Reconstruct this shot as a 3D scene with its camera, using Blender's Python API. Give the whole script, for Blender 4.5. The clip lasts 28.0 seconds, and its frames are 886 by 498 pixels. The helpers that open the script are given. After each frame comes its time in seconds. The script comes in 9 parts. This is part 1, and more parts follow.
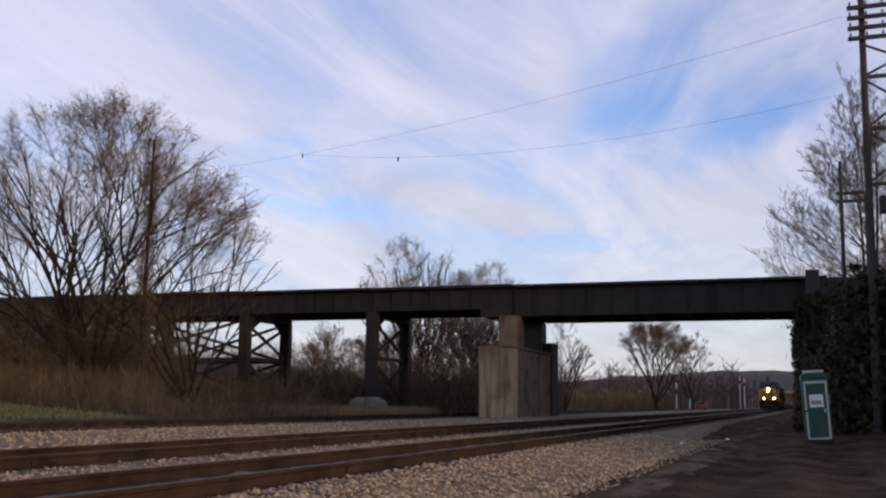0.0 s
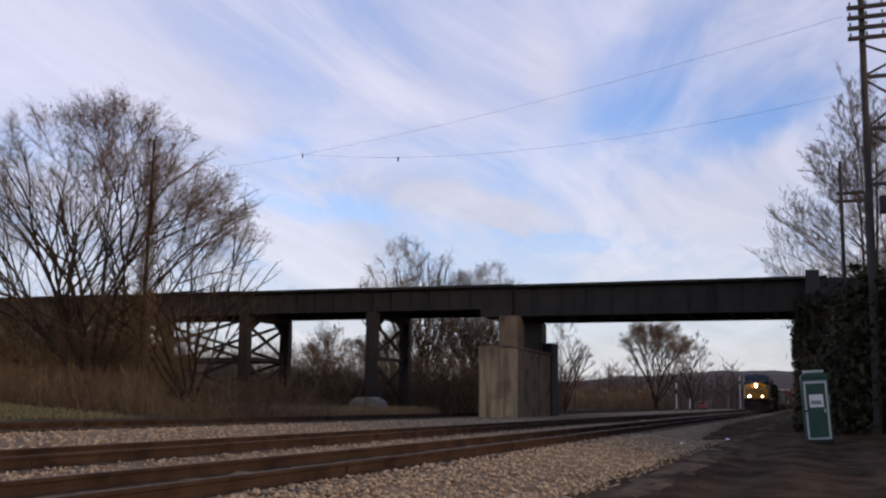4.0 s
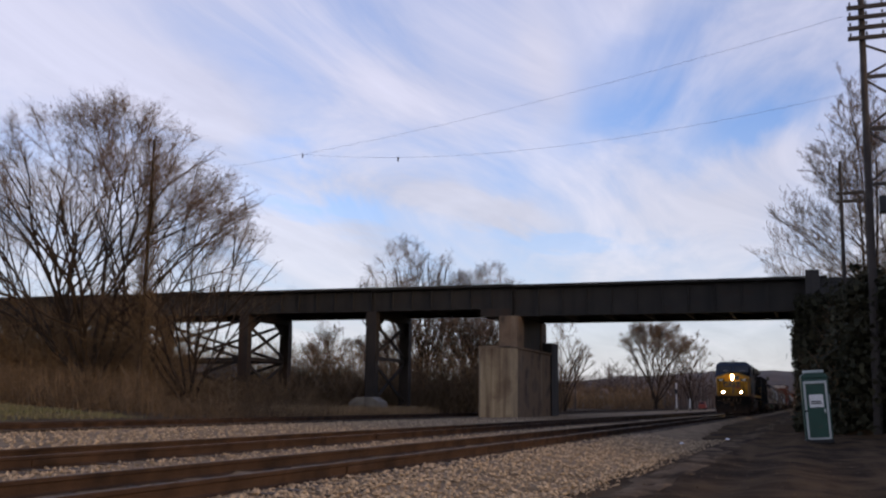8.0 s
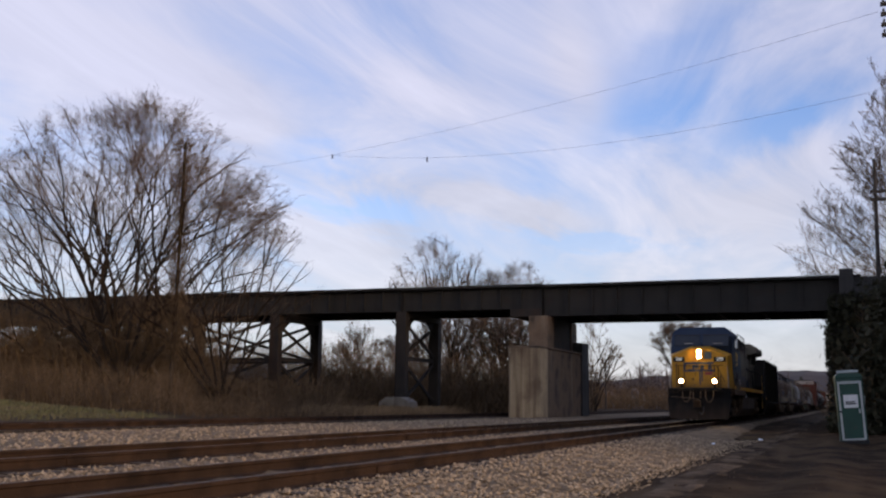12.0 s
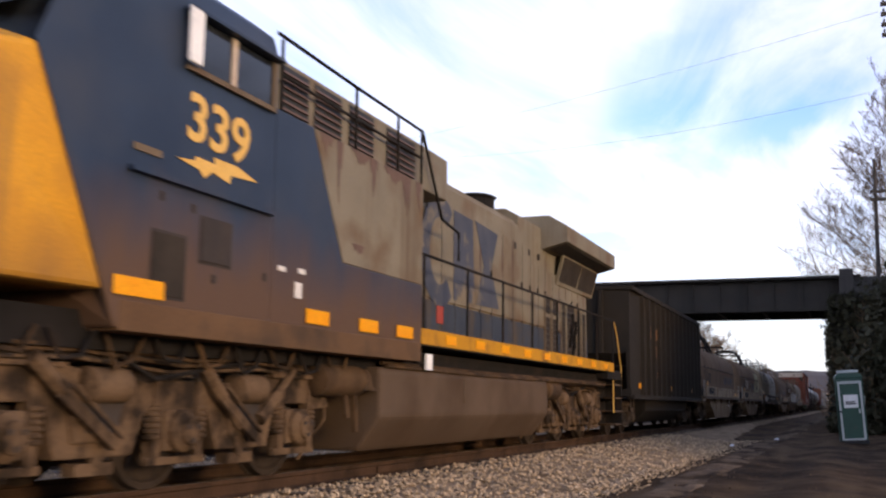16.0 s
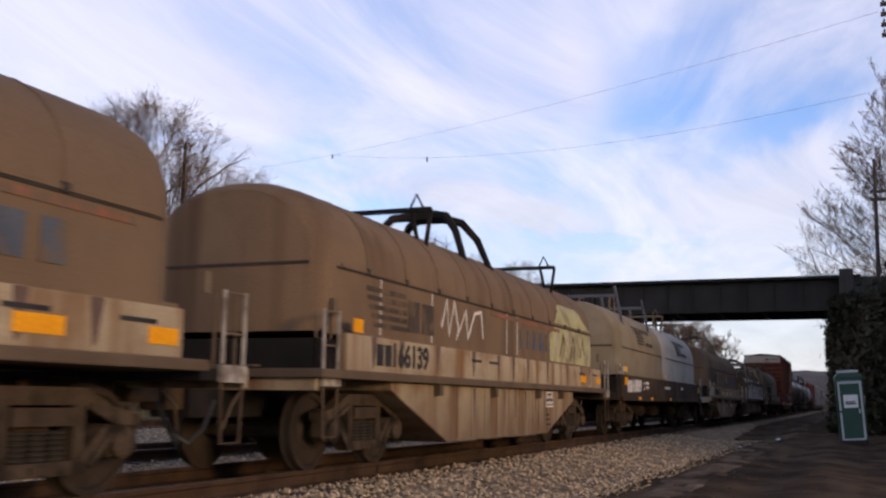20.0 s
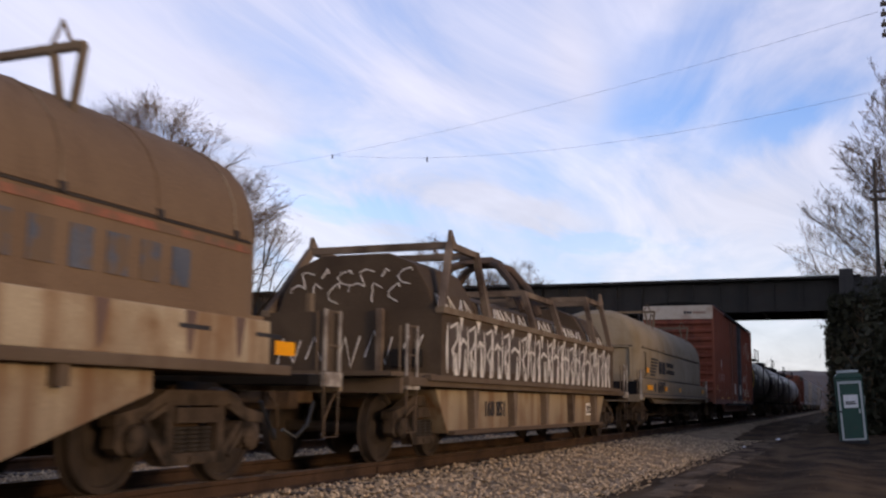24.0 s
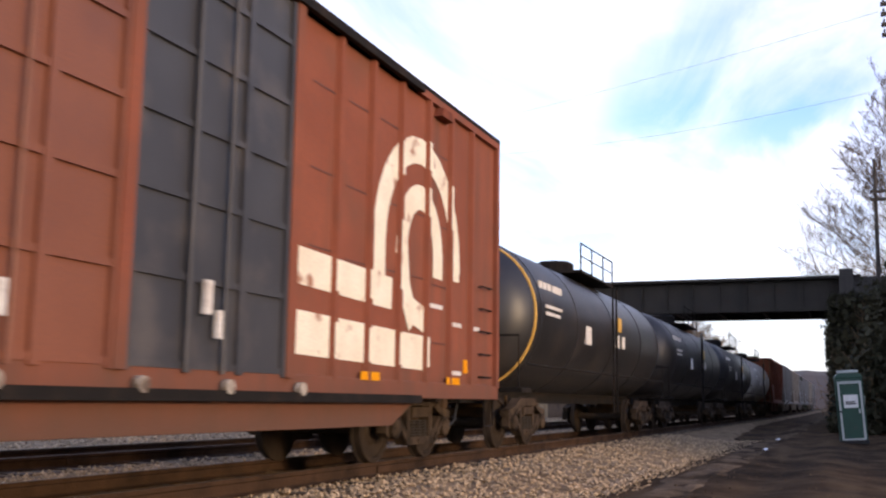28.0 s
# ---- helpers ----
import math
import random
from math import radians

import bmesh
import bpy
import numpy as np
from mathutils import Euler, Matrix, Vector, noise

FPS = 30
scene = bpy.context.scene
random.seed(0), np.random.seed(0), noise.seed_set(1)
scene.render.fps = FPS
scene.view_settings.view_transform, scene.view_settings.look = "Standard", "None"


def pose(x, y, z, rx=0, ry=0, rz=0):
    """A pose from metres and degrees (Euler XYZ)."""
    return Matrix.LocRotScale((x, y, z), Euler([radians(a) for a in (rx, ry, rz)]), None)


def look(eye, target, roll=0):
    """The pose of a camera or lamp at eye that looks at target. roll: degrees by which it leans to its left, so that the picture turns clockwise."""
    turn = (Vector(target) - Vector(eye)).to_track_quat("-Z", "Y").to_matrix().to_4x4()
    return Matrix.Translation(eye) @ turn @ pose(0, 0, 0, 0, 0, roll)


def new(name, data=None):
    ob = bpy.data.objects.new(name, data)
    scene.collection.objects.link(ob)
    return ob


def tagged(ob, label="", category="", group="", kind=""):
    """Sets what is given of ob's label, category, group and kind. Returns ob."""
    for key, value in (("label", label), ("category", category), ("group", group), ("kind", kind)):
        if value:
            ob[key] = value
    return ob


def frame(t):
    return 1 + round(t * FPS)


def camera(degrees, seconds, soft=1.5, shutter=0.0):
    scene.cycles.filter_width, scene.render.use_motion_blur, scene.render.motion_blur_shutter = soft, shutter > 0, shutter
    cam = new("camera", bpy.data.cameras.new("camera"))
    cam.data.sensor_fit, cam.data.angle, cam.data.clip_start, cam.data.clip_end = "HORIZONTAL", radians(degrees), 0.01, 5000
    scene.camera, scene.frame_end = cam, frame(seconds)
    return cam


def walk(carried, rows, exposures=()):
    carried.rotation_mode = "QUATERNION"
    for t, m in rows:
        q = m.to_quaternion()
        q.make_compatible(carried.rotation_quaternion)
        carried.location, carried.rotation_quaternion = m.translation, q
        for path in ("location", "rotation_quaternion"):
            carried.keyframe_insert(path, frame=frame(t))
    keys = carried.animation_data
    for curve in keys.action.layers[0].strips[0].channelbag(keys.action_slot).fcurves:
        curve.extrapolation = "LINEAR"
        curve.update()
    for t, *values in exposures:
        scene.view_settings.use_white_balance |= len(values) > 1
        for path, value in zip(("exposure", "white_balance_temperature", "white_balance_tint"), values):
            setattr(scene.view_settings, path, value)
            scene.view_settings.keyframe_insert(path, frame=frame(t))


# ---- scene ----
# Exposure, sky and light settings.
EXPOSURES = [(0.0, 1.00), (14.6, 1.00), (15.5, 1.50), (16.0, 1.85), (17.0, 1.95), (18.4, 1.90), (19.0, 1.60), (20.0, 1.27),
             (24.0, 1.20), (26.0, 1.28), (26.5, 1.55), (27.0, 1.85), (28.0, 1.95)]
SKY_GAIN = (0.122, 0.114, 0.142)
CLOUD_HIGH, CLOUD_LOW = (0.375, 0.365, 0.435, 1), (0.365, 0.36, 0.385, 1)
CLOUD_SHIFT, CLOUD_RANGE = (0.55, 0.1, 0.0), (0.44, 0.92)
SUN_POWER = 0.75


# Camera and its path: a tripod beside the track, with one small pan to the left.
EYE = (0.0, 0.0, 0.829)


def aim(yaw, pitch, roll):
    a, b = radians(yaw), radians(pitch)
    way = Vector((-math.sin(a) * math.cos(b), math.cos(a) * math.cos(b), math.sin(b)))
    return look(EYE, tuple(Vector(EYE) + 50 * way), roll)


cam = camera(47.72, 28.0, soft=2.25, shutter=0.2)
walk(cam, [
    (0.0, aim(20.16, 8.65, 0.70)),
    (9.7, aim(20.16, 8.65, 0.70)),
    (10.0, aim(20.62, 8.65, 0.70)),
    (10.3, aim(21.60, 8.64, 0.73)),
    (10.5, aim(21.91, 8.63, 0.75)),
    (10.9, aim(21.86, 8.63, 0.75)),
    (28.0, aim(21.86, 8.63, 0.75)),
], exposures=EXPOSURES)

# Sky, clouds and sun.
SUN_ELEVATION, SUN_TURN = 9.0, 113.0   # degrees; the turn is clockwise from +y
world = bpy.data.worlds.new("world")
scene.world = world
world.use_nodes = True
wt = world.node_tree
wt.nodes.clear()


def wn(kind, **values):
    n = wt.nodes.new(kind)
    for key, value in values.items():
        n.inputs[key].default_value = value
    return n


w_out, w_bg = wn("ShaderNodeOutputWorld"), wn("ShaderNodeBackground", Strength=1.0)
sky = wt.nodes.new("ShaderNodeTexSky")
sky.sky_type, sky.sun_disc = "NISHITA", False
sky.sun_elevation, sky.sun_rotation = radians(SUN_ELEVATION), radians(SUN_TURN)
sky.air_density, sky.dust_density, sky.ozone_density = 1.0, 0.6, 3.0
sky_gain = wn("ShaderNodeVectorMath")
sky_gain.operation = "MULTIPLY"
sky_gain.inputs[1].default_value = SKY_GAIN
wt.links.new(sky.outputs[0], sky_gain.inputs[0])
# cloud sheet: the sky direction is cast on a flat layer overhead
w_tc = wn("ShaderNodeTexCoord")
w_sep = wn("ShaderNodeSeparateXYZ")
wt.links.new(w_tc.outputs["Generated"], w_sep.inputs[0])


def wmath(op, a, b=None, c=None, clamp=False):
    n = wn("ShaderNodeMath")
    n.operation, n.use_clamp = op, clamp
    for i, v in enumerate((a, b, c)):
        if v is None:
            continue
        if isinstance(v, (int, float)):
            n.inputs[i].default_value = v
        else:
            wt.links.new(v, n.inputs[i])
    return n.outputs[0]


w_h = wmath("MAXIMUM", wmath("ADD", w_sep.outputs[2], 0.10), 0.03)
w_u, w_v = wmath("DIVIDE", w_sep.outputs[0], w_h), wmath("DIVIDE", w_sep.outputs[1], w_h)
w_comb = wn("ShaderNodeCombineXYZ")
wt.links.new(w_u, w_comb.inputs[0])
wt.links.new(w_v, w_comb.inputs[1])


def cloud_noise(scale, turn, stretch, shift, detail=6.0, rough=0.55, warp=0.4):
    mp = wn("ShaderNodeMapping")
    mp.inputs["Rotation"].default_value = (0, 0, radians(turn))
    mp.inputs["Scale"].default_value = stretch
    mp.inputs["Location"].default_value = shift
    nz = wn("ShaderNodeTexNoise", Scale=scale, Detail=detail, Roughness=rough, Distortion=warp)
    wt.links.new(w_comb.outputs[0], mp.inputs[0])
    wt.links.new(mp.outputs[0], nz.inputs["Vector"])
    return nz.outputs[0]


big = cloud_noise(0.55, 25, (1.0, 0.6, 1.0), CLOUD_SHIFT, 5.0, 0.55, 0.6)
wisps = cloud_noise(1.9, 35, (1.0, 0.35, 1.0), (3.1, 1.7, 0.0), 8.0, 0.62, 0.9)
cover = wmath("ADD", wmath("MULTIPLY_ADD", big, 0.55, 0.185), wmath("MULTIPLY", wisps, 0.62))
# the day's larger banks and gaps: azimuth and height in degrees, half length, half width, slant, thickness
BANKS = [(-39.1, 17.9, 5.2, 1.7, -10, 0.17), (-34.9, 16.1, 4.0, 1.5, -25, 0.16), (-22.1, 16.8, 7.1, 2.8, 0, 0.12), (-21.4, 11.5, 5.8, 1.1, -10, 0.26),
         (-16.1, 10.4, 3.1, 0.8, -8, 0.18), (-14.3, 18.5, 4.6, 1.7, -82, 0.16), (-5.4, 10.8, 5.2, 1.8, -5, 0.20), (-27.2, 9.0, 3.1, 1.0, 0, 0.20),
         (-1.7, 12.7, 3.4, 1.6, 15, 0.10), (-30.0, 13.7, 2.8, 1.1, -5, -0.18), (-28.6, 10.9, 3.7, 1.0, -10, -0.24), (-9.0, 16.3, 4.6, 1.6, 20, -0.26),
         (-3.1, 15.3, 3.7, 1.4, 20, -0.22), (-7.3, 20.3, 4.6, 1.6, 30, -0.20), (-11.9, 9.1, 4.9, 0.5, -2, -0.16)]
ragged = cloud_noise(3.2, -20, (1.0, 0.5, 1.0), (7.3, 2.2, 0.0), 6.0, 0.6, 0.6)
w_az = wmath("MULTIPLY_ADD", wmath("ARCTAN2", w_sep.outputs[0], w_sep.outputs[1]), 180 / math.pi, wmath("MULTIPLY_ADD", wisps, 9.0, -4.5))
w_el = wmath("MULTIPLY_ADD", wmath("ARCSINE", w_sep.outputs[2]), 180 / math.pi, wmath("MULTIPLY_ADD", ragged, 4.0, -2.0))
for az, el, half, width, slant, thick in BANKS:
    ca, sa = math.cos(radians(slant)), math.sin(radians(slant))
    da, de = wmath("SUBTRACT", w_az, az), wmath("SUBTRACT", w_el, el)
    along = wmath("DIVIDE", wmath("ADD", wmath("MULTIPLY", da, ca), wmath("MULTIPLY", de, sa)), half)
    across = wmath("DIVIDE", wmath("SUBTRACT", wmath("MULTIPLY", de, ca), wmath("MULTIPLY", da, sa)), width)
    dist = wmath("ADD", wmath("MULTIPLY", along, along), wmath("MULTIPLY", across, across))
    cover = wmath("MULTIPLY_ADD", wmath("POWER", 2.718, wmath("MULTIPLY", dist, -1.0)), thick * 0.8, cover)
ramp = wn("ShaderNodeMapRange")
ramp.interpolation_type = "SMOOTHSTEP"
ramp.inputs[1].default_value, ramp.inputs[2].default_value, ramp.inputs[4].default_value = *CLOUD_RANGE, 0.95
wt.links.new(cover, ramp.inputs[0])
# more veil low over the horizon
low = wn("ShaderNodeMapRange")
low.inputs[1].default_value, low.inputs[2].default_value = 0.30, 0.04
wt.links.new(w_sep.outputs[2], low.inputs[0])
thin = wn("ShaderNodeMapRange")       # the sheet is thinner straight overhead than seen edge-on
thin.inputs[1].default_value, thin.inputs[2].default_value, thin.inputs[3].default_value, thin.inputs[4].default_value = 0.40, 0.85, 0.92, 0.25
wt.links.new(w_sep.outputs[2], thin.inputs[0])
amount = wmath("MAXIMUM", wmath("MULTIPLY", ramp.outputs[0], thin.outputs[0]), wmath("MULTIPLY", low.outputs[0], 0.8))
cloud_tint = wn("ShaderNodeMixRGB")
cloud_tint.inputs[1].default_value, cloud_tint.inputs[2].default_value = CLOUD_HIGH, CLOUD_LOW
wt.links.new(low.outputs[0], cloud_tint.inputs[0])
cloud_shade = wn("ShaderNodeMixRGB")
cloud_shade.blend_type = "MULTIPLY"
cloud_shade.inputs[0].default_value = 1.0
tone = wn("ShaderNodeMapRange")
tone.inputs[1].default_value, tone.inputs[2].default_value, tone.inputs[3].default_value, tone.inputs[4].default_value = 0.3, 0.7, 0.80, 1.12
wt.links.new(wisps, tone.inputs[0])
wt.links.new(cloud_tint.outputs[0], cloud_shade.inputs[1])
wt.links.new(tone.outputs[0], cloud_shade.inputs[2])
w_mix = wn("ShaderNodeMixRGB")
wt.links.new(amount, w_mix.inputs[0])
wt.links.new(sky_gain.outputs[0], w_mix.inputs[1])
wt.links.new(cloud_shade.outputs[0], w_mix.inputs[2])
wt.links.new(w_mix.outputs[0], w_bg.inputs[0])
wt.links.new(w_bg.outputs[0], w_out.inputs[0])

sun = new("sun", bpy.data.lights.new("sun", "SUN"))
sun.data.energy, sun.data.angle, sun.data.color = SUN_POWER, radians(10), (1.0, 0.70, 0.42)
s_el, s_az = radians(SUN_ELEVATION), radians(SUN_TURN)
s_way = Vector((math.sin(s_az) * math.cos(s_el), math.cos(s_az) * math.cos(s_el), math.sin(s_el)))
sun.matrix_world = look(tuple(60 * s_way), (0, 0, 0))


# ---- materials ----
def surf(name, colours, scale=3.0, rough=0.7, metal=0.0, bump=0.2, fine=40.0, stain=None, streak=None, island=0.0, each=0.0, spec=0.5, rut=None, dust=None):
    """A weathered surface: two colours mixed by broad noise, fine grain, bump; stain and streak: (colour, scale, from, to)."""
    m = bpy.data.materials.new(name)
    m.use_nodes = True
    nt = m.node_tree
    b = nt.nodes["Principled BSDF"]
    b.inputs["Metallic"].default_value = metal
    b.inputs["Specular IOR Level"].default_value = spec

    def link(a, c):
        nt.links.new(a, c)

    def noise_tex(sc, detail=5.0, stretch=None):
        n = nt.nodes.new("ShaderNodeTexNoise")
        n.inputs["Scale"].default_value, n.inputs["Detail"].default_value = sc, detail
        if stretch:
            mp = nt.nodes.new("ShaderNodeMapping")
            mp.inputs["Scale"].default_value = stretch
            link(tc.outputs["Object"], mp.inputs[0])
            link(mp.outputs[0], n.inputs["Vector"])
        else:
            link(tc.outputs["Object"], n.inputs["Vector"])
        return n.outputs[0]

    def spread(x, lo, hi, a=0.0, c=1.0):
        n = nt.nodes.new("ShaderNodeMapRange")
        n.inputs[1].default_value, n.inputs[2].default_value, n.inputs[3].default_value, n.inputs[4].default_value = lo, hi, a, c
        link(x, n.inputs[0])
        return n.outputs[0]

    def mix(f, a, c, kind="MIX"):
        n = nt.nodes.new("ShaderNodeMixRGB")
        n.blend_type = kind
        for i, v in enumerate((f, a, c)):
            if isinstance(v, tuple):
                n.inputs[i].default_value = (*v, 1)
            elif isinstance(v, float):
                n.inputs[i].default_value = v
            else:
                link(v, n.inputs[i])
        return n.outputs[0]

    tc = nt.nodes.new("ShaderNodeTexCoord")
    grain = noise_tex(fine, 3.0)
    col = mix(spread(noise_tex(scale), 0.35, 0.65), colours[0], colours[1])
    col = mix(1.0, col, spread(grain, 0.25, 0.75, 0.82, 1.16), "MULTIPLY")
    if stain:
        col = mix(spread(noise_tex(stain[1], 7.0), stain[2], stain[3]), col, stain[0])
    if streak:
        col = mix(spread(noise_tex(streak[1], 4.0, (1.0, 1.0, 0.07)), streak[2], streak[3]), col, streak[0])
    if rut:
        col = mix(spread(noise_tex(rut[1], 5.0, (1.0, 0.10, 1.0)), rut[2], rut[3]), col, rut[0])
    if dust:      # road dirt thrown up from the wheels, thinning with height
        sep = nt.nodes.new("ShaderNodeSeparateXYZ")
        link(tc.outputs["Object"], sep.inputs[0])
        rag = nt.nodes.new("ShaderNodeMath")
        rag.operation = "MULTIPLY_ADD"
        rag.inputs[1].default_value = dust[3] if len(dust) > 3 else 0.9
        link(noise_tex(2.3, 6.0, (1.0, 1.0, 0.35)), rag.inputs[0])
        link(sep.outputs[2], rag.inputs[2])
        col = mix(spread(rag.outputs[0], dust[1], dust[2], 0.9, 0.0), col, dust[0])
    for amount, kind in ((island, "ShaderNodeNewGeometry"), (each, "ShaderNodeObjectInfo")):
        if amount:
            n = nt.nodes.new(kind)
            rnd = n.outputs["Random Per Island" if kind.endswith("Geometry") else "Random"]
            col = mix(1.0, col, spread(rnd, 0, 1, 1 - amount, 1 + amount), "MULTIPLY")
    link(col, b.inputs["Base Color"])
    link(spread(grain, 0.2, 0.8, max(0.02, rough - 0.10), min(1.0, rough + 0.12)), b.inputs["Roughness"])
    if bump:
        bp = nt.nodes.new("ShaderNodeBump")
        bp.inputs["Strength"].default_value, bp.inputs["Distance"].default_value = bump, 0.02
        link(grain, bp.inputs["Height"])
        link(bp.outputs[0], b.inputs["Normal"])
    return m


def glow(name, colour, power):
    m = bpy.data.materials.new(name)
    m.use_nodes = True
    b = m.node_tree.nodes["Principled BSDF"]
    b.inputs["Base Color"].default_value = (*colour, 1)
    b.inputs["Emission Color"].default_value = (*colour, 1)
    b.inputs["Emission Strength"].default_value = power
    return m


M = {}
GRIME = (0.13, 0.085, 0.06)
M["dirt"] = surf("dirt", ((0.0462, 0.0266, 0.0126), (0.0868, 0.0532, 0.0266)), 1.5, 0.97, bump=1.0, fine=11, stain=((0.0180, 0.0105, 0.0051), 0.7, 0.46, 0.62), rut=((0.0900, 0.0570, 0.0300), 1.1, 0.54, 0.68), spec=0.05)
M["gravel_road"] = surf("gravel_road", ((0.1040, 0.0702, 0.0429), (0.1625, 0.1118, 0.0689)), 2.2, 0.97, bump=1.0, fine=16, stain=((0.0330, 0.0200, 0.0101), 0.9, 0.45, 0.60), rut=((0.0275, 0.0170, 0.0088), 1.5, 0.52, 0.64), spec=0.05)
M["ballast"] = surf("ballast", ((0.1869, 0.1290, 0.0756), (0.2875, 0.2005, 0.1192)), 1.3, 0.97, bump=1.0, fine=16, stain=((0.1294, 0.0825, 0.0416), 1.7, 0.48, 0.70), spec=0.1)
M["stone"] = surf("stone", ((0.2672, 0.1907, 0.1126), (0.3946, 0.2859, 0.1711)), 5.0, 0.9, bump=0.3, fine=60, island=0.45)
M["pebble"] = surf("pebble", ((0.0700, 0.0470, 0.0290), (0.1150, 0.0780, 0.0480)), 5.0, 0.95, bump=0.2, fine=60, island=0.35, spec=0.1)
M["rail"] = surf("rail", ((0.0426, 0.0240, 0.0137), (0.0623, 0.0340, 0.0187)), 2.2, 0.9, 0.0, bump=0.4, fine=40, stain=((0.0230, 0.0130, 0.0075), 2.0, 0.45, 0.66), spec=0.15)
M["railhead"] = surf("railhead", ((0.105, 0.070, 0.045), (0.150, 0.105, 0.070)), 3.0, 0.62, 0.3, bump=0.1, stain=((0.06, 0.035, 0.02), 2.0, 0.45, 0.7), spec=0.2)
M["tie"] = surf("tie", ((0.0562, 0.0376, 0.0230), (0.0950, 0.0666, 0.0416)), 3.0, 0.95, bump=0.6, fine=30, each=0.3, stain=((0.1382, 0.0784, 0.0448), 4.0, 0.55, 0.8))
M["grass"] = surf("grass", ((0.1575, 0.1275, 0.0638), (0.1125, 0.1125, 0.0450)), 0.5, 0.95, bump=0.5, fine=14, island=0.3)
M["litter_floor"] = surf("litter_floor", ((0.0576, 0.0384, 0.0221), (0.0840, 0.0560, 0.0323)), 0.6, 0.97, bump=0.6, fine=14, stain=((0.085, 0.066, 0.030), 0.35, 0.56, 0.72), spec=0.08)
M["weeds"] = surf("weeds", ((0.2100, 0.1300, 0.0600), (0.3000, 0.1900, 0.0880)), 0.4, 0.95, bump=0.3, island=0.4)
M["bark"] = surf("bark", ((0.0270, 0.0190, 0.0130), (0.0450, 0.0320, 0.0220)), 2.0, 0.95, bump=0.5, fine=25, spec=0.1)
M["twig"] = surf("twig", ((0.0980, 0.0660, 0.0430), (0.1450, 0.0980, 0.0640)), 0.5, 0.95, bump=0.0, island=0.4, spec=0.1)
M["brush"] = surf("brush", ((0.1107, 0.0715, 0.0387), (0.1958, 0.1248, 0.0650)), 0.35, 0.95, bump=0.0, island=0.45, spec=0.1)
M["dry_twig"] = surf("dry_twig", ((0.0972, 0.0648, 0.0367), (0.1547, 0.1036, 0.0592)), 0.5, 0.95, bump=0.0, island=0.45, spec=0.1)
M["dark_leaf"] = surf("dark_leaf", ((0.0268, 0.0274, 0.0146), (0.0480, 0.0420, 0.0228)), 0.4, 0.95, bump=0.0, island=0.4, spec=0.2)
M["girder"] = surf("girder", ((0.0206, 0.0178, 0.0138), (0.0304, 0.0248, 0.0182)), 0.8, 0.75, 0.2, bump=0.2, fine=20, stain=((0.0306, 0.0178, 0.0103), 1.2, 0.55, 0.78), streak=((0.0122, 0.0100, 0.0076), 1.4, 0.5, 0.75))
M["steel_bent"] = surf("steel_bent", ((0.0235, 0.0174, 0.0120), (0.0363, 0.0255, 0.0164)), 0.8, 0.8, 0.1, bump=0.2, streak=((0.0442, 0.0231, 0.0113), 1.6, 0.5, 0.75))
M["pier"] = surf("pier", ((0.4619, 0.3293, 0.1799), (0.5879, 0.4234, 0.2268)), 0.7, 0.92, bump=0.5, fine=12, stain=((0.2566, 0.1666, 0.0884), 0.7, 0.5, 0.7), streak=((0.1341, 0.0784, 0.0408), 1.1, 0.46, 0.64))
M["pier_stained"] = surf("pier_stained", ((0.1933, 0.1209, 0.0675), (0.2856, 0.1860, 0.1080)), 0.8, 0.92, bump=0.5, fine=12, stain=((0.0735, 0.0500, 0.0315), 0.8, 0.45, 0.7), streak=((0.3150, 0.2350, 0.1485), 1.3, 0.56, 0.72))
M["concrete"] = surf("concrete", ((0.1854, 0.1529, 0.1123), (0.2527, 0.2064, 0.1498)), 1.0, 0.9, bump=0.4, fine=20, streak=((0.0778, 0.0588, 0.0408), 1.3, 0.5, 0.7))
M["abutment"] = surf("abutment", ((0.0403, 0.0370, 0.0323), (0.0605, 0.0538, 0.0470)), 0.7, 0.95, bump=0.5, fine=12, streak=((0.0147, 0.0134, 0.0118), 1.2, 0.5, 0.7))
M["pole"] = surf("pole", ((0.0450, 0.0360, 0.0300), (0.0660, 0.0540, 0.0450)), 1.5, 0.95, bump=0.4)
M["wire"] = surf("wire", ((0.10, 0.10, 0.115), (0.12, 0.12, 0.135)), 1.0, 0.6, 0.4, bump=0.0)
M["insulator"] = surf("insulator", ((0.05, 0.05, 0.055), (0.07, 0.07, 0.075)), 5.0, 0.3, bump=0.0)
M["hill"] = surf("hill", ((0.0520, 0.0350, 0.0272), (0.0740, 0.0494, 0.0368)), 0.05, 1.0, bump=0.5, fine=0.35, island=0.2)
M["white_wall"] = surf("white_wall", ((0.1823, 0.1764, 0.1705), (0.2176, 0.2117, 0.2058)), 0.5, 0.8, bump=0.1, each=0.15)
M["grey_wall"] = surf("grey_wall", ((0.0756, 0.0756, 0.0781), (0.0958, 0.0958, 0.0983)), 0.5, 0.8, bump=0.1, each=0.15)
M["roof"] = surf("roof", ((0.09, 0.075, 0.07), (0.14, 0.11, 0.10)), 0.6, 0.9, bump=0.3)
M["window"] = surf("window", ((0.03, 0.035, 0.045), (0.05, 0.055, 0.065)), 1.0, 0.12, bump=0.0)
M["red_paint"] = surf("red_paint", ((0.3000, 0.0450, 0.0270), (0.3480, 0.0600, 0.0360)), 2.0, 0.5, bump=0.05)
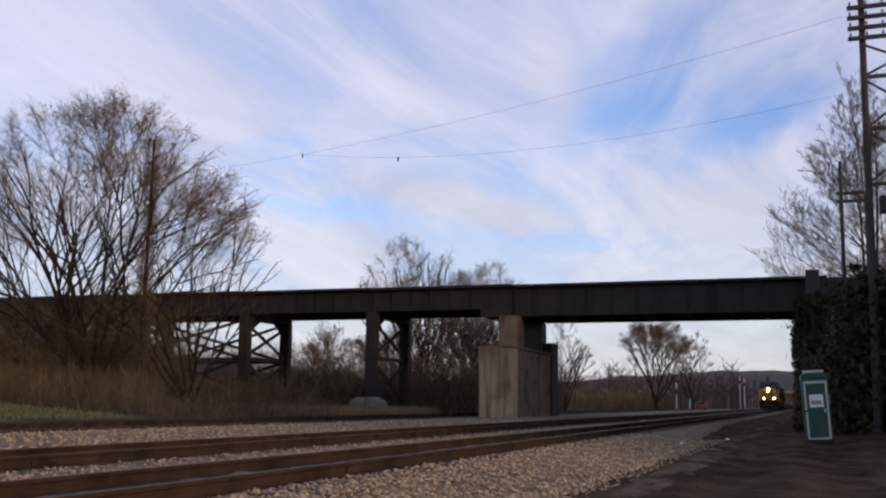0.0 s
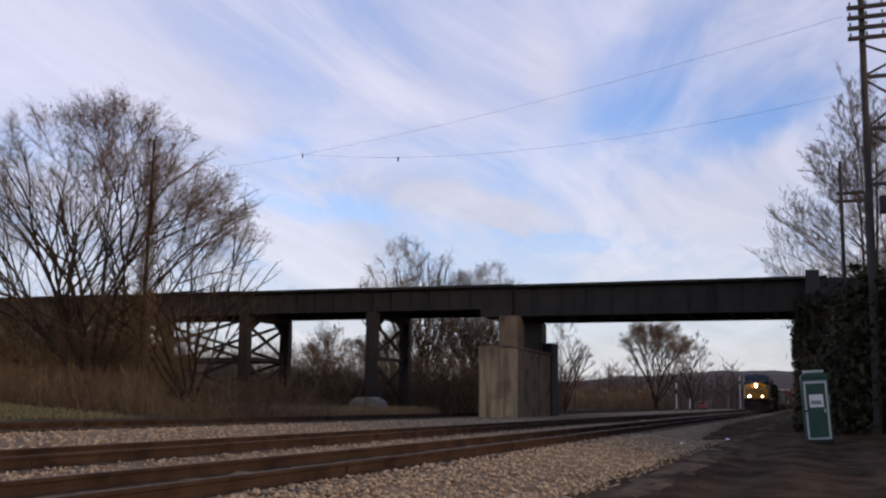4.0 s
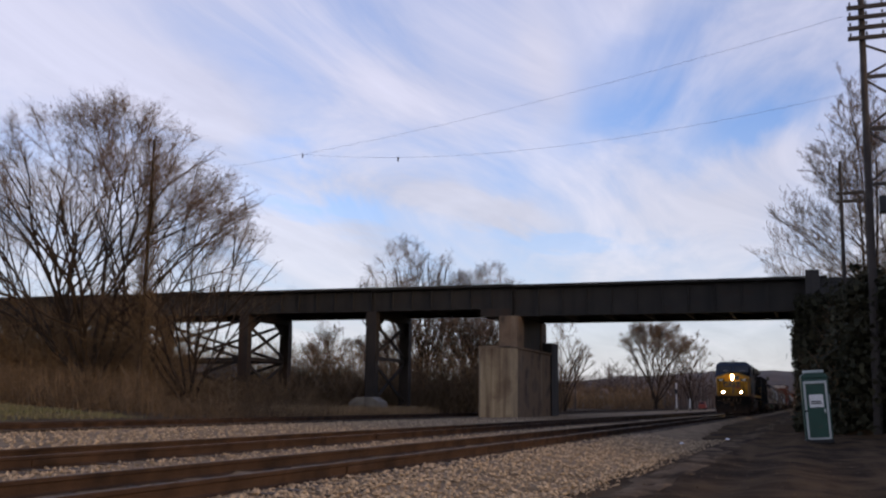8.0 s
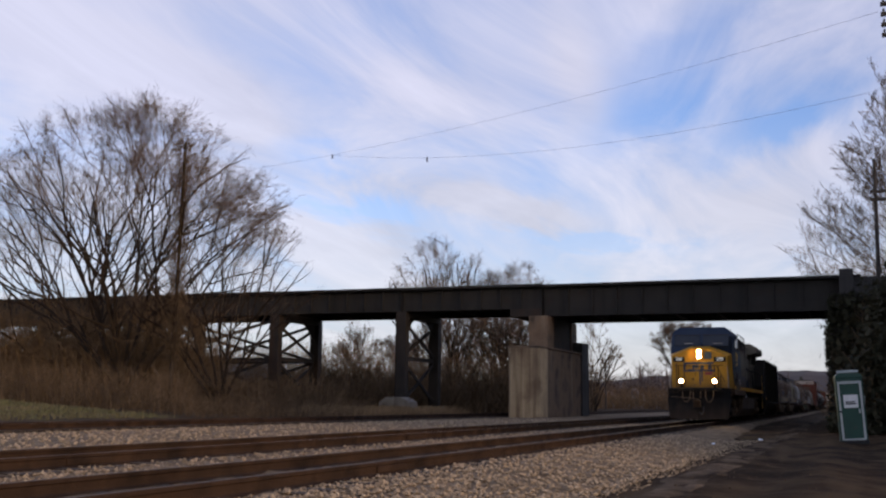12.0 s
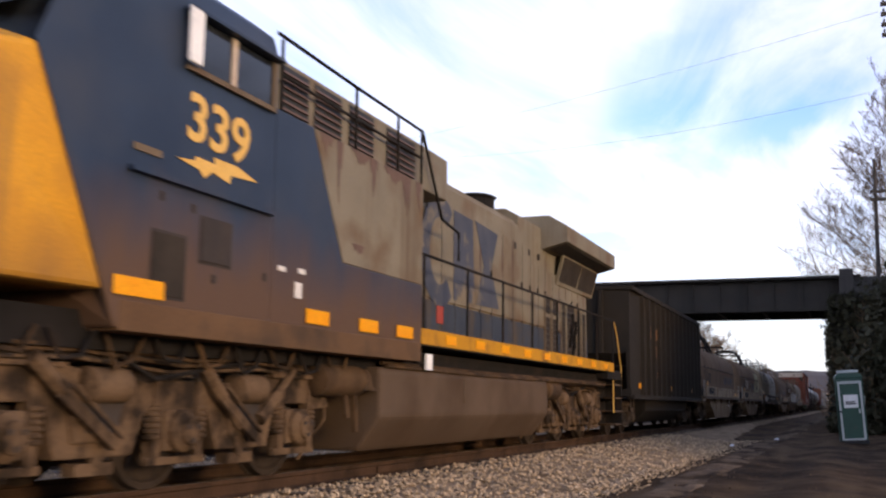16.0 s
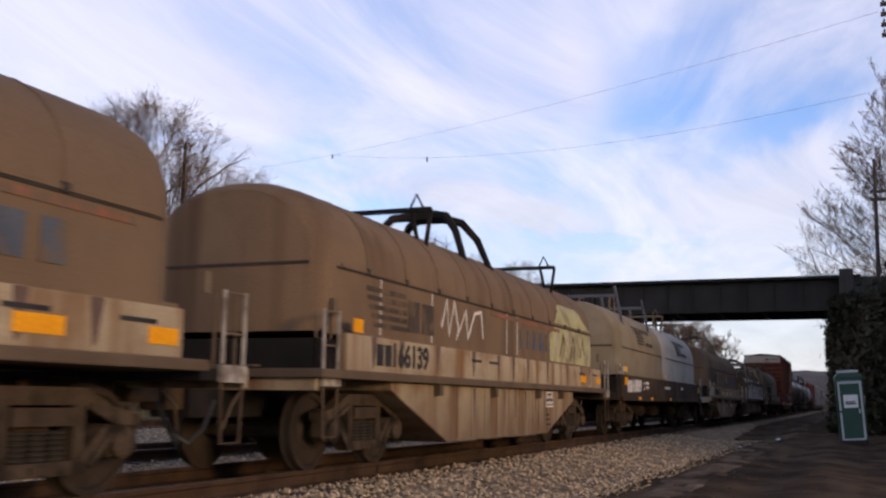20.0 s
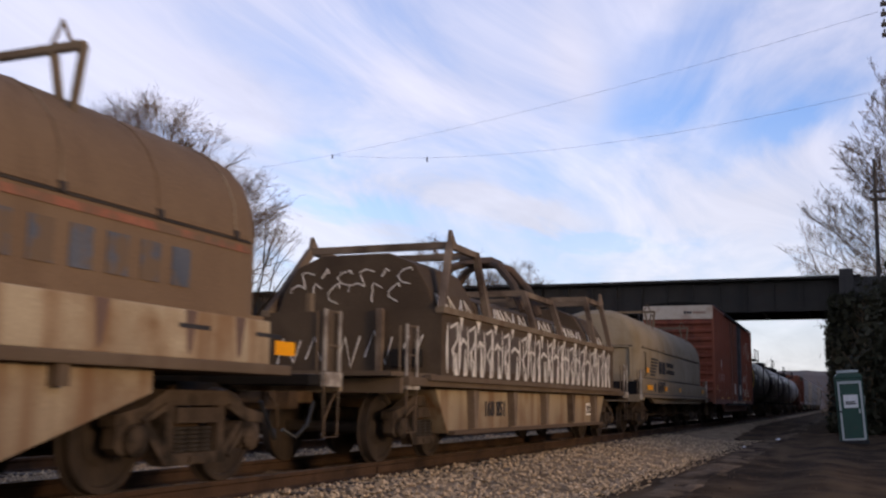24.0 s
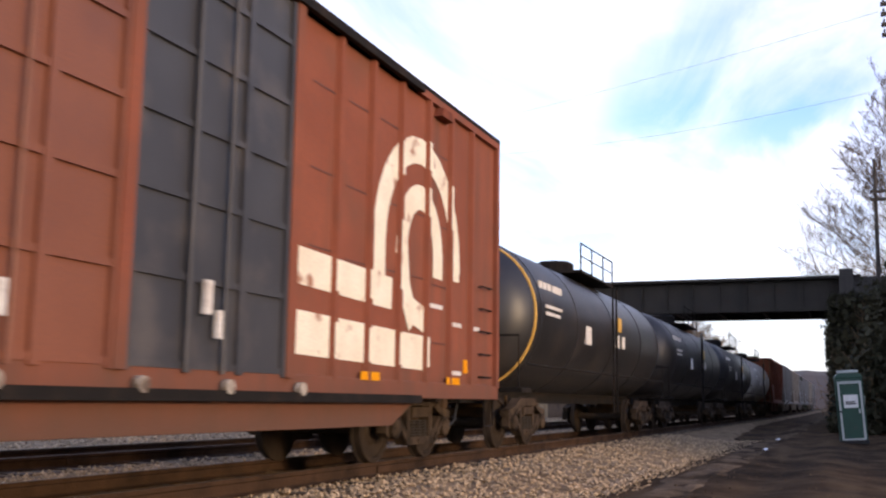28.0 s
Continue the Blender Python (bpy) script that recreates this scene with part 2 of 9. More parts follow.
M["potty_green"] = surf("potty_green", ((0.0051, 0.0452, 0.0286), (0.0082, 0.0571, 0.0357)), 2.0, 0.45, bump=0.1, stain=((0.0340, 0.0408, 0.0306), 3.0, 0.58, 0.8))
M["potty_white"] = surf("potty_white", ((0.3900, 0.4200, 0.3900), (0.4950, 0.5100, 0.4725)), 2.0, 0.5, bump=0.1, stain=((0.2400, 0.2325, 0.1950), 4.0, 0.56, 0.8))
M["sign_white"] = surf("sign_white", ((0.74, 0.72, 0.68), (0.82, 0.80, 0.76)), 3.0, 0.6, bump=0.0)
M["black"] = surf("black", ((0.012, 0.012, 0.012), (0.02, 0.019, 0.018)), 3.0, 0.6, bump=0.1)
M["litter"] = surf("litter", ((0.75, 0.76, 0.78), (0.86, 0.86, 0.88)), 12.0, 0.5, bump=0.2)
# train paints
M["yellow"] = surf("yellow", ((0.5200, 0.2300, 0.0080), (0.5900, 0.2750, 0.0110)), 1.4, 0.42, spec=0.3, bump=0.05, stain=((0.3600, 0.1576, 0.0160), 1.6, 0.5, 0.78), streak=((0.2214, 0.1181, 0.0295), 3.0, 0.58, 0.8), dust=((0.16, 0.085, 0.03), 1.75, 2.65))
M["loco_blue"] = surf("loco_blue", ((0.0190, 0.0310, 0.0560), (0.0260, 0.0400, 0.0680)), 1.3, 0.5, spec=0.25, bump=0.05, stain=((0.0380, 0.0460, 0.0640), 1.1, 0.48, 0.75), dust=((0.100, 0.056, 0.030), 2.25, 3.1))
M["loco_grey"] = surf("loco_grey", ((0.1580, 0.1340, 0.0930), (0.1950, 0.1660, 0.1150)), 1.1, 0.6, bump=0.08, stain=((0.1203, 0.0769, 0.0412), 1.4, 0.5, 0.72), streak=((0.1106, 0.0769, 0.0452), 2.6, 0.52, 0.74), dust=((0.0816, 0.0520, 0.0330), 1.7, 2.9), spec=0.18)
M["band_blue"] = surf("band_blue", ((0.0300, 0.0370, 0.0500), (0.0420, 0.0500, 0.0640)), 1.3, 0.8, bump=0.05, stain=((0.0620, 0.0500, 0.0380), 1.8, 0.5, 0.72), streak=((0.0750, 0.0560, 0.0380), 2.6, 0.54, 0.76), spec=0.15)
M["stripe_gold"] = surf("stripe_gold", ((0.4000, 0.1850, 0.0110), (0.4700, 0.2250, 0.0140)), 1.4, 0.6, bump=0.05, stain=((0.1700, 0.0820, 0.0220), 1.3, 0.52, 0.66), spec=0.2)
M["faded_dark"] = surf("faded_dark", ((0.0500, 0.0400, 0.0310), (0.0700, 0.0540, 0.0400)), 2.5, 0.9, bump=0.0, stain=((0.1250, 0.0850, 0.0520), 3.0, 0.46, 0.60), spec=0.12)
M["worn_blue"] = surf("worn_blue", ((0.034, 0.040, 0.058), (0.055, 0.058, 0.072)), 2.2, 0.7, bump=0.05, stain=((0.17, 0.135, 0.085), 2.4, 0.54, 0.66))
# for seams and small dark parts, and for sheets standing in for shade
M["seam_and_shade_dark"] = surf("seam_and_shade_dark", ((0.020, 0.014, 0.010), (0.035, 0.024, 0.016)), 3.0, 0.8, bump=0.1)
M["skirt_dust"] = surf("skirt_dust", ((0.0952, 0.0530, 0.0265), (0.1232, 0.0700, 0.0351)), 1.2, 0.85, bump=0.15, stain=((0.0560, 0.0360, 0.0218), 1.6, 0.5, 0.72), spec=0.18)
M["under"] = surf("under", ((0.0528, 0.0300, 0.0140), (0.0902, 0.0520, 0.0240)), 2.2, 0.9, bump=0.35, fine=35, stain=((0.0209, 0.0130, 0.0068), 2.6, 0.44, 0.66), spec=0.2)
M["truck_dust"] = surf("truck_dust", ((0.0850, 0.0530, 0.0296), (0.1357, 0.0860, 0.0484)), 2.4, 0.92, bump=0.35, fine=30, stain=((0.0240, 0.0160, 0.0100), 3.4, 0.46, 0.62), spec=0.12)
M["frame_dust"] = surf("frame_dust", ((0.0480, 0.0330, 0.0220), (0.0820, 0.0570, 0.0380)), 2.4, 0.92, bump=0.35, fine=30, stain=((0.0200, 0.0145, 0.0100), 3.0, 0.46, 0.62), spec=0.12)
M["tank_paint"] = surf("tank_paint", ((0.0720, 0.0480, 0.0300), (0.0930, 0.0620, 0.0390)), 0.9, 0.8, bump=0.15, stain=((0.0517, 0.0301, 0.0150), 0.8, 0.45, 0.7), dust=((0.0605, 0.0360, 0.0192), 0.5, 1.1), spec=0.18)
M["dark_steel"] = surf("dark_steel", ((0.0100, 0.0087, 0.0078), (0.0172, 0.0140, 0.0118)), 2.5, 0.9, 0.0, spec=0.15, bump=0.3, stain=((0.0312, 0.0194, 0.0125), 2.5, 0.55, 0.8))
M["plow_steel"] = surf("plow_steel", ((0.0080, 0.0068, 0.0060), (0.0136, 0.0112, 0.0092)), 2.0, 0.8, bump=0.2, spec=0.15, stain=((0.0270, 0.0180, 0.0120), 1.8, 0.5, 0.72), dust=((0.055, 0.036, 0.023), 0.35, 1.35))
M["wheel"] = surf("wheel", ((0.0230, 0.0165, 0.0120), (0.0420, 0.0290, 0.0200)), 4.0, 0.8, 0.1, bump=0.2, spec=0.2)
M["tread"] = surf("tread", ((0.35, 0.33, 0.31), (0.45, 0.42, 0.40)), 6.0, 0.35, 0.9, bump=0.05)
M["glass"] = surf("glass", ((0.015, 0.018, 0.022), (0.025, 0.028, 0.032)), 1.0, 0.08, bump=0.0)
M["louver"] = surf("louver", ((0.085, 0.05, 0.035), (0.12, 0.07, 0.048)), 3.0, 0.8, bump=0.2)
M["screen_dark"] = surf("screen_dark", ((0.0260, 0.0205, 0.0155), (0.0400, 0.0310, 0.0230)), 3.0, 0.85, bump=0.2, spec=0.15)
M["reflector"] = surf("reflector", ((0.7600, 0.2880, 0.0040), (0.8000, 0.3360, 0.0064)), 4.0, 0.35, bump=0.0)
M["white_mark"] = surf("white_mark", ((0.60, 0.56, 0.50), (0.72, 0.68, 0.62)), 3.0, 0.6, bump=0.0, stain=((0.33, 0.27, 0.21), 3.0, 0.55, 0.8))
M["ladder_white"] = surf("ladder_white", ((0.30, 0.26, 0.21), (0.42, 0.37, 0.30)), 4.0, 0.7, bump=0.05, stain=((0.10, 0.07, 0.048), 5.0, 0.46, 0.66))
M["emblem_cream"] = surf("emblem_cream", ((0.74, 0.66, 0.50), (0.84, 0.76, 0.60)), 2.0, 0.6, bump=0.0, stain=((0.34, 0.16, 0.09), 3.2, 0.62, 0.72))
M["grab_yellow"] = surf("grab_yellow", ((0.62, 0.36, 0.07), (0.70, 0.42, 0.10)), 4.0, 0.5, bump=0.05)
M["coal_car"] = surf("coal_car", ((0.0181, 0.0149, 0.0113), (0.0251, 0.0203, 0.0147)), 0.9, 0.85, bump=0.12, stain=((0.0253, 0.0178, 0.0114), 1.0, 0.5, 0.75), streak=((0.0223, 0.0149, 0.0092), 2.2, 0.55, 0.8), dust=((0.021, 0.0165, 0.012), 1.0, 2.2), spec=0.18)
M["coal_letter"] = surf("coal_letter", ((0.2016, 0.0781, 0.0176), (0.2318, 0.0958, 0.0227)), 3.0, 0.6, bump=0.0, stain=((0.0806, 0.0378, 0.0176), 3.0, 0.5, 0.75))
M["hood_brown"] = surf("hood_brown", ((0.1359, 0.0869, 0.0513), (0.1699, 0.1103, 0.0644)), 0.8, 0.95, bump=0.1, stain=((0.1736, 0.1140, 0.0656), 1.1, 0.5, 0.75), streak=((0.0886, 0.0523, 0.0295), 1.8, 0.52, 0.76), spec=0.18)
M["trough_cream"] = surf("trough_cream", ((0.3251, 0.2530, 0.1607), (0.3820, 0.3042, 0.1956)), 1.0, 0.95, bump=0.12, stain=((0.1887, 0.1087, 0.0538), 1.5, 0.48, 0.72), streak=((0.1814, 0.0955, 0.0441), 2.4, 0.5, 0.68), dust=((0.110, 0.070, 0.043), 0.5, 1.9), spec=0.18)
M["hood_tan"] = surf("hood_tan", ((0.1958, 0.1574, 0.1046), (0.2321, 0.1876, 0.1279)), 0.8, 0.85, bump=0.08, stain=((0.1627, 0.1206, 0.0671), 1.2, 0.5, 0.75), streak=((0.1783, 0.1309, 0.0724), 2.0, 0.55, 0.8), dust=((0.1200, 0.0833, 0.0495), 0.9, 2.3), spec=0.18)
M["hood_pale"] = surf("hood_pale", ((0.3570, 0.3272, 0.2720), (0.4080, 0.3740, 0.3145)), 0.8, 0.9, bump=0.08, stain=((0.2720, 0.2380, 0.1870), 1.2, 0.5, 0.75), spec=0.18)
M["car_black"] = surf("car_black", ((0.0311, 0.0214, 0.0134), (0.0484, 0.0326, 0.0202)), 1.2, 0.95, bump=0.15, stain=((0.0830, 0.0470, 0.0240), 1.7, 0.5, 0.75), spec=0.18)
M["hood_graffiti"] = surf("hood_graffiti", ((0.0575, 0.0388, 0.0241), (0.0753, 0.0522, 0.0323)), 1.2, 0.95, bump=0.15, stain=((0.0444, 0.0297, 0.0190), 1.5, 0.5, 0.75), spec=0.18)
M["frame_grey"] = surf("frame_grey", ((0.1170, 0.0843, 0.0536), (0.1652, 0.1218, 0.0790)), 1.5, 0.95, bump=0.15, streak=((0.0972, 0.0588, 0.0360), 2.5, 0.5, 0.75), dust=((0.070, 0.046, 0.030), 0.9, 2.4), spec=0.18)
M["frame_rust"] = surf("frame_rust", ((0.1085, 0.0780, 0.0549), (0.1663, 0.1214, 0.0838)), 1.6, 0.95, bump=0.15, stain=((0.0382, 0.0229, 0.0145), 1.8, 0.48, 0.70), spec=0.18)
M["yoke_rust"] = surf("yoke_rust", ((0.052, 0.032, 0.020), (0.085, 0.050, 0.030)), 1.8, 0.85, bump=0.2, stain=((0.028, 0.020, 0.015), 2.0, 0.48, 0.7))
M["bracket_blue"] = surf("bracket_blue", ((0.060, 0.062, 0.072), (0.085, 0.086, 0.095)), 2.0, 0.6, bump=0.1, stain=((0.07, 0.045, 0.03), 2.0, 0.52, 0.75))
M["spray_white"] = surf("spray_white", ((0.58, 0.53, 0.45), (0.68, 0.63, 0.55)), 3.0, 0.7, bump=0.0, stain=((0.36, 0.30, 0.24), 3.0, 0.55, 0.8))
M["spray_dark"] = surf("spray_dark", ((0.05, 0.036, 0.025), (0.07, 0.050, 0.035)), 3.0, 0.7, bump=0.0)
M["spray_green"] = surf("spray_green", ((0.33, 0.30, 0.13), (0.40, 0.355, 0.17)), 2.0, 0.7, bump=0.0, stain=((0.20, 0.16, 0.085), 2.5, 0.48, 0.66))
M["strap_pale"] = surf("strap_pale", ((0.20, 0.15, 0.095), (0.27, 0.21, 0.14)), 3.0, 0.8, bump=0.05, stain=((0.14, 0.095, 0.058), 2.5, 0.45, 0.6), spec=0.15)
M["faded_blue"] = surf("faded_blue", ((0.070, 0.078, 0.095), (0.095, 0.100, 0.115)), 2.0, 0.7, bump=0.0, spec=0.15, stain=((0.13, 0.088, 0.055), 3.5, 0.46, 0.58))
M["faded_red"] = surf("faded_red", ((0.22, 0.085, 0.05), (0.27, 0.11, 0.065)), 2.0, 0.7, bump=0.0, spec=0.15, stain=((0.14, 0.09, 0.055), 2.5, 0.45, 0.58))
M["dark_letter"] = surf("dark_letter", ((0.022, 0.021, 0.022), (0.036, 0.034, 0.034)), 3.0, 0.75, bump=0.0, spec=0.15)
M["box_red"] = surf("box_red", ((0.1943, 0.0524, 0.0236), (0.2346, 0.0671, 0.0309)), 0.9, 0.85, bump=0.1, stain=((0.1666, 0.0576, 0.0293), 1.2, 0.5, 0.75), streak=((0.1416, 0.0537, 0.0293), 2.2, 0.54, 0.76), dust=((0.0931, 0.0451, 0.0260), 1.0, 2.1))
M["seam_red"] = surf("seam_red", ((0.085, 0.028, 0.018), (0.115, 0.038, 0.023)), 1.5, 0.7, bump=0.05)
# box red darkened to carry the shade of the car ends, plus grime
M["box_red_shaded"] = surf("box_red_shaded", ((0.1581, 0.0464, 0.0263), (0.2108, 0.0612, 0.0337)), 0.9, 0.92, bump=0.12, stain=((0.0950, 0.0360, 0.0230), 1.3, 0.48, 0.74), streak=((0.0720, 0.0300, 0.0200), 2.0, 0.52, 0.76), dust=((0.085, 0.046, 0.032), 1.0, 2.3), spec=0.18)
M["box_orange"] = surf("box_orange", ((0.1706, 0.0565, 0.0270), (0.1991, 0.0688, 0.0344)), 0.9, 0.6, bump=0.1, stain=((0.1387, 0.0492, 0.0289), 1.2, 0.5, 0.75))
M["door_black"] = surf("door_black", ((0.034, 0.034, 0.038), (0.046, 0.046, 0.05)), 1.2, 0.55, bump=0.1, stain=((0.085, 0.075, 0.07), 1.6, 0.5, 0.75))
M["box_top"] = surf("box_top", ((0.50, 0.40, 0.29), (0.56, 0.46, 0.34)), 1.0, 0.7, bump=0.1, stain=((0.36, 0.24, 0.16), 2.0, 0.5, 0.75))
M["tank_black"] = surf("tank_black", ((0.0144, 0.0136, 0.0144), (0.0224, 0.0208, 0.0208)), 0.8, 0.42, bump=0.05, stain=((0.0480, 0.0384, 0.0320), 1.0, 0.5, 0.8))
M["hopper_grey"] = surf("hopper_grey", ((0.36, 0.33, 0.29), (0.44, 0.40, 0.35)), 0.8, 0.7, bump=0.1, streak=((0.22, 0.16, 0.12), 1.8, 0.5, 0.75))
M["headlight"] = glow("headlight", (1.0, 0.70, 0.32), 160.0)
M["lamp_amber"] = glow("lamp_amber", (1.0, 0.42, 0.10), 1.6)
M["number_lit"] = glow("number_lit", (0.85, 0.80, 0.66), 0.12)


# ---- shapes ----
class Geo:
    """Vertices and faces gathered for one mesh."""

    def __init__(self):
        self.v, self.f = [], []

    def add(self, verts, faces):
        o = len(self.v)
        self.v.extend(verts)
        self.f.extend(tuple(i + o for i in f) for f in faces)
        return self

    def box(self, x0, x1, y0, y1, z0, z1):
        v = [(x, y, z) for x in (x0, x1) for y in (y0, y1) for z in (z0, z1)]
        return self.add(v, [(0, 1, 3, 2), (4, 6, 7, 5), (0, 4, 5, 1), (2, 3, 7, 6), (0, 2, 6, 4), (1, 5, 7, 3)])

    def prism(self, outline, axis, a, b):
        """Extrudes an outline: axis y takes (x, z), axis x takes (y, z), axis z takes (x, y)."""
        n = len(outline)
        at = {"y": lambda p, c: (p[0], c, p[1]), "x": lambda p, c: (c, p[0], p[1]), "z": lambda p, c: (p[0], p[1], c)}[axis]
        v = [at(p, a) for p in outline] + [at(p, b) for p in outline]
        f = [tuple(range(n)), tuple(range(2 * n - 1, n - 1, -1))]
        f += [((i + 1) % n, i, n + i, n + (i + 1) % n) for i in range(n)]
        return self.add(v, f)

    def rod(self, pts, r, n=6, caps=True, r1=None):
        """A tube along points; r tapers to r1."""
        pts = [Vector(p) for p in pts]
        k = len(pts)
        v, f = [], []
        for i, p in enumerate(pts):
            d = (pts[min(i + 1, k - 1)] - pts[max(i - 1, 0)])
            d = d.normalized() if d.length > 1e-9 else Vector((0, 0, 1))
            s = d.cross(Vector((0, 0, 1)) if abs(d.z) < 0.95 else Vector((1, 0, 0))).normalized()
            t = s.cross(d)
            rr = r if r1 is None else r + (r1 - r) * i / (k - 1)
            for j in range(n):
                a = 2 * math.pi * (j + 0.5) / n
                v.append(tuple(p + rr * (math.cos(a) * s + math.sin(a) * t)))
        for i in range(k - 1):
            for j in range(n):
                a, b = i * n + j, i * n + (j + 1) % n
                f.append((a, b, b + n, a + n))
        if caps:
            f += [tuple(range(n - 1, -1, -1)), tuple(range((k - 1) * n, k * n))]
        return self.add(v, f)

    def beam(self, p, q, w, h):
        """A rectangular bar from p to q; h is measured in the upright plane of the bar."""
        p, q = Vector(p), Vector(q)
        d = (q - p).normalized()
        s = d.cross(Vector((0, 0, 1)) if abs(d.z) < 0.95 else Vector((0, 1, 0))).normalized()
        t = s.cross(d)
        v = [tuple(e + a * s * w / 2 + b * t * h / 2) for e in (p, q) for a, b in ((-1, -1), (1, -1), (1, 1), (-1, 1))]
        return self.add(v, [(3, 2, 1, 0), (4, 5, 6, 7), (0, 1, 5, 4), (1, 2, 6, 5), (2, 3, 7, 6), (3, 0, 4, 7)])

    def lathe(self, profile, axis_x=True, n=24, centre=(0, 0, 0)):
        """Turns (offset, radius) pairs round the x axis (or y axis)."""
        v, f, k = [], [], len(profile)
        for o, r in profile:
            for j in range(n):
                a = 2 * math.pi * j / n
                c = (o, r * math.cos(a), r * math.sin(a)) if axis_x else (r * math.cos(a), o, r * math.sin(a))
                v.append(tuple(c[i] + centre[i] for i in range(3)))
        for i in range(k - 1):
            for j in range(n):
                a, b = i * n + j, i * n + (j + 1) % n
                f.append((a, b, b + n, a + n))
        f += [tuple(range(n - 1, -1, -1)), tuple(range((k - 1) * n, k * n))]
        return self.add(v, f)

    def grid(self, rows):
        """A sheet through rows of points, all of one length."""
        n = len(rows[0])
        v = [p for row in rows for p in row]
        f = [(i * n + j, i * n + j + 1, (i + 1) * n + j + 1, (i + 1) * n + j) for i in range(len(rows) - 1) for j in range(n - 1)]
        return self.add(v, f)

    def mesh(self, name, material, bevel=0.0, smooth=False):
        me = bpy.data.meshes.new(name)
        me.from_pydata(self.v, [], self.f)
        bm = bmesh.new()
        bm.from_mesh(me)
        if len(bm.faces) < 60000:
            bmesh.ops.recalc_face_normals(bm, faces=bm.faces)
        if bevel:
            edges = [e for e in bm.edges if len(e.link_faces) == 2 and e.calc_face_angle(0) > 0.5]
            bmesh.ops.bevel(bm, geom=edges, offset=bevel, segments=2, profile=0.6, affect="EDGES", clamp_overlap=True)
        if smooth:
            for f in bm.faces:
                f.smooth = True
            for e in bm.edges:
                if len(e.link_faces) == 2 and e.calc_face_angle(0) > 0.6:
                    e.smooth = False
        bm.to_mesh(me)
        bm.free()
        me.materials.append(M[material] if isinstance(material, str) else material)
        return me


def part(name, geo, material, parent, label="", bevel=0.0, smooth=False):
    """Links a shape as one mesh object under a thing or a part."""
    ob = new(name, geo if isinstance(geo, bpy.types.Mesh) else geo.mesh(name, material, bevel, smooth))
    ob.parent = parent
    return tagged(ob, label=label)


def thing(name, label, category, group="", kind="", geo=None, material=None, bevel=0.0, smooth=False):
    """A top-level thing: an Empty for its parts, or one mesh."""
    ob = new(name, geo.mesh(name, material, bevel, smooth) if geo else None)
    return tagged(ob, label, category, group, kind)


def lettering(name, text, size, material, parent, m, label="", bold=0.0, width=1.0):
    """Words in the built-in font as a thin raised mesh, lying in the xy plane of the pose m."""
    cu = bpy.data.curves.new(name, "FONT")
    cu.body, cu.size, cu.extrude, cu.offset = text, size, 0.004, bold
    cu.align_x, cu.align_y = "CENTER", "CENTER"
    cu.resolution_u = 3
    tmp = bpy.data.objects.new(name, cu)
    me = bpy.data.meshes.new_from_object(tmp)
    bpy.data.objects.remove(tmp)
    # split the word into its characters: pieces that overlap along the line belong together
    near = {}
    for p in me.polygons:
        vs = list(p.vertices)
        for v in vs:
            near.setdefault(v, set()).update(vs)
    seen, groups = set(), []
    for v in range(len(me.vertices)):
        if v in seen or v not in near:
            continue
        todo, piece = [v], set()
        while todo:
            q = todo.pop()
            if q not in piece:
                piece.add(q)
                todo += [r for r in near[q] if r not in piece]
        seen |= piece
        xs_ = [me.vertices[q].co.x for q in piece]
        groups.append((min(xs_), max(xs_), piece))
    groups.sort(key=lambda g: g[0])
    chars = []
    for x0, x1, piece in groups:
        if chars and x0 < chars[-1][1] - 0.02 * size:
            chars[-1] = (chars[-1][0], max(x1, chars[-1][1]), chars[-1][2] | piece)
        else:
            chars.append((x0, x1, piece))
    place, last = m @ Matrix.Diagonal((width, 1, 1, 1)), None
    for x0, x1, piece in chars:
        order = sorted(piece)
        at = {q: k for k, q in enumerate(order)}
        mc = bpy.data.meshes.new(name)
        mc.from_pydata([tuple(place @ me.vertices[q].co) for q in order], [], [tuple(at[q] for q in p.vertices) for p in me.polygons if p.vertices[0] in piece])
        mc.materials.append(M[material])
        last = new(name, mc)
        last.parent = parent
        tagged(last, label=label)
    return last


def rnd(a, b):
    return random.uniform(a, b)


# ---- ground and tracks ----
def shoulder(y):
    """Where the clean ballast ends and the dirt begins."""
    return -3.3 - 1.9 * max(0.0, min(1.0, (y - 26) / 36))


def ground_z(x, y):
    z = -0.36 + 0.05 * noise.noise(Vector((x * 0.35, y * 0.2, 0))) + 0.02 * noise.noise(Vector((x * 1.7, y * 0.9, 4)))
    if x > -3.4 and -5 < y < 60:
        z += 0.03 * noise.noise(Vector((x * 2.6, y * 1.6, 8))) + 0.018 * noise.noise(Vector((x * 6, y * 4, 3)))
    if x > -3.0 and -5 < y < 120:      # wheel ruts
        z += 0.05 * math.exp(-((x + 0.45) / 0.35) ** 2) - 0.05 * math.exp(-((x + 1.3) / 0.3) ** 2) - 0.04 * math.exp(-((x - 0.55) / 0.35) ** 2)
    if -24.5 < x < shoulder(y):
        z -= 0.25
    if x < -27:
        z += min(1.3, (-27 - x) * 0.07) * max(0.0, min(1.0, (62 - y) / 25))
    if x > 2.2 and y > 20:
        z += min(0.8, (x - 2.2) * 0.15)
    return z


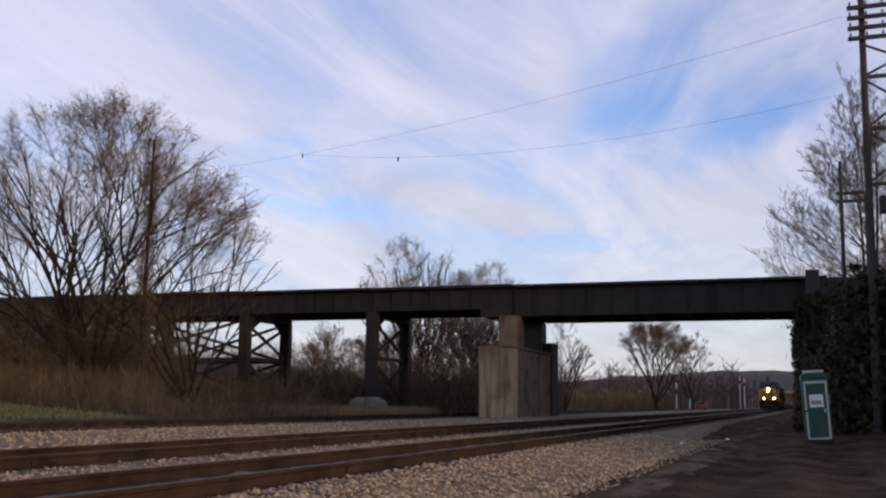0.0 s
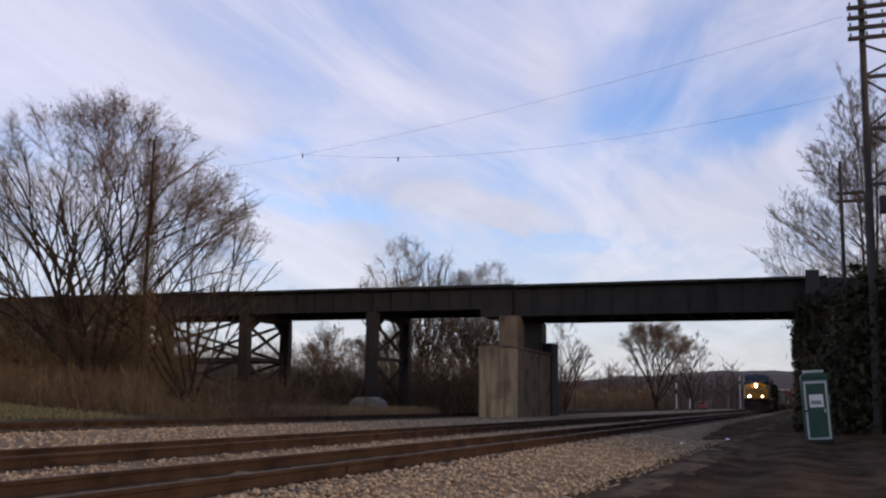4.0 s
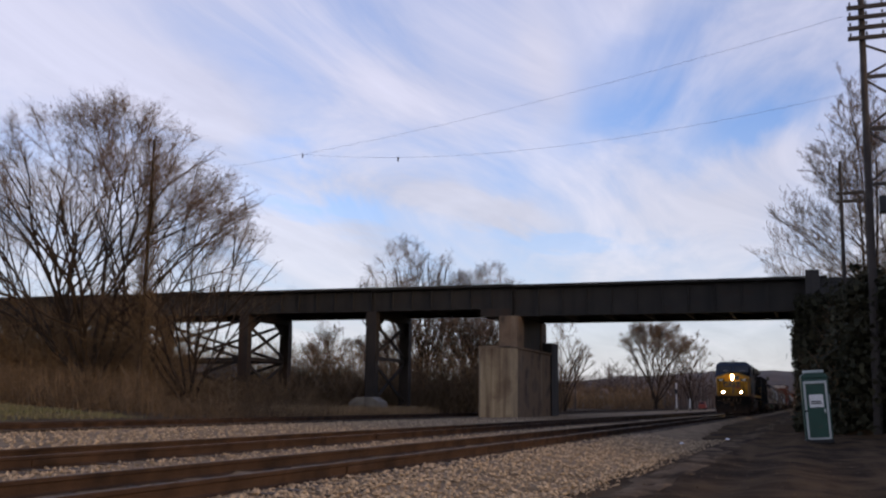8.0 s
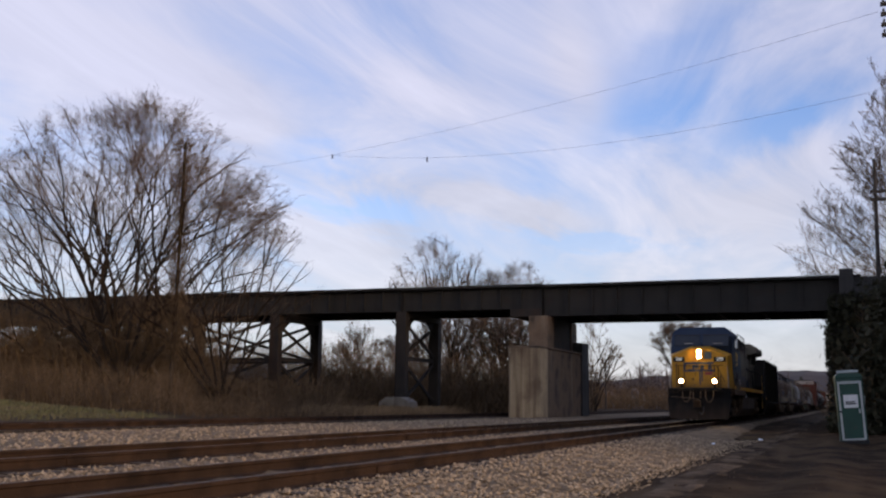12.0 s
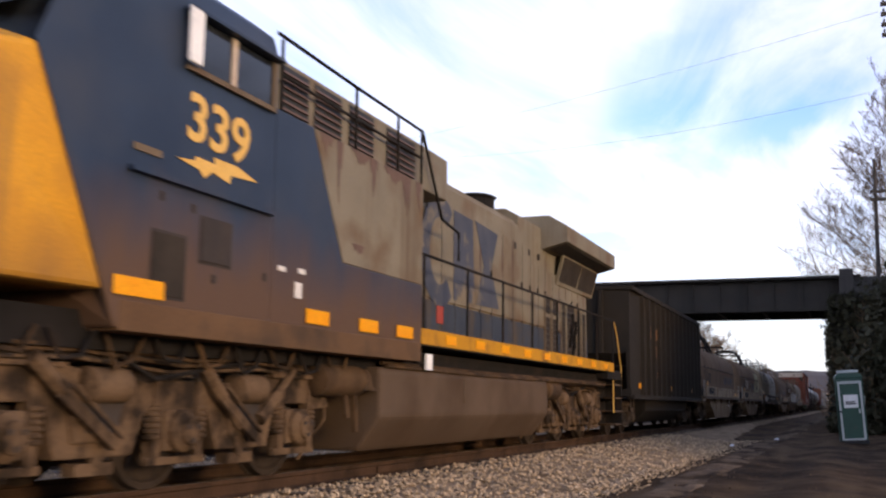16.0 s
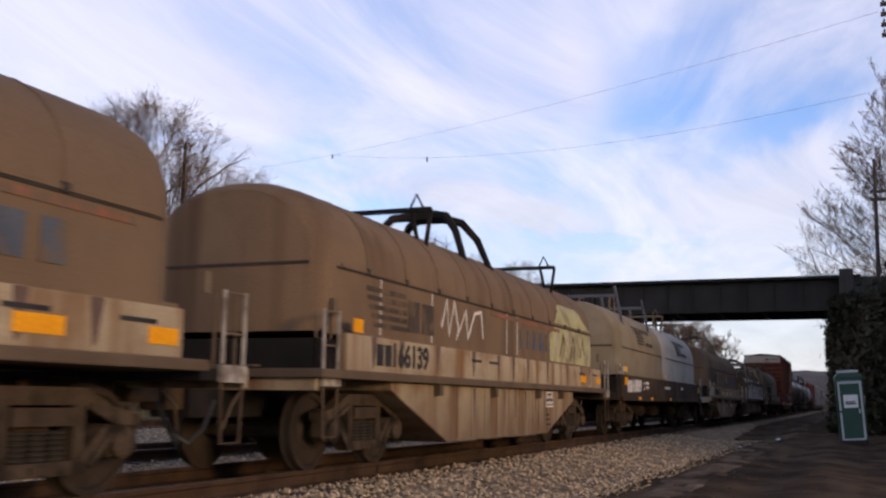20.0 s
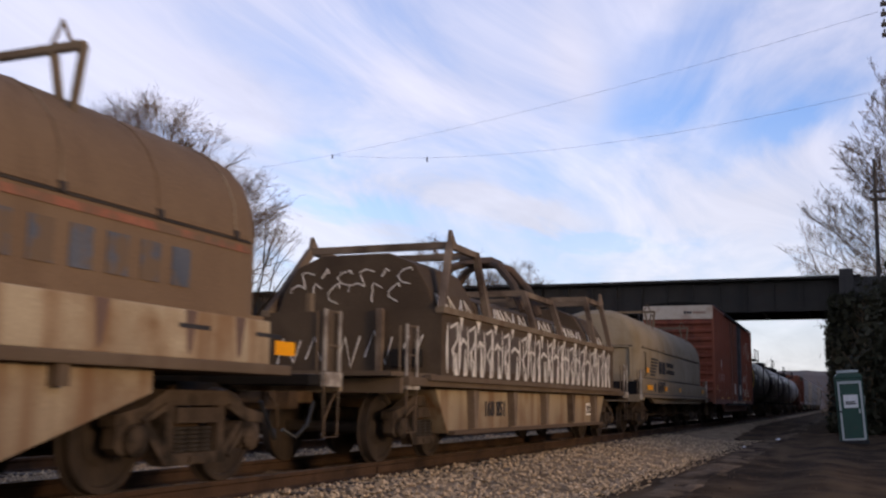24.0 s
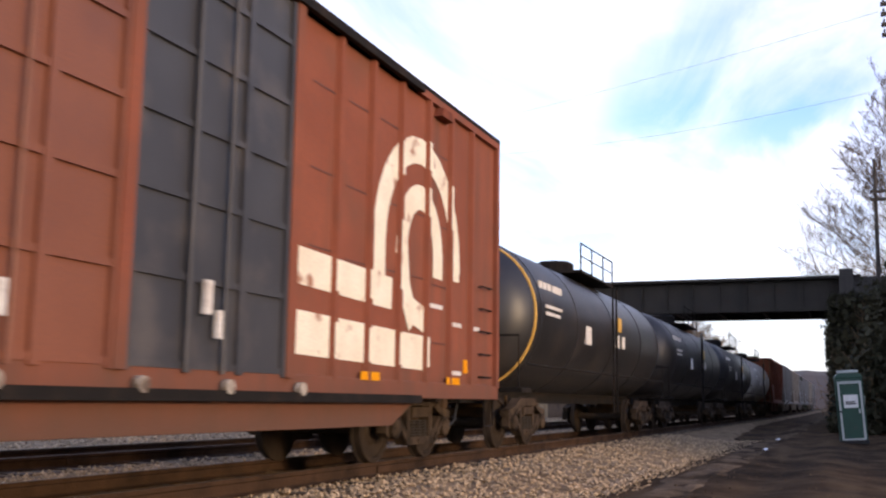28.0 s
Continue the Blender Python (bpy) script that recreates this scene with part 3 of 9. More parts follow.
xs = [-2500, -900, -400, -200, -120, -80, -60] + [-50 + i for i in range(24)] + [-26, -25, -24, -20, -12, -5.7, -5.4, -5.1, -4.8, -4.5, -4.2, -3.9] + [-3.6 + 0.24 * i for i in range(34)] + [5.5, 7, 9, 12, 18, 30, 60, 150, 400, 900, 2500]
ys = [-2500, -600, -200, -60, -20, -6] + [-2 + 0.5 * i for i in range(100)] + [48 + 3 * i for i in range(40)] + [180, 230, 320, 500, 900, 1600, 3500]
ground = thing("ground", "bare brown trackside dirt with worn wheel ruts", "ground", kind="structure",
               geo=Geo().grid([[(x, y, ground_z(x, y)) for x in xs] for y in ys]), material="dirt", smooth=True)

TRACKS = (-6.73, -11.15, -24.6)


def ballast_z(x, y):
    shape = [(-25.8, -0.62), (-24.9, -0.35), (-23.3, -0.30), (-22.0, -0.26), (-18.0, -0.20), (-15.0, -0.20), (-13.2, -0.19), (-9.3, -0.19), (-8.6, -0.17),
             (-5.6, -0.19), (-5.0, -0.20), (-4.2, -0.29), (-3.3, -0.36), (-2.7, -0.50)]
    z = shape[-1][1]
    for (x0, z0), (x1, z1) in zip(shape, shape[1:]):
        if x0 <= x <= x1:
            z = z0 + (z1 - z0) * (x - x0) / (x1 - x0)
    if x > shoulder(y):
        z -= min(0.3, (x - shoulder(y)) * 0.6)
    return z + 0.030 * noise.noise(Vector((x * 2.1, y * 2.1, 0))) + 0.02 * noise.noise(Vector((x * 7, y * 7, 2)))


bx = [-25.8 + 0.3 * i for i in range(78)]
by = [-40, -25, -15, -8, -4] + [0.25 * i for i in range(200)] + [50 + i for i in range(60)] + [110 + 6 * i for i in range(50)]
thing("ballast", "pale crushed stone ballast under the tracks", "ballast", kind="structure",
      geo=Geo().grid([[(x, y, ballast_z(x, y)) for x in bx] for y in by]), material="ballast", smooth=True)

rx_ = [-2.95 + 0.085 * i for i in range(15)]
thing("gravel_road", "grey gravel service road beside the track", "road", kind="structure",
      geo=Geo().grid([[(x + 0.16 * noise.noise(Vector((i, y * 0.3, 7))), y, max(ground_z(x, y), -0.42) + 0.012 + 0.035 * noise.noise(Vector((x * 2, y * 1.1, 0))) + 0.02 * noise.noise(Vector((x * 5, y * 5, 0))) - 0.09 * (abs(i - 7) / 7) ** 3) for i, x in enumerate(rx_)]
                      for y in [-20 + 0.6 * k for k in range(120)] + [55 + 3 * k for k in range(50)]]), material="gravel_road", smooth=True)


def stones(count, x0, x1, y0, y1, seed, size=(0.018, 0.042)):
    """Loose angular stones on the ballast."""
    rs = random.Random(seed)
    g = Geo()
    for _ in range(count):
        x = rs.uniform(x0, x1)
        y = y0 + (y1 - y0) * rs.random() ** 1.7
        z = max(ballast_z(x, y), ground_z(x, y) if x > -3.6 else -0.42)
        r = rs.uniform(*size)
        a = rs.uniform(0, 6.28)
        ca, sa = math.cos(a), math.sin(a)
        v = []
        for dx, dy, dz in ((1, 0, 0), (-1, 0, 0), (0, 1, 0), (0, -1, 0), (0.2, 0.1, 1), (0, 0, -1)):
            k = r * rs.uniform(0.7, 1.3)
            v.append((x + k * (dx * ca - dy * sa), y + k * (dx * sa + dy * ca), z + 0.3 * r + k * dz * 0.75))
        g.add(v, [(0, 2, 4), (2, 1, 4), (1, 3, 4), (3, 0, 4), (2, 0, 5), (1, 2, 5), (3, 1, 5), (0, 3, 5)])
    return g


near_stones = stones(9000, -5.85, -3.0, 6.5, 34, 3)
near_stones.add(*(lambda s: (s.v, s.f))(stones(4000, -10.2, -7.8, 7, 50, 4)))
near_stones.add(*(lambda s: (s.v, s.f))(stones(6000, -22.5, -12.3, 11, 60, 5, (0.03, 0.06))))
near_stones.add(*(lambda s: (s.v, s.f))(stones(1500, -3.35, -2.75, 7, 36, 7, (0.012, 0.03))))
pebbles = stones(900, -3.0, 0.8, 8, 40, 6, (0.008, 0.022))
thing("pebbles", "small brown stones scattered on the dirt", "stones", kind="stuff", geo=pebbles, material="pebble")
thing("ballast_stones", "loose angular pale ballast stones", "stones", kind="stuff", geo=near_stones, material="stone")

RAIL = [(-0.075, -0.185), (0.075, -0.185), (0.075, -0.172), (0.018, -0.155), (0.009, -0.14), (0.009, -0.055), (0.036, -0.042), (0.037, -0.008), (0.03, 0.0),
        (-0.03, 0.0), (-0.037, -0.008), (-0.036, -0.042), (-0.009, -0.055), (-0.009, -0.14), (-0.018, -0.155), (-0.075, -0.172)]
tie_mesh = Geo().box(-1.3, 1.3, -0.11, 0.11, -0.35, -0.175).mesh("tie", "tie", bevel=0.012)


def track(x, near, far, label, singles):
    t = thing("railway_track", label, "track", kind="structure")
    t.location = (x, 0, 0 if near < 0 else -0.04)
    for side in (-0.755, 0.755):
        r = part("rail", Geo().prism([(px + side, pz) for px, pz in RAIL], "y", near, far), "rail", t, "rusty brown steel rail")
        part("rail_head", Geo().box(side - 0.028, side + 0.028, near, far, -0.001, 0.003), "railhead", r, "polished running surface")
    ties = Geo()
    for i in range(int((far - near) / 0.52)):
        y = near + 0.26 + 0.52 * i
        if i in singles:
            ob = part("tie", tie_mesh, "tie", t)
            ob.location = (rnd(-0.05, 0.05), y, rnd(-0.01, 0.006))
            ob.rotation_euler = (0, 0, rnd(-0.02, 0.02))
        elif y < 160:
            ties.box(-1.3, 1.3, y - 0.11, y + 0.11, -0.35, -0.178)
    if ties.v:
        tagged(part("far_ties", ties, "tie", t), kind="stuff")
    # rail anchors and joint bars seen on the web
    for y in (near + 31.0, near + 43.0, near + 55.0):
        part("joint_bar", Geo().box(0.755 + 0.012, 0.755 + 0.034, y - 0.45, y + 0.45, -0.145, -0.055), "rail", t, bevel=0.008)
    return t


track(TRACKS[0], -30.0, 420.0, "main track with rusty rails and weathered wooden ties", range(58, 200))
track(TRACKS[1], -31.0, 420.0, "second main track with rusty rails", range(70, 150))
track(TRACKS[2], 5.0, 260.0, "weed-grown rusty siding track", ())


# ---- bridge ----
BY0, BY1 = 72.6, 79.5     # near and far girder
bridge = thing("railway_bridge", "dark riveted steel plate girder railway bridge on steel bents", "bridge")


def girder(x0, x1, z0, z1, y, step, top=0.0):
    g = part("girder", Geo().box(x0, x1, y - 0.02, y + 0.02, z0 + 0.04, z1 - 0.04), "girder", bridge)
    part("flange", Geo().box(x0, x1, y - 0.26, y + 0.26, z0, z0 + 0.06), "girder", g, bevel=0.01)
    part("flange", Geo().box(x0, x1, y - 0.26, y + 0.26, z1 - 0.07, z1), "girder", g, bevel=0.01)
    n = max(2, round((x1 - x0) / step))
    st = Geo().box(-0.035, 0.035, -0.16, 0.16, z0 + 0.06, z1 - 0.07).mesh("stiffener", "girder")
    for i in range(n + 1):
        s = part("stiffener", st, "girder", g)
        s.location = (x0 + 0.05 + (x1 - x0 - 0.1) * i / n, y, 0)
    return g


SPANS = [(-20.9, 1.2, 7.22, 9.42, 1.83), (-32.5, -20.9, 7.80, 9.48, 1.7), (-44.05, -32.5, 7.80, 9.52, 1.66), (-56.5, -44.05, 7.80, 9.56, 1.75), (-69.0, -56.5, 7.80, 9.6, 1.75), (-82.0, -69.0, 7.8, 9.62, 1.75)]
for x0, x1, z0, z1, step in SPANS:
    for y in (BY0, BY1):
        girder(x0 + 0.05, x1 - 0.05, z0, z1, y, step)
    k = max(2, int((x1 - x0) / 3))
    for i in range(k + 1):
        x = x0 + 0.4 + (x1 - x0 - 0.8) * i / k
        part("floor_beam", Geo().beam((x, BY0, z0 + 0.25), (x, BY1, z0 + 0.25), 0.18, 0.3), "girder", bridge)
        if i < k:
            xn = x + (x1 - x0 - 0.8) / k
            part("lateral_brace", Geo().beam((x, BY0, z0 + 0.2), (xn, BY1, z0 + 0.2), 0.1, 0.1), "girder", bridge)
    part("deck", Geo().box(x0, x1, BY0 - 0.35, BY1 + 0.35, z1 + 0.004, z1 + 0.10), "girder", bridge)
    part("deck_edge", Geo().box(x0, x1, BY0 - 0.50, BY0 - 0.35, z1 - 0.02, z1 + 0.16), "girder", bridge)


def bent(x, z1, w=0.85):
    """A steel tower leg pair with diagonal bracing."""
    b = part("bent", Geo().box(x - w / 2, x + w / 2, BY0 - 0.3, BY1 + 0.3, z1 - 0.45, z1 - 0.02), "steel_bent", bridge, "rust-streaked steel bent")
    for y in (BY0, BY1):
        c = Geo().box(x - w / 2, x - w / 2 + 0.06, y - 0.35, y + 0.35, -0.4, z1 - 0.45)
        c.box(x + w / 2 - 0.06, x + w / 2, y - 0.35, y + 0.35, -0.4, z1 - 0.45).box(x - w / 2 + 0.06, x + w / 2 - 0.06, y - 0.33, y - 0.27, -0.4, z1 - 0.45)
        part("column", c, "steel_bent", b)
    for za, zb in ((z1 - 0.7, 4.3), (4.0, 0.6)):
        for a, d in ((za, zb), (zb, za)):
            part("brace", Geo().beam((x, BY0, a), (x, BY1, d), 0.12, 0.26), "steel_bent", b)
    part("strut", Geo().beam((x, BY0, 4.15), (x, BY1, 4.15), 0.14, 0.3), "steel_bent", b)
    for y, sg in ((BY0, 1), (BY1, -1)):
        part("gusset", Geo().prism([(y + sg * 0.35, z1 - 0.45), (y + sg * 2.3, z1 - 0.45), (y + sg * 0.35, z1 - 1.7)], "x", x - 0.05, x + 0.05), "steel_bent", b)
    for y in (BY0, BY1):
        part("footing", Geo().prism([(x - 0.9, -0.5), (x + 0.9, -0.5), (x + 0.62, 0.35), (x - 0.62, 0.35)], "y", y - 0.8, y + 0.8), "concrete", b, bevel=0.04)


for x in (-32.5, -44.05, -56.5, -69.0):
    bent(x, 7.8)
for xa, xb in ((-56.5, -44.05), (-69.0, -56.5)):      # braced tower bays
    for y in (BY0, BY1):
        for za, zb in ((7.3, 4.2), (4.0, 0.5)):
            part("tower_brace", Geo().beam((xa + 0.4, y, za), (xb - 0.4, y, zb), 0.12, 0.24), "steel_bent", bridge)
            part("tower_brace", Geo().beam((xa + 0.4, y, zb), (xb - 0.4, y, za), 0.12, 0.24), "steel_bent", bridge)
        part("tower_strut", Geo().beam((xa + 0.4, y, 4.1), (xb - 0.4, y, 4.1), 0.14, 0.26), "steel_bent", bridge)

# river pier: a long concrete wall with a rounded nose, carrying a pair of tall columns
pier = thing("bridge_pier", "tall streaked concrete bridge pier with rounded end", "pier")
outline = [(-22.45, 68.9), (-22.15, 68.3), (-21.4, 68.0), (-20.5, 68.05), (-19.95, 68.4), (-19.7, 69.0), (-19.7, 81.0), (-20.6, 81.6), (-22.45, 81.0)]
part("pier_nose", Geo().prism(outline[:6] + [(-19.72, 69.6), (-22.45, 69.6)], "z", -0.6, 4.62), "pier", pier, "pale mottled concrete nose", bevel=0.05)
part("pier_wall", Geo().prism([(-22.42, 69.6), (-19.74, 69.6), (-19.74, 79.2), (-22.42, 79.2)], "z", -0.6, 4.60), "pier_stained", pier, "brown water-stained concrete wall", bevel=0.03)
part("pier_tail", Geo().prism([(-21.9, 79.2), (-19.6, 79.2), (-19.6, 81.4), (-20.6, 81.9), (-21.9, 81.4)], "z", -0.6, 5.6), "abutment", pier, "dark grey rear wall", bevel=0.04)
part("coping", Geo().prism([(x + (-0.06 if x < -21 else 0.06), min(y, 79.2)) for x, y in outline[:7]] + [(-22.51, 79.2)], "z", 4.62, 4.78), "pier_stained", pier, bevel=0.03)
for y in (BY0, BY1):
    part("pier_column", Geo().box(-21.8, -20.35, y - 0.9, y + 0.9, 4.78, 7.2), "pier_stained", pier, bevel=0.04)
part("pier_web", Geo().box(-21.6, -20.42, BY0 + 0.9, BY1 - 0.9, 4.78, 7.2), "steel_bent", pier)
part("bearing_block", Geo().box(-23.4, -20.92, BY0 - 0.4, BY1 + 0.4, 7.2, 7.79), "steel_bent", pier)

abut = thing("bridge_abutment", "dark stone bridge abutment with wing wall", "abutment")
part("abutment_wall", Geo().box(-0.92, 9.0, 73.0, 83.0, -0.6, 7.22), "abutment", abut, bevel=0.05)
part("backwall", Geo().box(0.0, 9.0, 72.2, 83.0, 7.22, 9.45), "abutment", abut, bevel=0.03)
part("parapet_post", Geo().box(-0.15, 0.75, 71.6, 72.5, 6.9, 9.95), "abutment", abut, bevel=0.04)
part("wing_wall", Geo().prism([(-0.92, -0.6), (12, -0.6), (12, 8.2), (0.6, 8.6), (-0.92, 7.0)], "y", 71.6, 72.9), "abutment", abut, bevel=0.04)
block = thing("concrete_block", "pale tapered concrete block among the weeds", "block",
              geo=Geo().prism([(-31.3, -0.4), (-28.4, -0.4), (-28.7, 0.75), (-29.3, 1.08), (-30.5, 1.05), (-31.0, 0.7)], "y", 65.4, 66.9), material="concrete", bevel=0.06)

# ---- trees and brush ----
def branch_path(p, d, length, k, wobble, lift, rs):
    pts = [p]
    for _ in range(k):
        d = (d + Vector((rs.gauss(0, wobble), rs.gauss(0, wobble), rs.gauss(0, wobble) + lift))).normalized()
        p = p + d * (length / k)
        pts.append(p)
    return pts, d


def bare_tree(name, base, height, dome, seed, stems, label, fork=0.06, levels=6, thick=1.0, side=5, spread=0.85, low=0.60, belly=0.52, twig_r=0.0):
    """A leafless tree: stems fan out, fork again and again up to a domed outline, and end in fine twigs."""
    rs = random.Random(seed)
    twig_r = twig_r or max(0.005, 0.00031 * height)
    t = thing(name, label, "tree", group="bare trees")
    t.location = base
    wood, crown = Geo(), Geo()
    zc = height * belly

    def outside(p):
        """How far out p lies: 1 is the outline of the crown, with bays and lobes."""
        bay = 1.0 + 0.16 * noise.noise(Vector((p.x * 0.28 + seed, p.y * 0.28, p.z * 0.28)))
        return bay * math.sqrt((p.x * p.x + p.y * p.y) / (dome * dome) + ((p.z - zc) / (height * ((1.0 - belly) if p.z > zc else low))) ** 2)

    def twig(p, d, length, r, more):
        pts = [p]
        for _ in range(2):
            d = (d + Vector((rs.gauss(0, 0.26), rs.gauss(0, 0.26), rs.gauss(0.02, 0.26)))).normalized()
            pts.append(pts[-1] + d * length * 0.5)
        crown.rod(pts, r, 3, False, r * 0.5)
        for _ in range(more):
            q = pts[rs.randrange(0, 2)].lerp(pts[2], rs.random())
            e = (d + Vector((rs.gauss(0, 0.8), rs.gauss(0, 0.8), rs.gauss(0.05, 0.7)))).normalized()
            crown.rod([q, q + e * length * rs.uniform(0.3, 0.6)], r * 0.7, 3, False, r * 0.4)

    def limb(p, d, length, r, lv):
        pts, edge, ended = [p], rs.uniform(0.92, 1.08), False
        for _ in range(4 if lv < 2 else 3):
            out = Vector((p.x, p.y, 0)) * (0.10 / dome)
            d = (d + out + Vector((rs.gauss(0, 0.105), rs.gauss(0, 0.105), rs.gauss(0, 0.08) + 0.05))).normalized()
            p = p + d * (length / (4 if lv < 2 else 3))
            pts.append(p)
            if outside(p) > edge:
                if lv <= 2 and p.z < height * 0.8:      # main limbs bend up and inwards at the outline
                    d = (d + Vector((-0.32 * p.x / dome, -0.32 * p.y / dome, 0.22))).normalized()
                    continue
                ended = True
                break
        (wood if lv < 4 else crown).rod(pts, r, (7, 6, 5, 4, 3, 3, 3, 3)[lv], False, r * 0.74)
        if lv >= 1:
            for _ in range(side if lv > 2 else 4):
                i = rs.randrange(0, len(pts) - 1)
                e = (d + Vector((rs.gauss(0, 0.9), rs.gauss(0, 0.9), rs.gauss(0.0, 0.8)))).normalized()
                twig(pts[i].lerp(pts[i + 1], rs.random()), e, height * rs.uniform(0.03, 0.06), twig_r, 2)
        if ended or lv >= levels:
            for _ in range(4):
                e = (d + Vector((rs.gauss(0, 0.6), rs.gauss(0, 0.6), rs.gauss(0.0, 0.6)))).normalized()
                twig(p, e, height * rs.uniform(0.025, 0.05), twig_r, 2)
            return
        u = Vector((rs.gauss(0, 1), rs.gauss(0, 1), rs.gauss(0, 0.6)))
        u = (u - d * u.dot(d)).normalized()
        turns = [rs.uniform(0.12, 0.36), -rs.uniform(0.3, 0.7)]
        if rs.random() < 0.22:
            turns.append(rs.uniform(-0.1, 0.1))
        for k, a in enumerate(turns):
            e = (d * math.cos(a) + u * math.sin(a)).normalized()
            limb(p, e, length * rs.uniform(0.74, 0.92) * (1.0 if k == 0 else 0.9), r * (0.74 if k == 0 else 0.62), lv + 1)

    fork_z = fork * height
    wood.rod([(0, 0, -0.6), (0, 0, fork_z * 0.5), (0, 0, fork_z)], 0.018 * height * thick, 9, True, 0.014 * height * thick)
    for i in range(stems):
        a = 2 * math.pi * (i * 0.382 + rs.uniform(-0.08, 0.08))
        lean = spread * math.sqrt((i + 0.3) / stems)
        d = Vector((math.cos(a) * lean, math.sin(a) * lean, 1.0)).normalized()
        limb(Vector((0, 0, fork_z * rs.uniform(0.3, 1.0))), d, height * rs.uniform(0.24, 0.28), 0.0075 * height * thick * rs.uniform(0.8, 1.15), 0)
    part("trunk", wood, "bark", t)
    part("crown", crown, "twig", t)
    return t


def leader_tree(base, height, reach, seed, label):
    """A leafless tree of a few upright leaders with rising branches, broadest low down."""
    rs = random.Random(seed)
    t = thing("tree", label, "tree", group="bare trees")
    t.location = base
    wood, crown = Geo(), Geo()

    def spray(p, d, length, r, lv):
        pts, e = branch_path(p, d, length, 4, 0.10, 0.05, rs)
        (wood if lv < 1 else crown).rod(pts, r, 5 if lv < 1 else 3, False, r * 0.35)
        if lv > 2:
            return
        for k in range((13, 8, 4)[lv]):
            u = rs.uniform(0.18, 0.98)
            i = min(3, int(u * 4))
            q = pts[i].lerp(pts[i + 1], u * 4 - i)
            side = Vector((rs.gauss(0, 1), rs.gauss(0, 1), rs.gauss(0.35, 0.6)))
            way = (e * 0.9 + side.normalized() * 0.8).normalized()
            spray(q, way, length * rs.uniform(0.28, 0.5) * (1.15 - 0.5 * u), max(0.0105, r * 0.45), lv + 1)

    for dx, dy, top, lean in ((0.0, 0.0, 1.0, 0.02), (-0.5, 0.6, 0.93, -0.07), (0.7, -0.3, 0.9, 0.08), (-0.2, -0.8, 0.8, -0.10)):
        foot = Vector((dx, dy, -0.6))
        trunk, _ = branch_path(foot, Vector((lean, 0.0, 1.0)).normalized(), height * top, 9, 0.03, 0.02, rs)
        wood.rod(trunk, 0.20, 7, False, 0.02)
        for k in range(22):
            u = 0.16 + 0.80 * (k + rs.random()) / 22
            i = min(8, int(u * 9))
            q = trunk[i].lerp(trunk[i + 1], u * 9 - i)
            a = rs.uniform(0, 6.28)
            rise = 0.05 + 1.25 * u
            way = Vector((math.cos(a), math.sin(a), rise)).normalized()
            spray(q, way, reach * (1.08 - 0.72 * u) * rs.uniform(0.75, 1.1), 0.05 * (1.15 - 0.7 * u), 0)
    part("trunk", wood, "bark", t)
    part("crown", crown, "twig", t)
    return t


bare_tree("tree", (-44.2, 54.0, -0.2), 20.2, 9.7, 11, 13, "large many-stemmed bare winter tree with fine twigs", levels=7, side=4, twig_r=0.0085)
bare_tree("tree", (-37.6, 55.5, -0.2), 14.0, 5.2, 12, 9, "broad bare winter tree beside the bridge", levels=6)
bare_tree("tree", (-52.5, 57.0, 0.2), 17.5, 7.5, 13, 8, "bare winter tree in the brush", levels=6, side=3)
leader_tree((5.4, 92.0, 2.5), 26.0, 11.5, 14, "tall bare winter tree above the embankment")
bare_tree("tree", (9.5, 88.0, 2.5), 20.0, 7.0, 15, 6, "bare winter tree above the embankment", fork=0.12, side=3)
bare_tree("tree", (-54.6, 132.0, -0.5), 24.6, 5.4, 16, 8, "bare winter tree standing beyond the bridge", fork=0.2, spread=0.4, twig_r=0.014)
bare_tree("tree", (-51.6, 134.0, -0.5), 23.6, 4.8, 17, 8, "bare winter tree standing beyond the bridge", fork=0.2, spread=0.4, twig_r=0.014)
bare_tree("tree", (-45.2, 142.0, -0.5), 21.0, 6.4, 18, 10, "low spreading bare tree beyond the bridge", fork=0.2, spread=0.6, twig_r=0.014)
bare_tree("tree", (-27.3, 190.0, -0.4), 16.2, 6.6, 19, 9, "round bare tree by the far track", levels=6, side=6, thick=1.3, fork=0.12, spread=0.7, belly=0.58, twig_r=0.017)
bare_tree("tree", (-21.6, 196.0, -0.4), 14.2, 4.4, 20, 6, "slim bare tree by the far track", levels=6, thick=1.1, fork=0.15, spread=0.5, twig_r=0.017)
for i, (x, y, h) in enumerate([(-75, 150, 14), (-69, 155, 13), (-64, 148, 12.5), (-80, 160, 13.5), (-58, 150, 12), (-43, 118, 11.5), (-38, 112, 12), (-34, 120, 12.5), (-47, 112, 11), (-30, 128, 12),
                               (-41, 106, 14), (-39, 118, 15), (-36.5, 108, 14), (-34.5, 104, 13), (-33, 112, 14.5), (-44, 110, 13), (-32, 106, 13), (-37, 124, 16)]):
    bare_tree("tree", (x, y, -0.4), h, 4.2 if i < 5 else 3.2, 30 + i, 6, "slim bare tree in the woods behind the bridge", levels=5, side=4, spread=0.5, low=0.62, thick=1.2, twig_r=0.014)


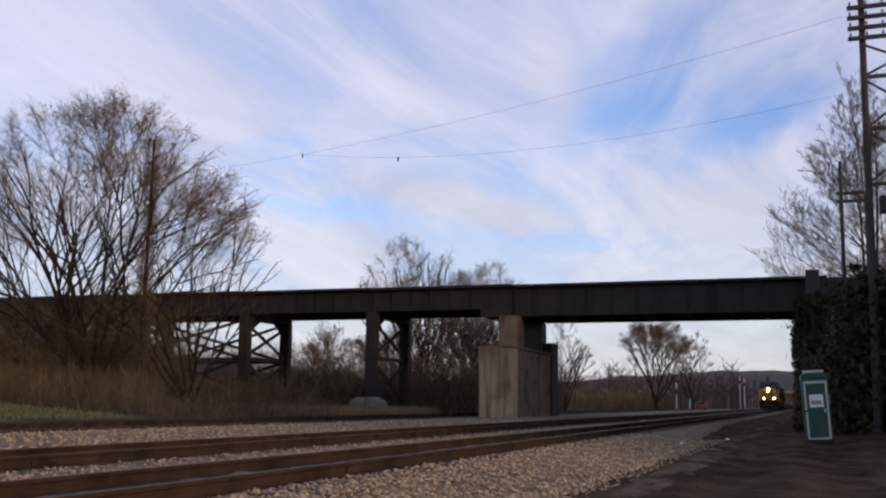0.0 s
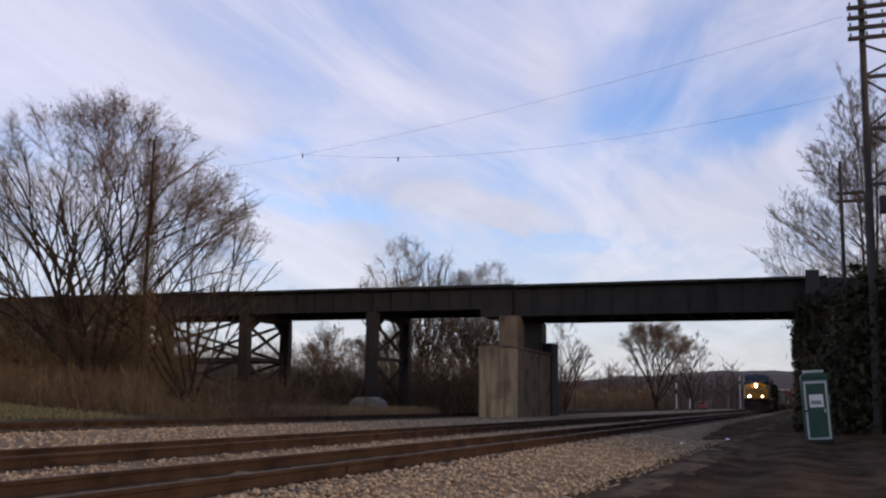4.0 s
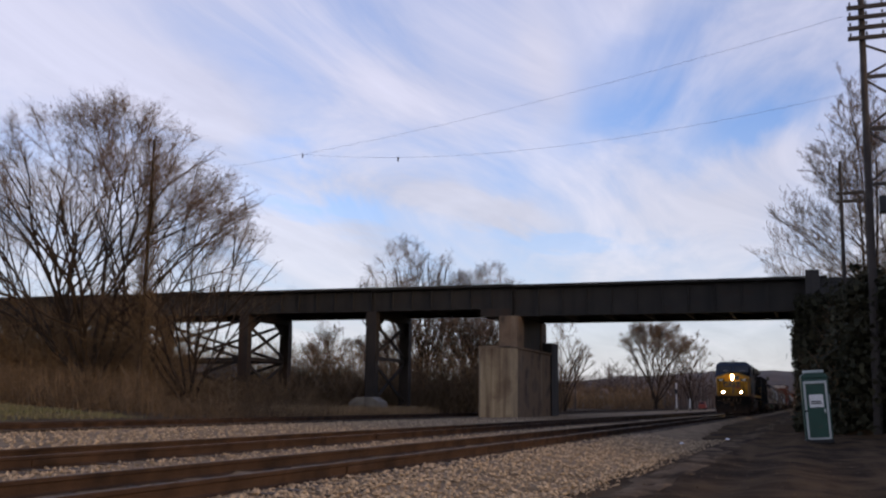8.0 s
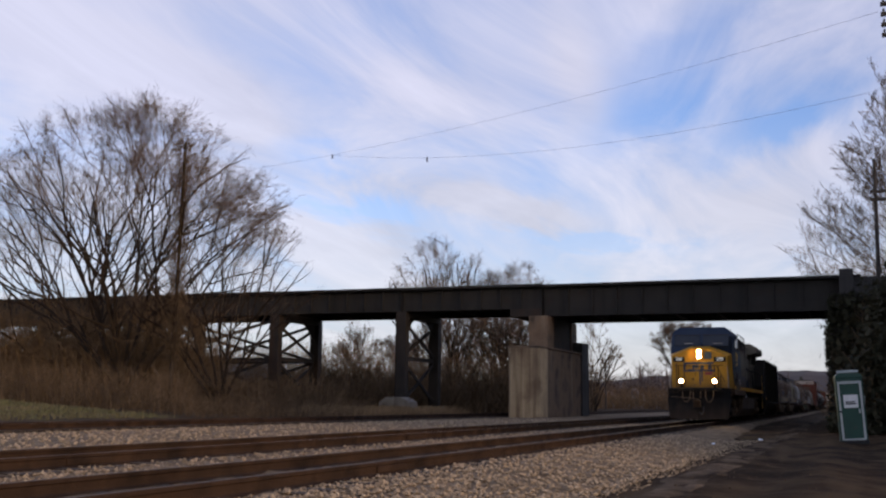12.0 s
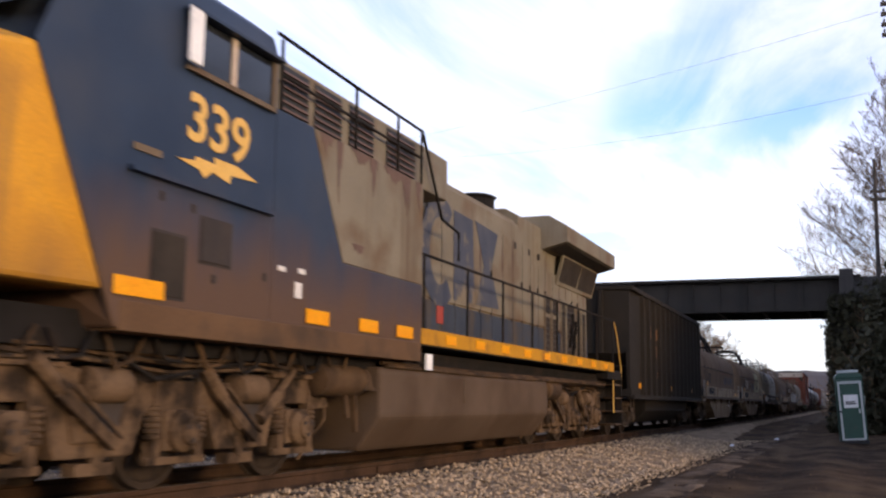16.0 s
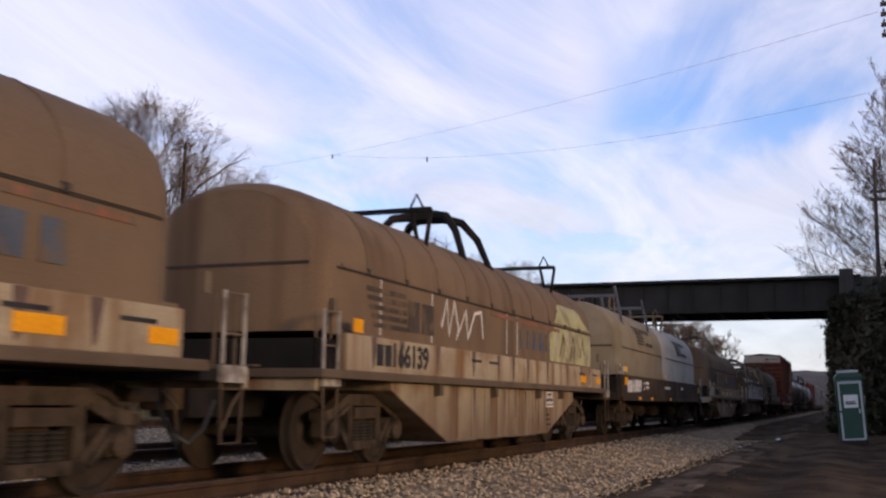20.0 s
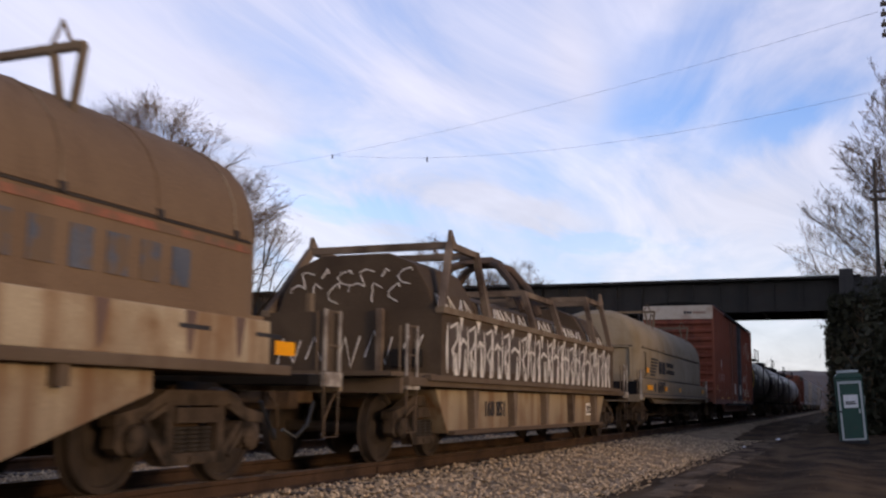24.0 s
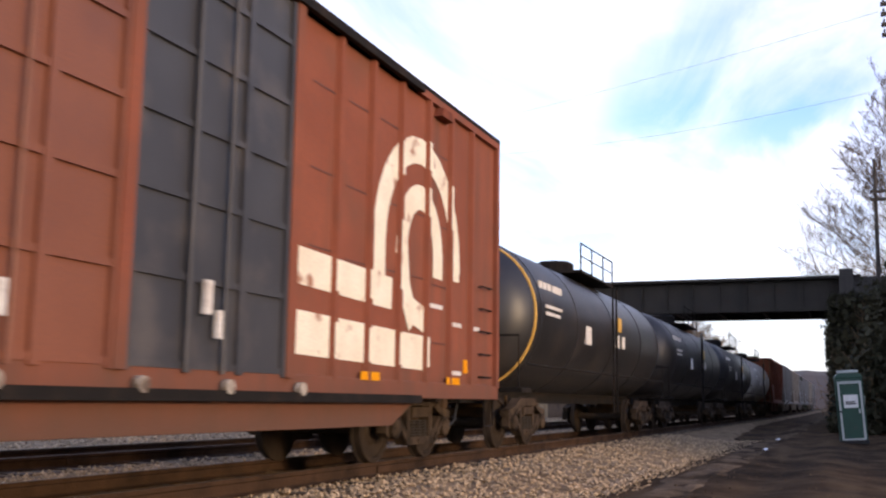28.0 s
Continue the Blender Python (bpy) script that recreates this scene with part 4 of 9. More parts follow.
def thicket(count, x0, x1, y0, y1, h, seed, z=None, lean=0.35, twigs=4, r=0.012, keep=None):
    """Tangled bare stems."""
    rs = random.Random(seed)
    g = Geo()
    for _ in range(count):
        x, y = rs.uniform(x0, x1), rs.uniform(y0, y1)
        if keep and not keep(x, y):
            continue
        hh = rs.uniform(0.4, 1.0) * h(x, y) if callable(h) else rs.uniform(0.4, 1.0) * h
        d = Vector((rs.gauss(0, lean), rs.gauss(0, lean), 1)).normalized()
        z0 = (z(x, y) if z else ground_z(x, y)) - 0.05
        pts, _ = branch_path(Vector((x, y, z0)), d, hh, 4, 0.14, -0.03, rs)
        g.rod(pts, r, 3, False, r * 0.3)
        for _ in range(twigs):
            i = rs.randrange(1, 4)
            d2 = Vector((rs.gauss(0, 1), rs.gauss(0, 1), rs.gauss(0.5, 0.5))).normalized()
            sub, _ = branch_path(pts[i], d2, hh * rs.uniform(0.2, 0.45), 2, 0.25, 0.0, rs)
            g.rod(sub, r * 0.5, 3, False, r * 0.2)
    return g


def brush_top(x, y):
    """Brush height: tall by the old trees, low before the trailer."""
    return 3.2 if 0.60 < -x / y < 0.71 else (9.6 if x < -0.7 * y else 3.4)


thing("brush", "tangled bare brown brush below the bridge", "brush", kind="stuff",
      geo=thicket(3800, -66, -35, 54, 70, brush_top, 50, twigs=7, r=0.028), material="brush")
thing("brush", "dense dark thicket at the trackside", "brush", kind="stuff",
      geo=thicket(4200, -56, -27.6, 42, 64, lambda x, y: 3.2 if x < -0.72 * y else 1.5, 51, twigs=4, r=0.015), material="dry_twig")
thing("brush", "dark bare thicket behind the bridge bents", "brush", kind="stuff",
      geo=thicket(2400, -57, -24, 84, 104, lambda x, y: 7.5 if x > -46 else 8.5, 52, twigs=5, r=0.030), material="brush")
thing("brush", "brown leafless scrub by the far houses", "brush", kind="stuff",
      geo=thicket(900, -70, -31, 205, 250, 6.5, 54, twigs=6, r=0.05), material="brush")
thing("brush", "dark woods behind the bridge towers", "brush", kind="stuff",
      geo=thicket(1500, -110, -58, 86, 112, 9.0, 53, twigs=6, r=0.04), material="brush")


def blades(count, x0, x1, y0, y1, h, seed, w=0.02, keep=None):
    """Dry grass blades in tufts."""
    rs = random.Random(seed)
    g = Geo()
    for _ in range(count):
        x, y = rs.uniform(x0, x1), rs.uniform(y0, y1)
        if keep and not keep(x, y):
            continue
        z = max(ground_z(x, y), ballast_z(x, y) if -25.5 < x < -2.9 else -9) - 0.02
        for _ in range(4):
            a, hh = rs.uniform(0, 6.28), h * rs.uniform(0.5, 1.2)
            dx, dy = math.cos(a) * w, math.sin(a) * w
            lx, ly = rs.gauss(0, 0.3) * hh, rs.gauss(0, 0.3) * hh
            px, py = x + rs.gauss(0, 0.08), y + rs.gauss(0, 0.08)
            g.add([(px - dx, py - dy, z), (px + dx, py + dy, z), (px + lx, py + ly, z + hh)], [(0, 1, 2)])
    return g


thing("dry_weeds", "tall dry straw-coloured weeds along the siding", "weeds", kind="stuff", geo=blades(4200, -33, -26.4, 56, 72, 0.8, 60, 0.022), material="weeds")
thing("grass", "short yellow-green winter grass on the bank", "grass", kind="stuff", geo=blades(5000, -48, -30, 24, 41, 0.22, 61, 0.03), material="grass")
thing("bank_floor", "brown leaf litter on the bank behind the siding", "ground", kind="structure",
      geo=Geo().grid([[(x, y, ground_z(x, y) + 0.03 - (0.3 if x in (-60, -26.0) or y in (15, 66) else 0)) for x in [-60] + [-58 + i for i in range(32)] + [-26.0]] for y in [15] + [16 + 2 * k for k in range(25)] + [66]]), material="litter_floor", smooth=True)


def leaf_mass(count, place, seed, size):
    rs = random.Random(seed)
    g = Geo()
    for _ in range(count):
        p = place(rs)
        s = rs.uniform(*size)
        u = Vector((rs.gauss(0, 1), rs.gauss(0, 1), rs.gauss(0, 1))).normalized() * s
        w = Vector((rs.gauss(0, 1), rs.gauss(0, 1), rs.gauss(0, 1))).normalized() * s * 0.7
        g.add([tuple(p - u), tuple(p + w), tuple(p + u), tuple(p - w)], [(0, 1, 2, 3)])
    return g


def bank_z(x, y):
    """The wooded bank that rises to the bridge end, with unseen rises added to shade the track."""
    up = max(0.0, min(1.0, (y - 46) / 26)) * max(0.0, min(1.0, (x + 0.3 - max(0, (60 - y) * 0.05)) / 3.2))
    # the next two rises lie out of view, added to block the low sun
    up = max(up, max(0.0, min(1.0, (y - 21) / 14)) * max(0.0, min(1.0, (x - 7.5) / 7.0)))
    rise = 3.4 * max(0.0, min(1.0, (x - 10.0) / 4.0)) * max(0.0, min(1.0, (y - 21) / 14))
    return -0.5 + rise + 8.8 * up ** 0.8 + 0.3 * noise.noise(Vector((x * 0.6, y * 0.4, 9)))


ex = [-0.6 + 0.5 * i for i in range(24)] + [12, 13.5, 15, 20, 40, 80]
thing("embankment", "dark overgrown earth bank beside the bridge end, extended unseen to block the sun", "embankment", kind="structure",
      geo=Geo().grid([[(x, y, bank_z(x, y)) for x in ex] for y in [12 + 2 * i for i in range(17)] + [46 + i for i in range(26)]]), material="dirt", smooth=True)


# hidden bank added beyond the bridge to keep sun off the train
def added_bank_z(x, y):
    return -0.5 + 11.0 * max(0.0, min(1.0, (x - 3.0) / 6.0)) ** 0.8 * max(0.0, min(1.0, (330 - y) / 60)) + 0.6 * noise.noise(Vector((x * 0.3, y * 0.2, 5)))


thing("embankment", "hidden earth bank added beyond the bridge to block the sun", "embankment", kind="structure",
      geo=Geo().grid([[(x, y, added_bank_z(x, y)) for x in (2.5, 3.0, 4, 5, 6, 7, 8, 9, 11, 15, 25, 60)] for y in [83 + 5 * i for i in range(50)]]), material="dirt", smooth=True)


def bank_spot(rs):
    y = rs.uniform(47, 71.4)
    x = rs.uniform(-0.75, 9.5)
    return Vector((x, y, max(-0.3, bank_z(x, y)) + abs(rs.gauss(0, 0.9)) * (1.0 if y > 56 else 0.5)))


thing("ivy_brush", "dark ivy and evergreen undergrowth covering the bank", "undergrowth", kind="stuff", geo=leaf_mass(26000, bank_spot, 71, (0.14, 0.32)), material="dark_leaf")
def tower_spot(rs):
    z = 6.6 * rs.random() ** 0.8
    r = 1.0 + 0.5 * (6.6 - z) / 6.6
    return Vector((rs.gauss(3.6, 1.05 * r), rs.gauss(48.0, 1.3), z - 0.3))


thing("evergreen_thicket", "dark evergreen thicket round the tower foot", "thicket", kind="stuff", geo=leaf_mass(15000, tower_spot, 75, (0.10, 0.24)), material="dark_leaf")
# foliage out of view, added to heighten the bank against the sun
thing("ivy_brush", "unseen dark foliage added on the long bank to block the sun", "undergrowth", kind="stuff",
      geo=leaf_mass(9000, lambda rs: (lambda x, y: Vector((x, y, bank_z(x, y) + abs(rs.gauss(0, 1.6)))))(rs.uniform(9, 20), rs.uniform(18, 70)), 76, (0.3, 0.6)), material="dark_leaf")
thing("ivy", "dark ivy hanging on the bridge abutment", "ivy", kind="stuff",
      geo=leaf_mass(5000, lambda rs: Vector((-0.95 + abs(rs.gauss(0, 2.5)), 71.5 - abs(rs.gauss(0, 0.18)), rs.uniform(0, 8.3))), 72, (0.08, 0.2)), material="dark_leaf")
thing("ivy", "ragged dark ivy on the abutment corner", "ivy", kind="stuff",
      geo=leaf_mass(700, lambda rs: Vector((-0.98 - abs(rs.gauss(0, 0.12)), rs.uniform(71.5, 76), rs.choice((rs.uniform(0, 7), rs.gauss(4.6, 0.7))))), 73, (0.06, 0.17)), material="dark_leaf")
thing("brush", "dark bare shrubs on the bank", "brush", kind="stuff",
      geo=thicket(900, -0.4, 8, 47, 70, 3.2, 74, z=lambda x, y: max(-0.4, bank_z(x, y)), twigs=6, r=0.018), material="brush")

# ---- poles and wires ----
insulator_mesh = Geo().lathe([(0.0, 0.02), (0.06, 0.03), (0.08, 0.055), (0.13, 0.05), (0.19, 0.03), (0.2, 0.01)], n=8).mesh("insulator", "insulator")


def crossarm(g_parent, x0, x1, y, z, pins):
    a = part("crossarm", Geo().box(x0, x1, y - 0.07, y + 0.07, z - 0.09, z + 0.09), "pole", g_parent, bevel=0.01)
    for i in range(pins):
        x = x0 + 0.12 + (x1 - x0 - 0.24) * i / (pins - 1)
        ins = part("insulator", insulator_mesh, "insulator", a)
        ins.rotation_euler = (0, radians(-90), 0)
        ins.location = (x, y, z + 0.08)
    return a


TY = 46.0
tower = thing("line_tower", "tall two-legged wooden line tower with four crossarms", "utility pole")
for x in (2.72, 5.6):
    part("leg", Geo().rod([(x - 0.2 * (x < 4), TY, -0.4), (x - 0.1 * (x < 4), TY, 8), (x, TY, 19.6)], 0.20, 10, True, 0.13), "pole", tower, smooth=True)
for z in (18.25, 17.78, 17.3, 16.83):
    crossarm(tower, 2.1, 6.3, TY - 0.22, z, 7)
for z in (15.1, 12.75, 10.3):
    part("strut", Geo().beam((2.6, TY, z), (5.6, TY, z), 0.12, 0.16), "pole", tower)
for z0, z1 in ((16.6, 15.15), (15.0, 12.8), (12.7, 10.35)):
    part("brace", Geo().beam((2.65, TY - 0.05, z0), (5.6, TY - 0.05, z1), 0.05, 0.10), "pole", tower)
    part("brace", Geo().beam((2.65, TY + 0.05, z1), (5.6, TY + 0.05, z0), 0.05, 0.10), "pole", tower)
part("transformer_box", Geo().box(3.0, 3.9, TY - 0.5, TY + 0.1, 9.0, 9.7), "black", tower, bevel=0.03)
pole2 = thing("utility_pole", "weathered wooden utility pole with crossarms", "utility pole")
part("shaft", Geo().rod([(2.05, 66, 2.0), (2.2, 66, 16.0)], 0.16, 8, True, 0.11), "pole", pole2, smooth=True)
for z in (13.9, 13.4):
    crossarm(pole2, 1.85, 4.0, 65.8, z, 5)
pole3 = thing("utility_pole", "small wooden utility pole by the far houses", "utility pole")
part("shaft", Geo().rod([(-38.05, 170, -0.4), (-38.0, 170, 8.2)], 0.15, 7, True, 0.11), "pole", pole3)
for z in (7.6, 6.9):
    part("crossarm", Geo().box(-39.0, -37.0, 169.9, 170.1, z - 0.08, z + 0.08), "pole", pole3)
pole4 = thing("utility_pole", "small wooden utility pole by the far houses", "utility pole")
part("shaft", Geo().rod([(-41.0, 172, -0.4), (-41.0, 172, 6.4)], 0.13, 7, True, 0.1), "pole", pole4)
part("crossarm", Geo().box(-41.9, -40.1, 171.9, 172.1, 5.8, 5.96), "pole", pole4)


def wire(name, a, b, sag, r, label):
    a, b = Vector(a), Vector(b)
    pts = [a.lerp(b, i / 40) - Vector((0, 0, sag * 4 * (i / 40) * (1 - i / 40))) for i in range(41)]
    return thing(name, label, "wire", geo=Geo().rod(pts, r, 4), material="wire"), pts


wire_a, pts_a = wire("overhead_wire", (2.0, 46, 18.0), (-62.0, 74.0, 20.5), 1.385, 0.0065, "thin overhead wire crossing the sky")
joint = Vector(pts_a[22])
wire_b, pts_b = wire("overhead_wire", (2.55, 46, 14.55), tuple(joint), 1.26, 0.0065, "thin overhead wire joining a higher one")
for at in (joint, pts_b[30]):
    tagged(thing("wire_marker", "small dark marker clamped on an overhead wire", "marker", geo=Geo().rod([at + Vector((0, 0, 0.04)), at - Vector((0, 0, 0.26))], 0.05, 6), material="black"))
vine = thing("vine_pole", "old pole wrapped in shaggy brown vines", "pole")
part("shaft", Geo().rod([(-38.6, 51.5, -0.4), (-38.4, 51.5, 16.9)], 0.15, 7, True, 0.09), "bark", vine)
rsv = random.Random(81)
vg = Geo()
for _ in range(2000):
    z = rsv.uniform(3, 17.0)
    a = rsv.uniform(0, 6.28)
    p = Vector((-38.5 + 0.2 * math.cos(a), 51.5 + 0.2 * math.sin(a), z))
    d = Vector((math.cos(a), math.sin(a), rsv.gauss(0.5, 0.8))).normalized()
    sub, _ = branch_path(p, d, rsv.uniform(0.4, 1.3) * (1.0 if z < 12 else 0.75), 3, 0.35, 0.1, rsv)
    vg.rod(sub, 0.014, 3, False, 0.005)
part("vines", vg, "dry_twig", vine)

# ---- portable toilet ----
toilet = thing("portable_toilet", "green portable toilet with white trim, leaning on the dirt", "portable toilet")
toilet.matrix_world = pose(0.16, 36.2, -0.38, 1.0, -3.2, 3.0) @ Matrix.Diagonal((0.84, 0.90, 1.05, 1.0))
part("cabin", Geo().box(-0.50, 0.50, -0.50, 0.50, 0.12, 2.02), "potty_green", toilet, bevel=0.04)
part("skid", Geo().box(-0.52, 0.52, -0.55, 0.55, 0.0, 0.12), "black", toilet, bevel=0.02)
part("roof", Geo().prism([(-0.52, 2.02), (0.52, 2.02), (0.48, 2.12), (0.32, 2.20), (-0.32, 2.20), (-0.48, 2.12)], "y", -0.53, 0.53), "potty_green", toilet, "dark green rounded roof", bevel=0.03)
part("roof_vent", Geo().box(-0.38, 0.38, -0.5, 0.3, 2.20, 2.28), "potty_white", toilet, "pale translucent roof panel", bevel=0.03)
door = part("door", Geo().box(-0.36, 0.36, -0.55, -0.51, 0.18, 1.86), "potty_green", toilet, bevel=0.01)
for n, b in (("door_trim", (-0.44, -0.36, 0.14, 1.94)), ("door_trim", (0.36, 0.44, 0.14, 1.94)), ("door_trim", (-0.36, 0.36, 1.86, 1.94)), ("door_trim", (-0.36, 0.36, 0.12, 0.18))):
    part(n, Geo().box(b[0], b[1], -0.58, -0.51, b[2], b[3]), "potty_white", door, "white door trim", bevel=0.015)
part("hinge_break", Geo().box(-0.45, -0.35, -0.59, -0.575, 0.98, 1.04), "black", door)
sign = part("notice", Geo().box(-0.26, 0.26, -0.562, -0.552, 1.12, 1.52), "sign_white", door, "white notice panel")
for i, (x0, x1, z) in enumerate(((-0.2, 0.16, 1.28), (-0.2, 0.2, 1.22))):
    part("printed_bar", Geo().box(x0, x1, -0.568, -0.563, z, z + 0.04), "black", sign)
part("latch", Geo().box(0.26, 0.32, -0.59, -0.55, 0.95, 1.07), "potty_white", door)
part("side_vent", Geo().box(0.50, 0.53, -0.3, 0.3, 1.2, 1.5), "potty_white", toilet)

# ---- far side of the bridge ----
def house(x, y, w, d, h, wall, roof_h, label, seed):
    rs = random.Random(seed)
    t = thing("house", label, "house", group="far houses")
    t.location = (x, y, -0.4)
    part("wall", Geo().box(-w / 2, w / 2, -d / 2, d / 2, 0, h), wall, t)
    part("roof", Geo().prism([(-w / 2 - 0.3, h), (w / 2 + 0.3, h), (0, h + roof_h)], "y", -d / 2 - 0.3, d / 2 + 0.3), "roof", t)
    for i in range(max(2, int(w / 2.5))):
        for z in ([1.0] if h < 4 else [1.0, 3.6]):
            wx = -w / 2 + w * (i + 0.5) / max(2, int(w / 2.5))
            win = part("window", Geo().box(wx - 0.45, wx + 0.45, -d / 2 - 0.05, -d / 2 - 0.004, z, z + 1.3), "window", t)
            part("window_frame", Geo().box(wx - 0.5, wx + 0.5, -d / 2 - 0.08, -d / 2 - 0.05, z + 1.3, z + 1.38), "white_wall", win)
    return t


for i, (x, y, w, d, h, wall, rh) in enumerate([(-51.0, 262, 4, 7, 3.2, "white_wall", 1.8), (-57.5, 258, 5, 8, 2.8, "grey_wall", 1.6), (-44.5, 268, 3.5, 6, 4.2, "white_wall", 1.6),
                                               (-64.0, 270, 6, 7, 3.4, "grey_wall", 2.0), (-38.0, 285, 4, 7, 3.2, "grey_wall", 1.8), (-70, 268, 7, 8, 3.2, "white_wall", 2.2)]):
    house(x, y, w, d, h, wall, rh, ("pale two-storey" if h > 4 else "small pale single-storey") + " house beyond the railway", i)
shed = thing("shed", "grey metal shed behind the bridge", "shed")
part("wall", Geo().box(-63.0, -56.0, 110, 116, -0.4, 2.9), "grey_wall", shed)
part("roof", Geo().prism([(-63.3, 2.9), (-55.7, 2.9), (-59.5, 3.6)], "y", 109.7, 116.3), "roof", shed)
part("door", Geo().box(-60.5, -58.5, 109.93, 109.99, -0.4, 2.2), "roof", shed)
trailer = thing("trailer", "white box trailer parked behind the bridge", "trailer")
part("box", Geo().box(-69.5, -61.0, 100, 102.5, 1.0, 5.2), "white_wall", trailer, bevel=0.05)
for x in (-67.8, -66.6, -62.4):
    part("wheel", Geo().lathe([(0.0, 0.1), (0.0, 0.5), (0.3, 0.5), (0.3, 0.1)], axis_x=False, n=14, centre=(x, 100.0, 0.15)), "black", trailer)
part("underframe", Geo().box(-69, -61.5, 100.3, 102.2, 0.6, 1.0), "dark_steel", trailer)
truck_ = thing("parked_truck", "red truck parked by the far crossing", "truck")
part("body", Geo().box(-20.6, -19.3, 199, 202, 0.1, 0.9), "red_paint", truck_, bevel=0.1)
part("cab", Geo().box(-20.5, -19.4, 199.4, 201.0, 0.9, 1.4), "red_paint", truck_, bevel=0.15)
part("windscreen", Geo().box(-20.4, -19.5, 199.33, 199.39, 0.95, 1.3), "window", truck_)
for x in (-20.6, -19.5):
    part("wheel", Geo().lathe([(0.0, 0.1), (0.0, 0.3), (0.2, 0.3), (0.2, 0.1)], n=12, centre=(x, 199.6, 0.0)), "black", truck_)
for x, y, h in ((-18.62, 150.0, 3.9), (-17.6, 158.0, 1.7), (-14.3, 221.0, 6.8), (-13.4, 221.0, 6.4)):
    sg = thing("signal_mast", "slim pale trackside signal mast", "signal")
    part("mast", Geo().rod([(x, y, -0.4), (x, y, h)], 0.10, 8), "white_mark", sg)
    part("base", Geo().box(x - 0.25, x + 0.25, y - 0.25, y + 0.25, -0.5, 0.3), "concrete", sg, bevel=0.03)
    if h > 3:
        part("signal_head", Geo().box(x - 0.18, x + 0.18, y - 0.25, y - 0.1, h - 1.6, h - 0.9), "black", sg, bevel=0.03)

rsh = random.Random(91)
hill = Geo()
rows = []
for k, (dy, f) in enumerate(((0, 0.0), (60, 0.45), (140, 0.8), (220, 1.0), (330, 1.05))):
    rows.append([(x, 620 + dy + 0.0002 * (x + 60) ** 2, -2 + f * (21.5 + 9.0 * max(0.0, min(1.0, (x + 190) / 130)) + 4 * noise.noise(Vector((x * 0.006, 0, 3))) + 2.2 * noise.noise(Vector((x * 0.03, k, 3))) + (rsh.uniform(-0.9, 0.9) if k > 1 else 0)))
                 for x in [-1500 + 8 * i for i in range(300)]])
hill.grid(rows)
thing("wooded_hill", "far brown wooded ridge along the horizon", "hill", kind="structure", geo=hill, material="hill")
far = Geo()
for _ in range(2300):
    x, y = rsh.uniform(-330, 60), rsh.choice((rsh.uniform(235, 300), rsh.uniform(290, 620)))
    h = rsh.uniform(5, 11)
    if -16 < x < 4:
        continue
    top = Vector((x, y, h))
    far.rod([(x, y, -1), (x + rsh.gauss(0, 0.4), y, h)], 0.22, 3, False, 0.05)
    for _ in range(9):
        z = rsh.uniform(0.3, 0.95) * h
        a = rsh.uniform(0, 6.28)
        ln = rsh.uniform(1.2, 3.0)
        far.rod([(x, y, z), (x + math.cos(a) * ln, y + math.sin(a) * ln, z + ln * rsh.uniform(0.4, 1.2))], 0.10, 3, False, 0.02)
thing("far_woods", "far leafless brown woods beyond the tracks", "woods", kind="stuff", geo=far, material="hill")


# ---- the train ----
CARS, WHEELS = [], []      # (thing, metres behind the front coupler); (wheelset, place in its truck, radius)


def rolling(name, s, label, category):
    t = thing(name, label, category, group="train")
    t.location = (TRACKS[0], s, 0)
    CARS.append((t, s))
    return t


def wheelset_mesh(r):
    g = Geo()
    for sx in (-1, 1):
        prof = [(0.66, 0.10), (0.68, 0.16), (0.665, r * 0.55), (0.66, r * 0.86), (0.668, r + 0.028), (0.69, r + 0.03), (0.705, r + 0.008), (0.80, r), (0.802, r * 0.88), (0.765, r * 0.84), (0.75, r * 0.5), (0.79, 0.17), (0.80, 0.10)]
        g.lathe([(sx * o, q) for o, q in prof], n=28)
    g.lathe([(-1.02, 0.085), (1.02, 0.085)], n=10)
    return g.mesh("wheelset", "wheel", smooth=True)


W36, W42 = wheelset_mesh(0.457), wheelset_mesh(0.533)


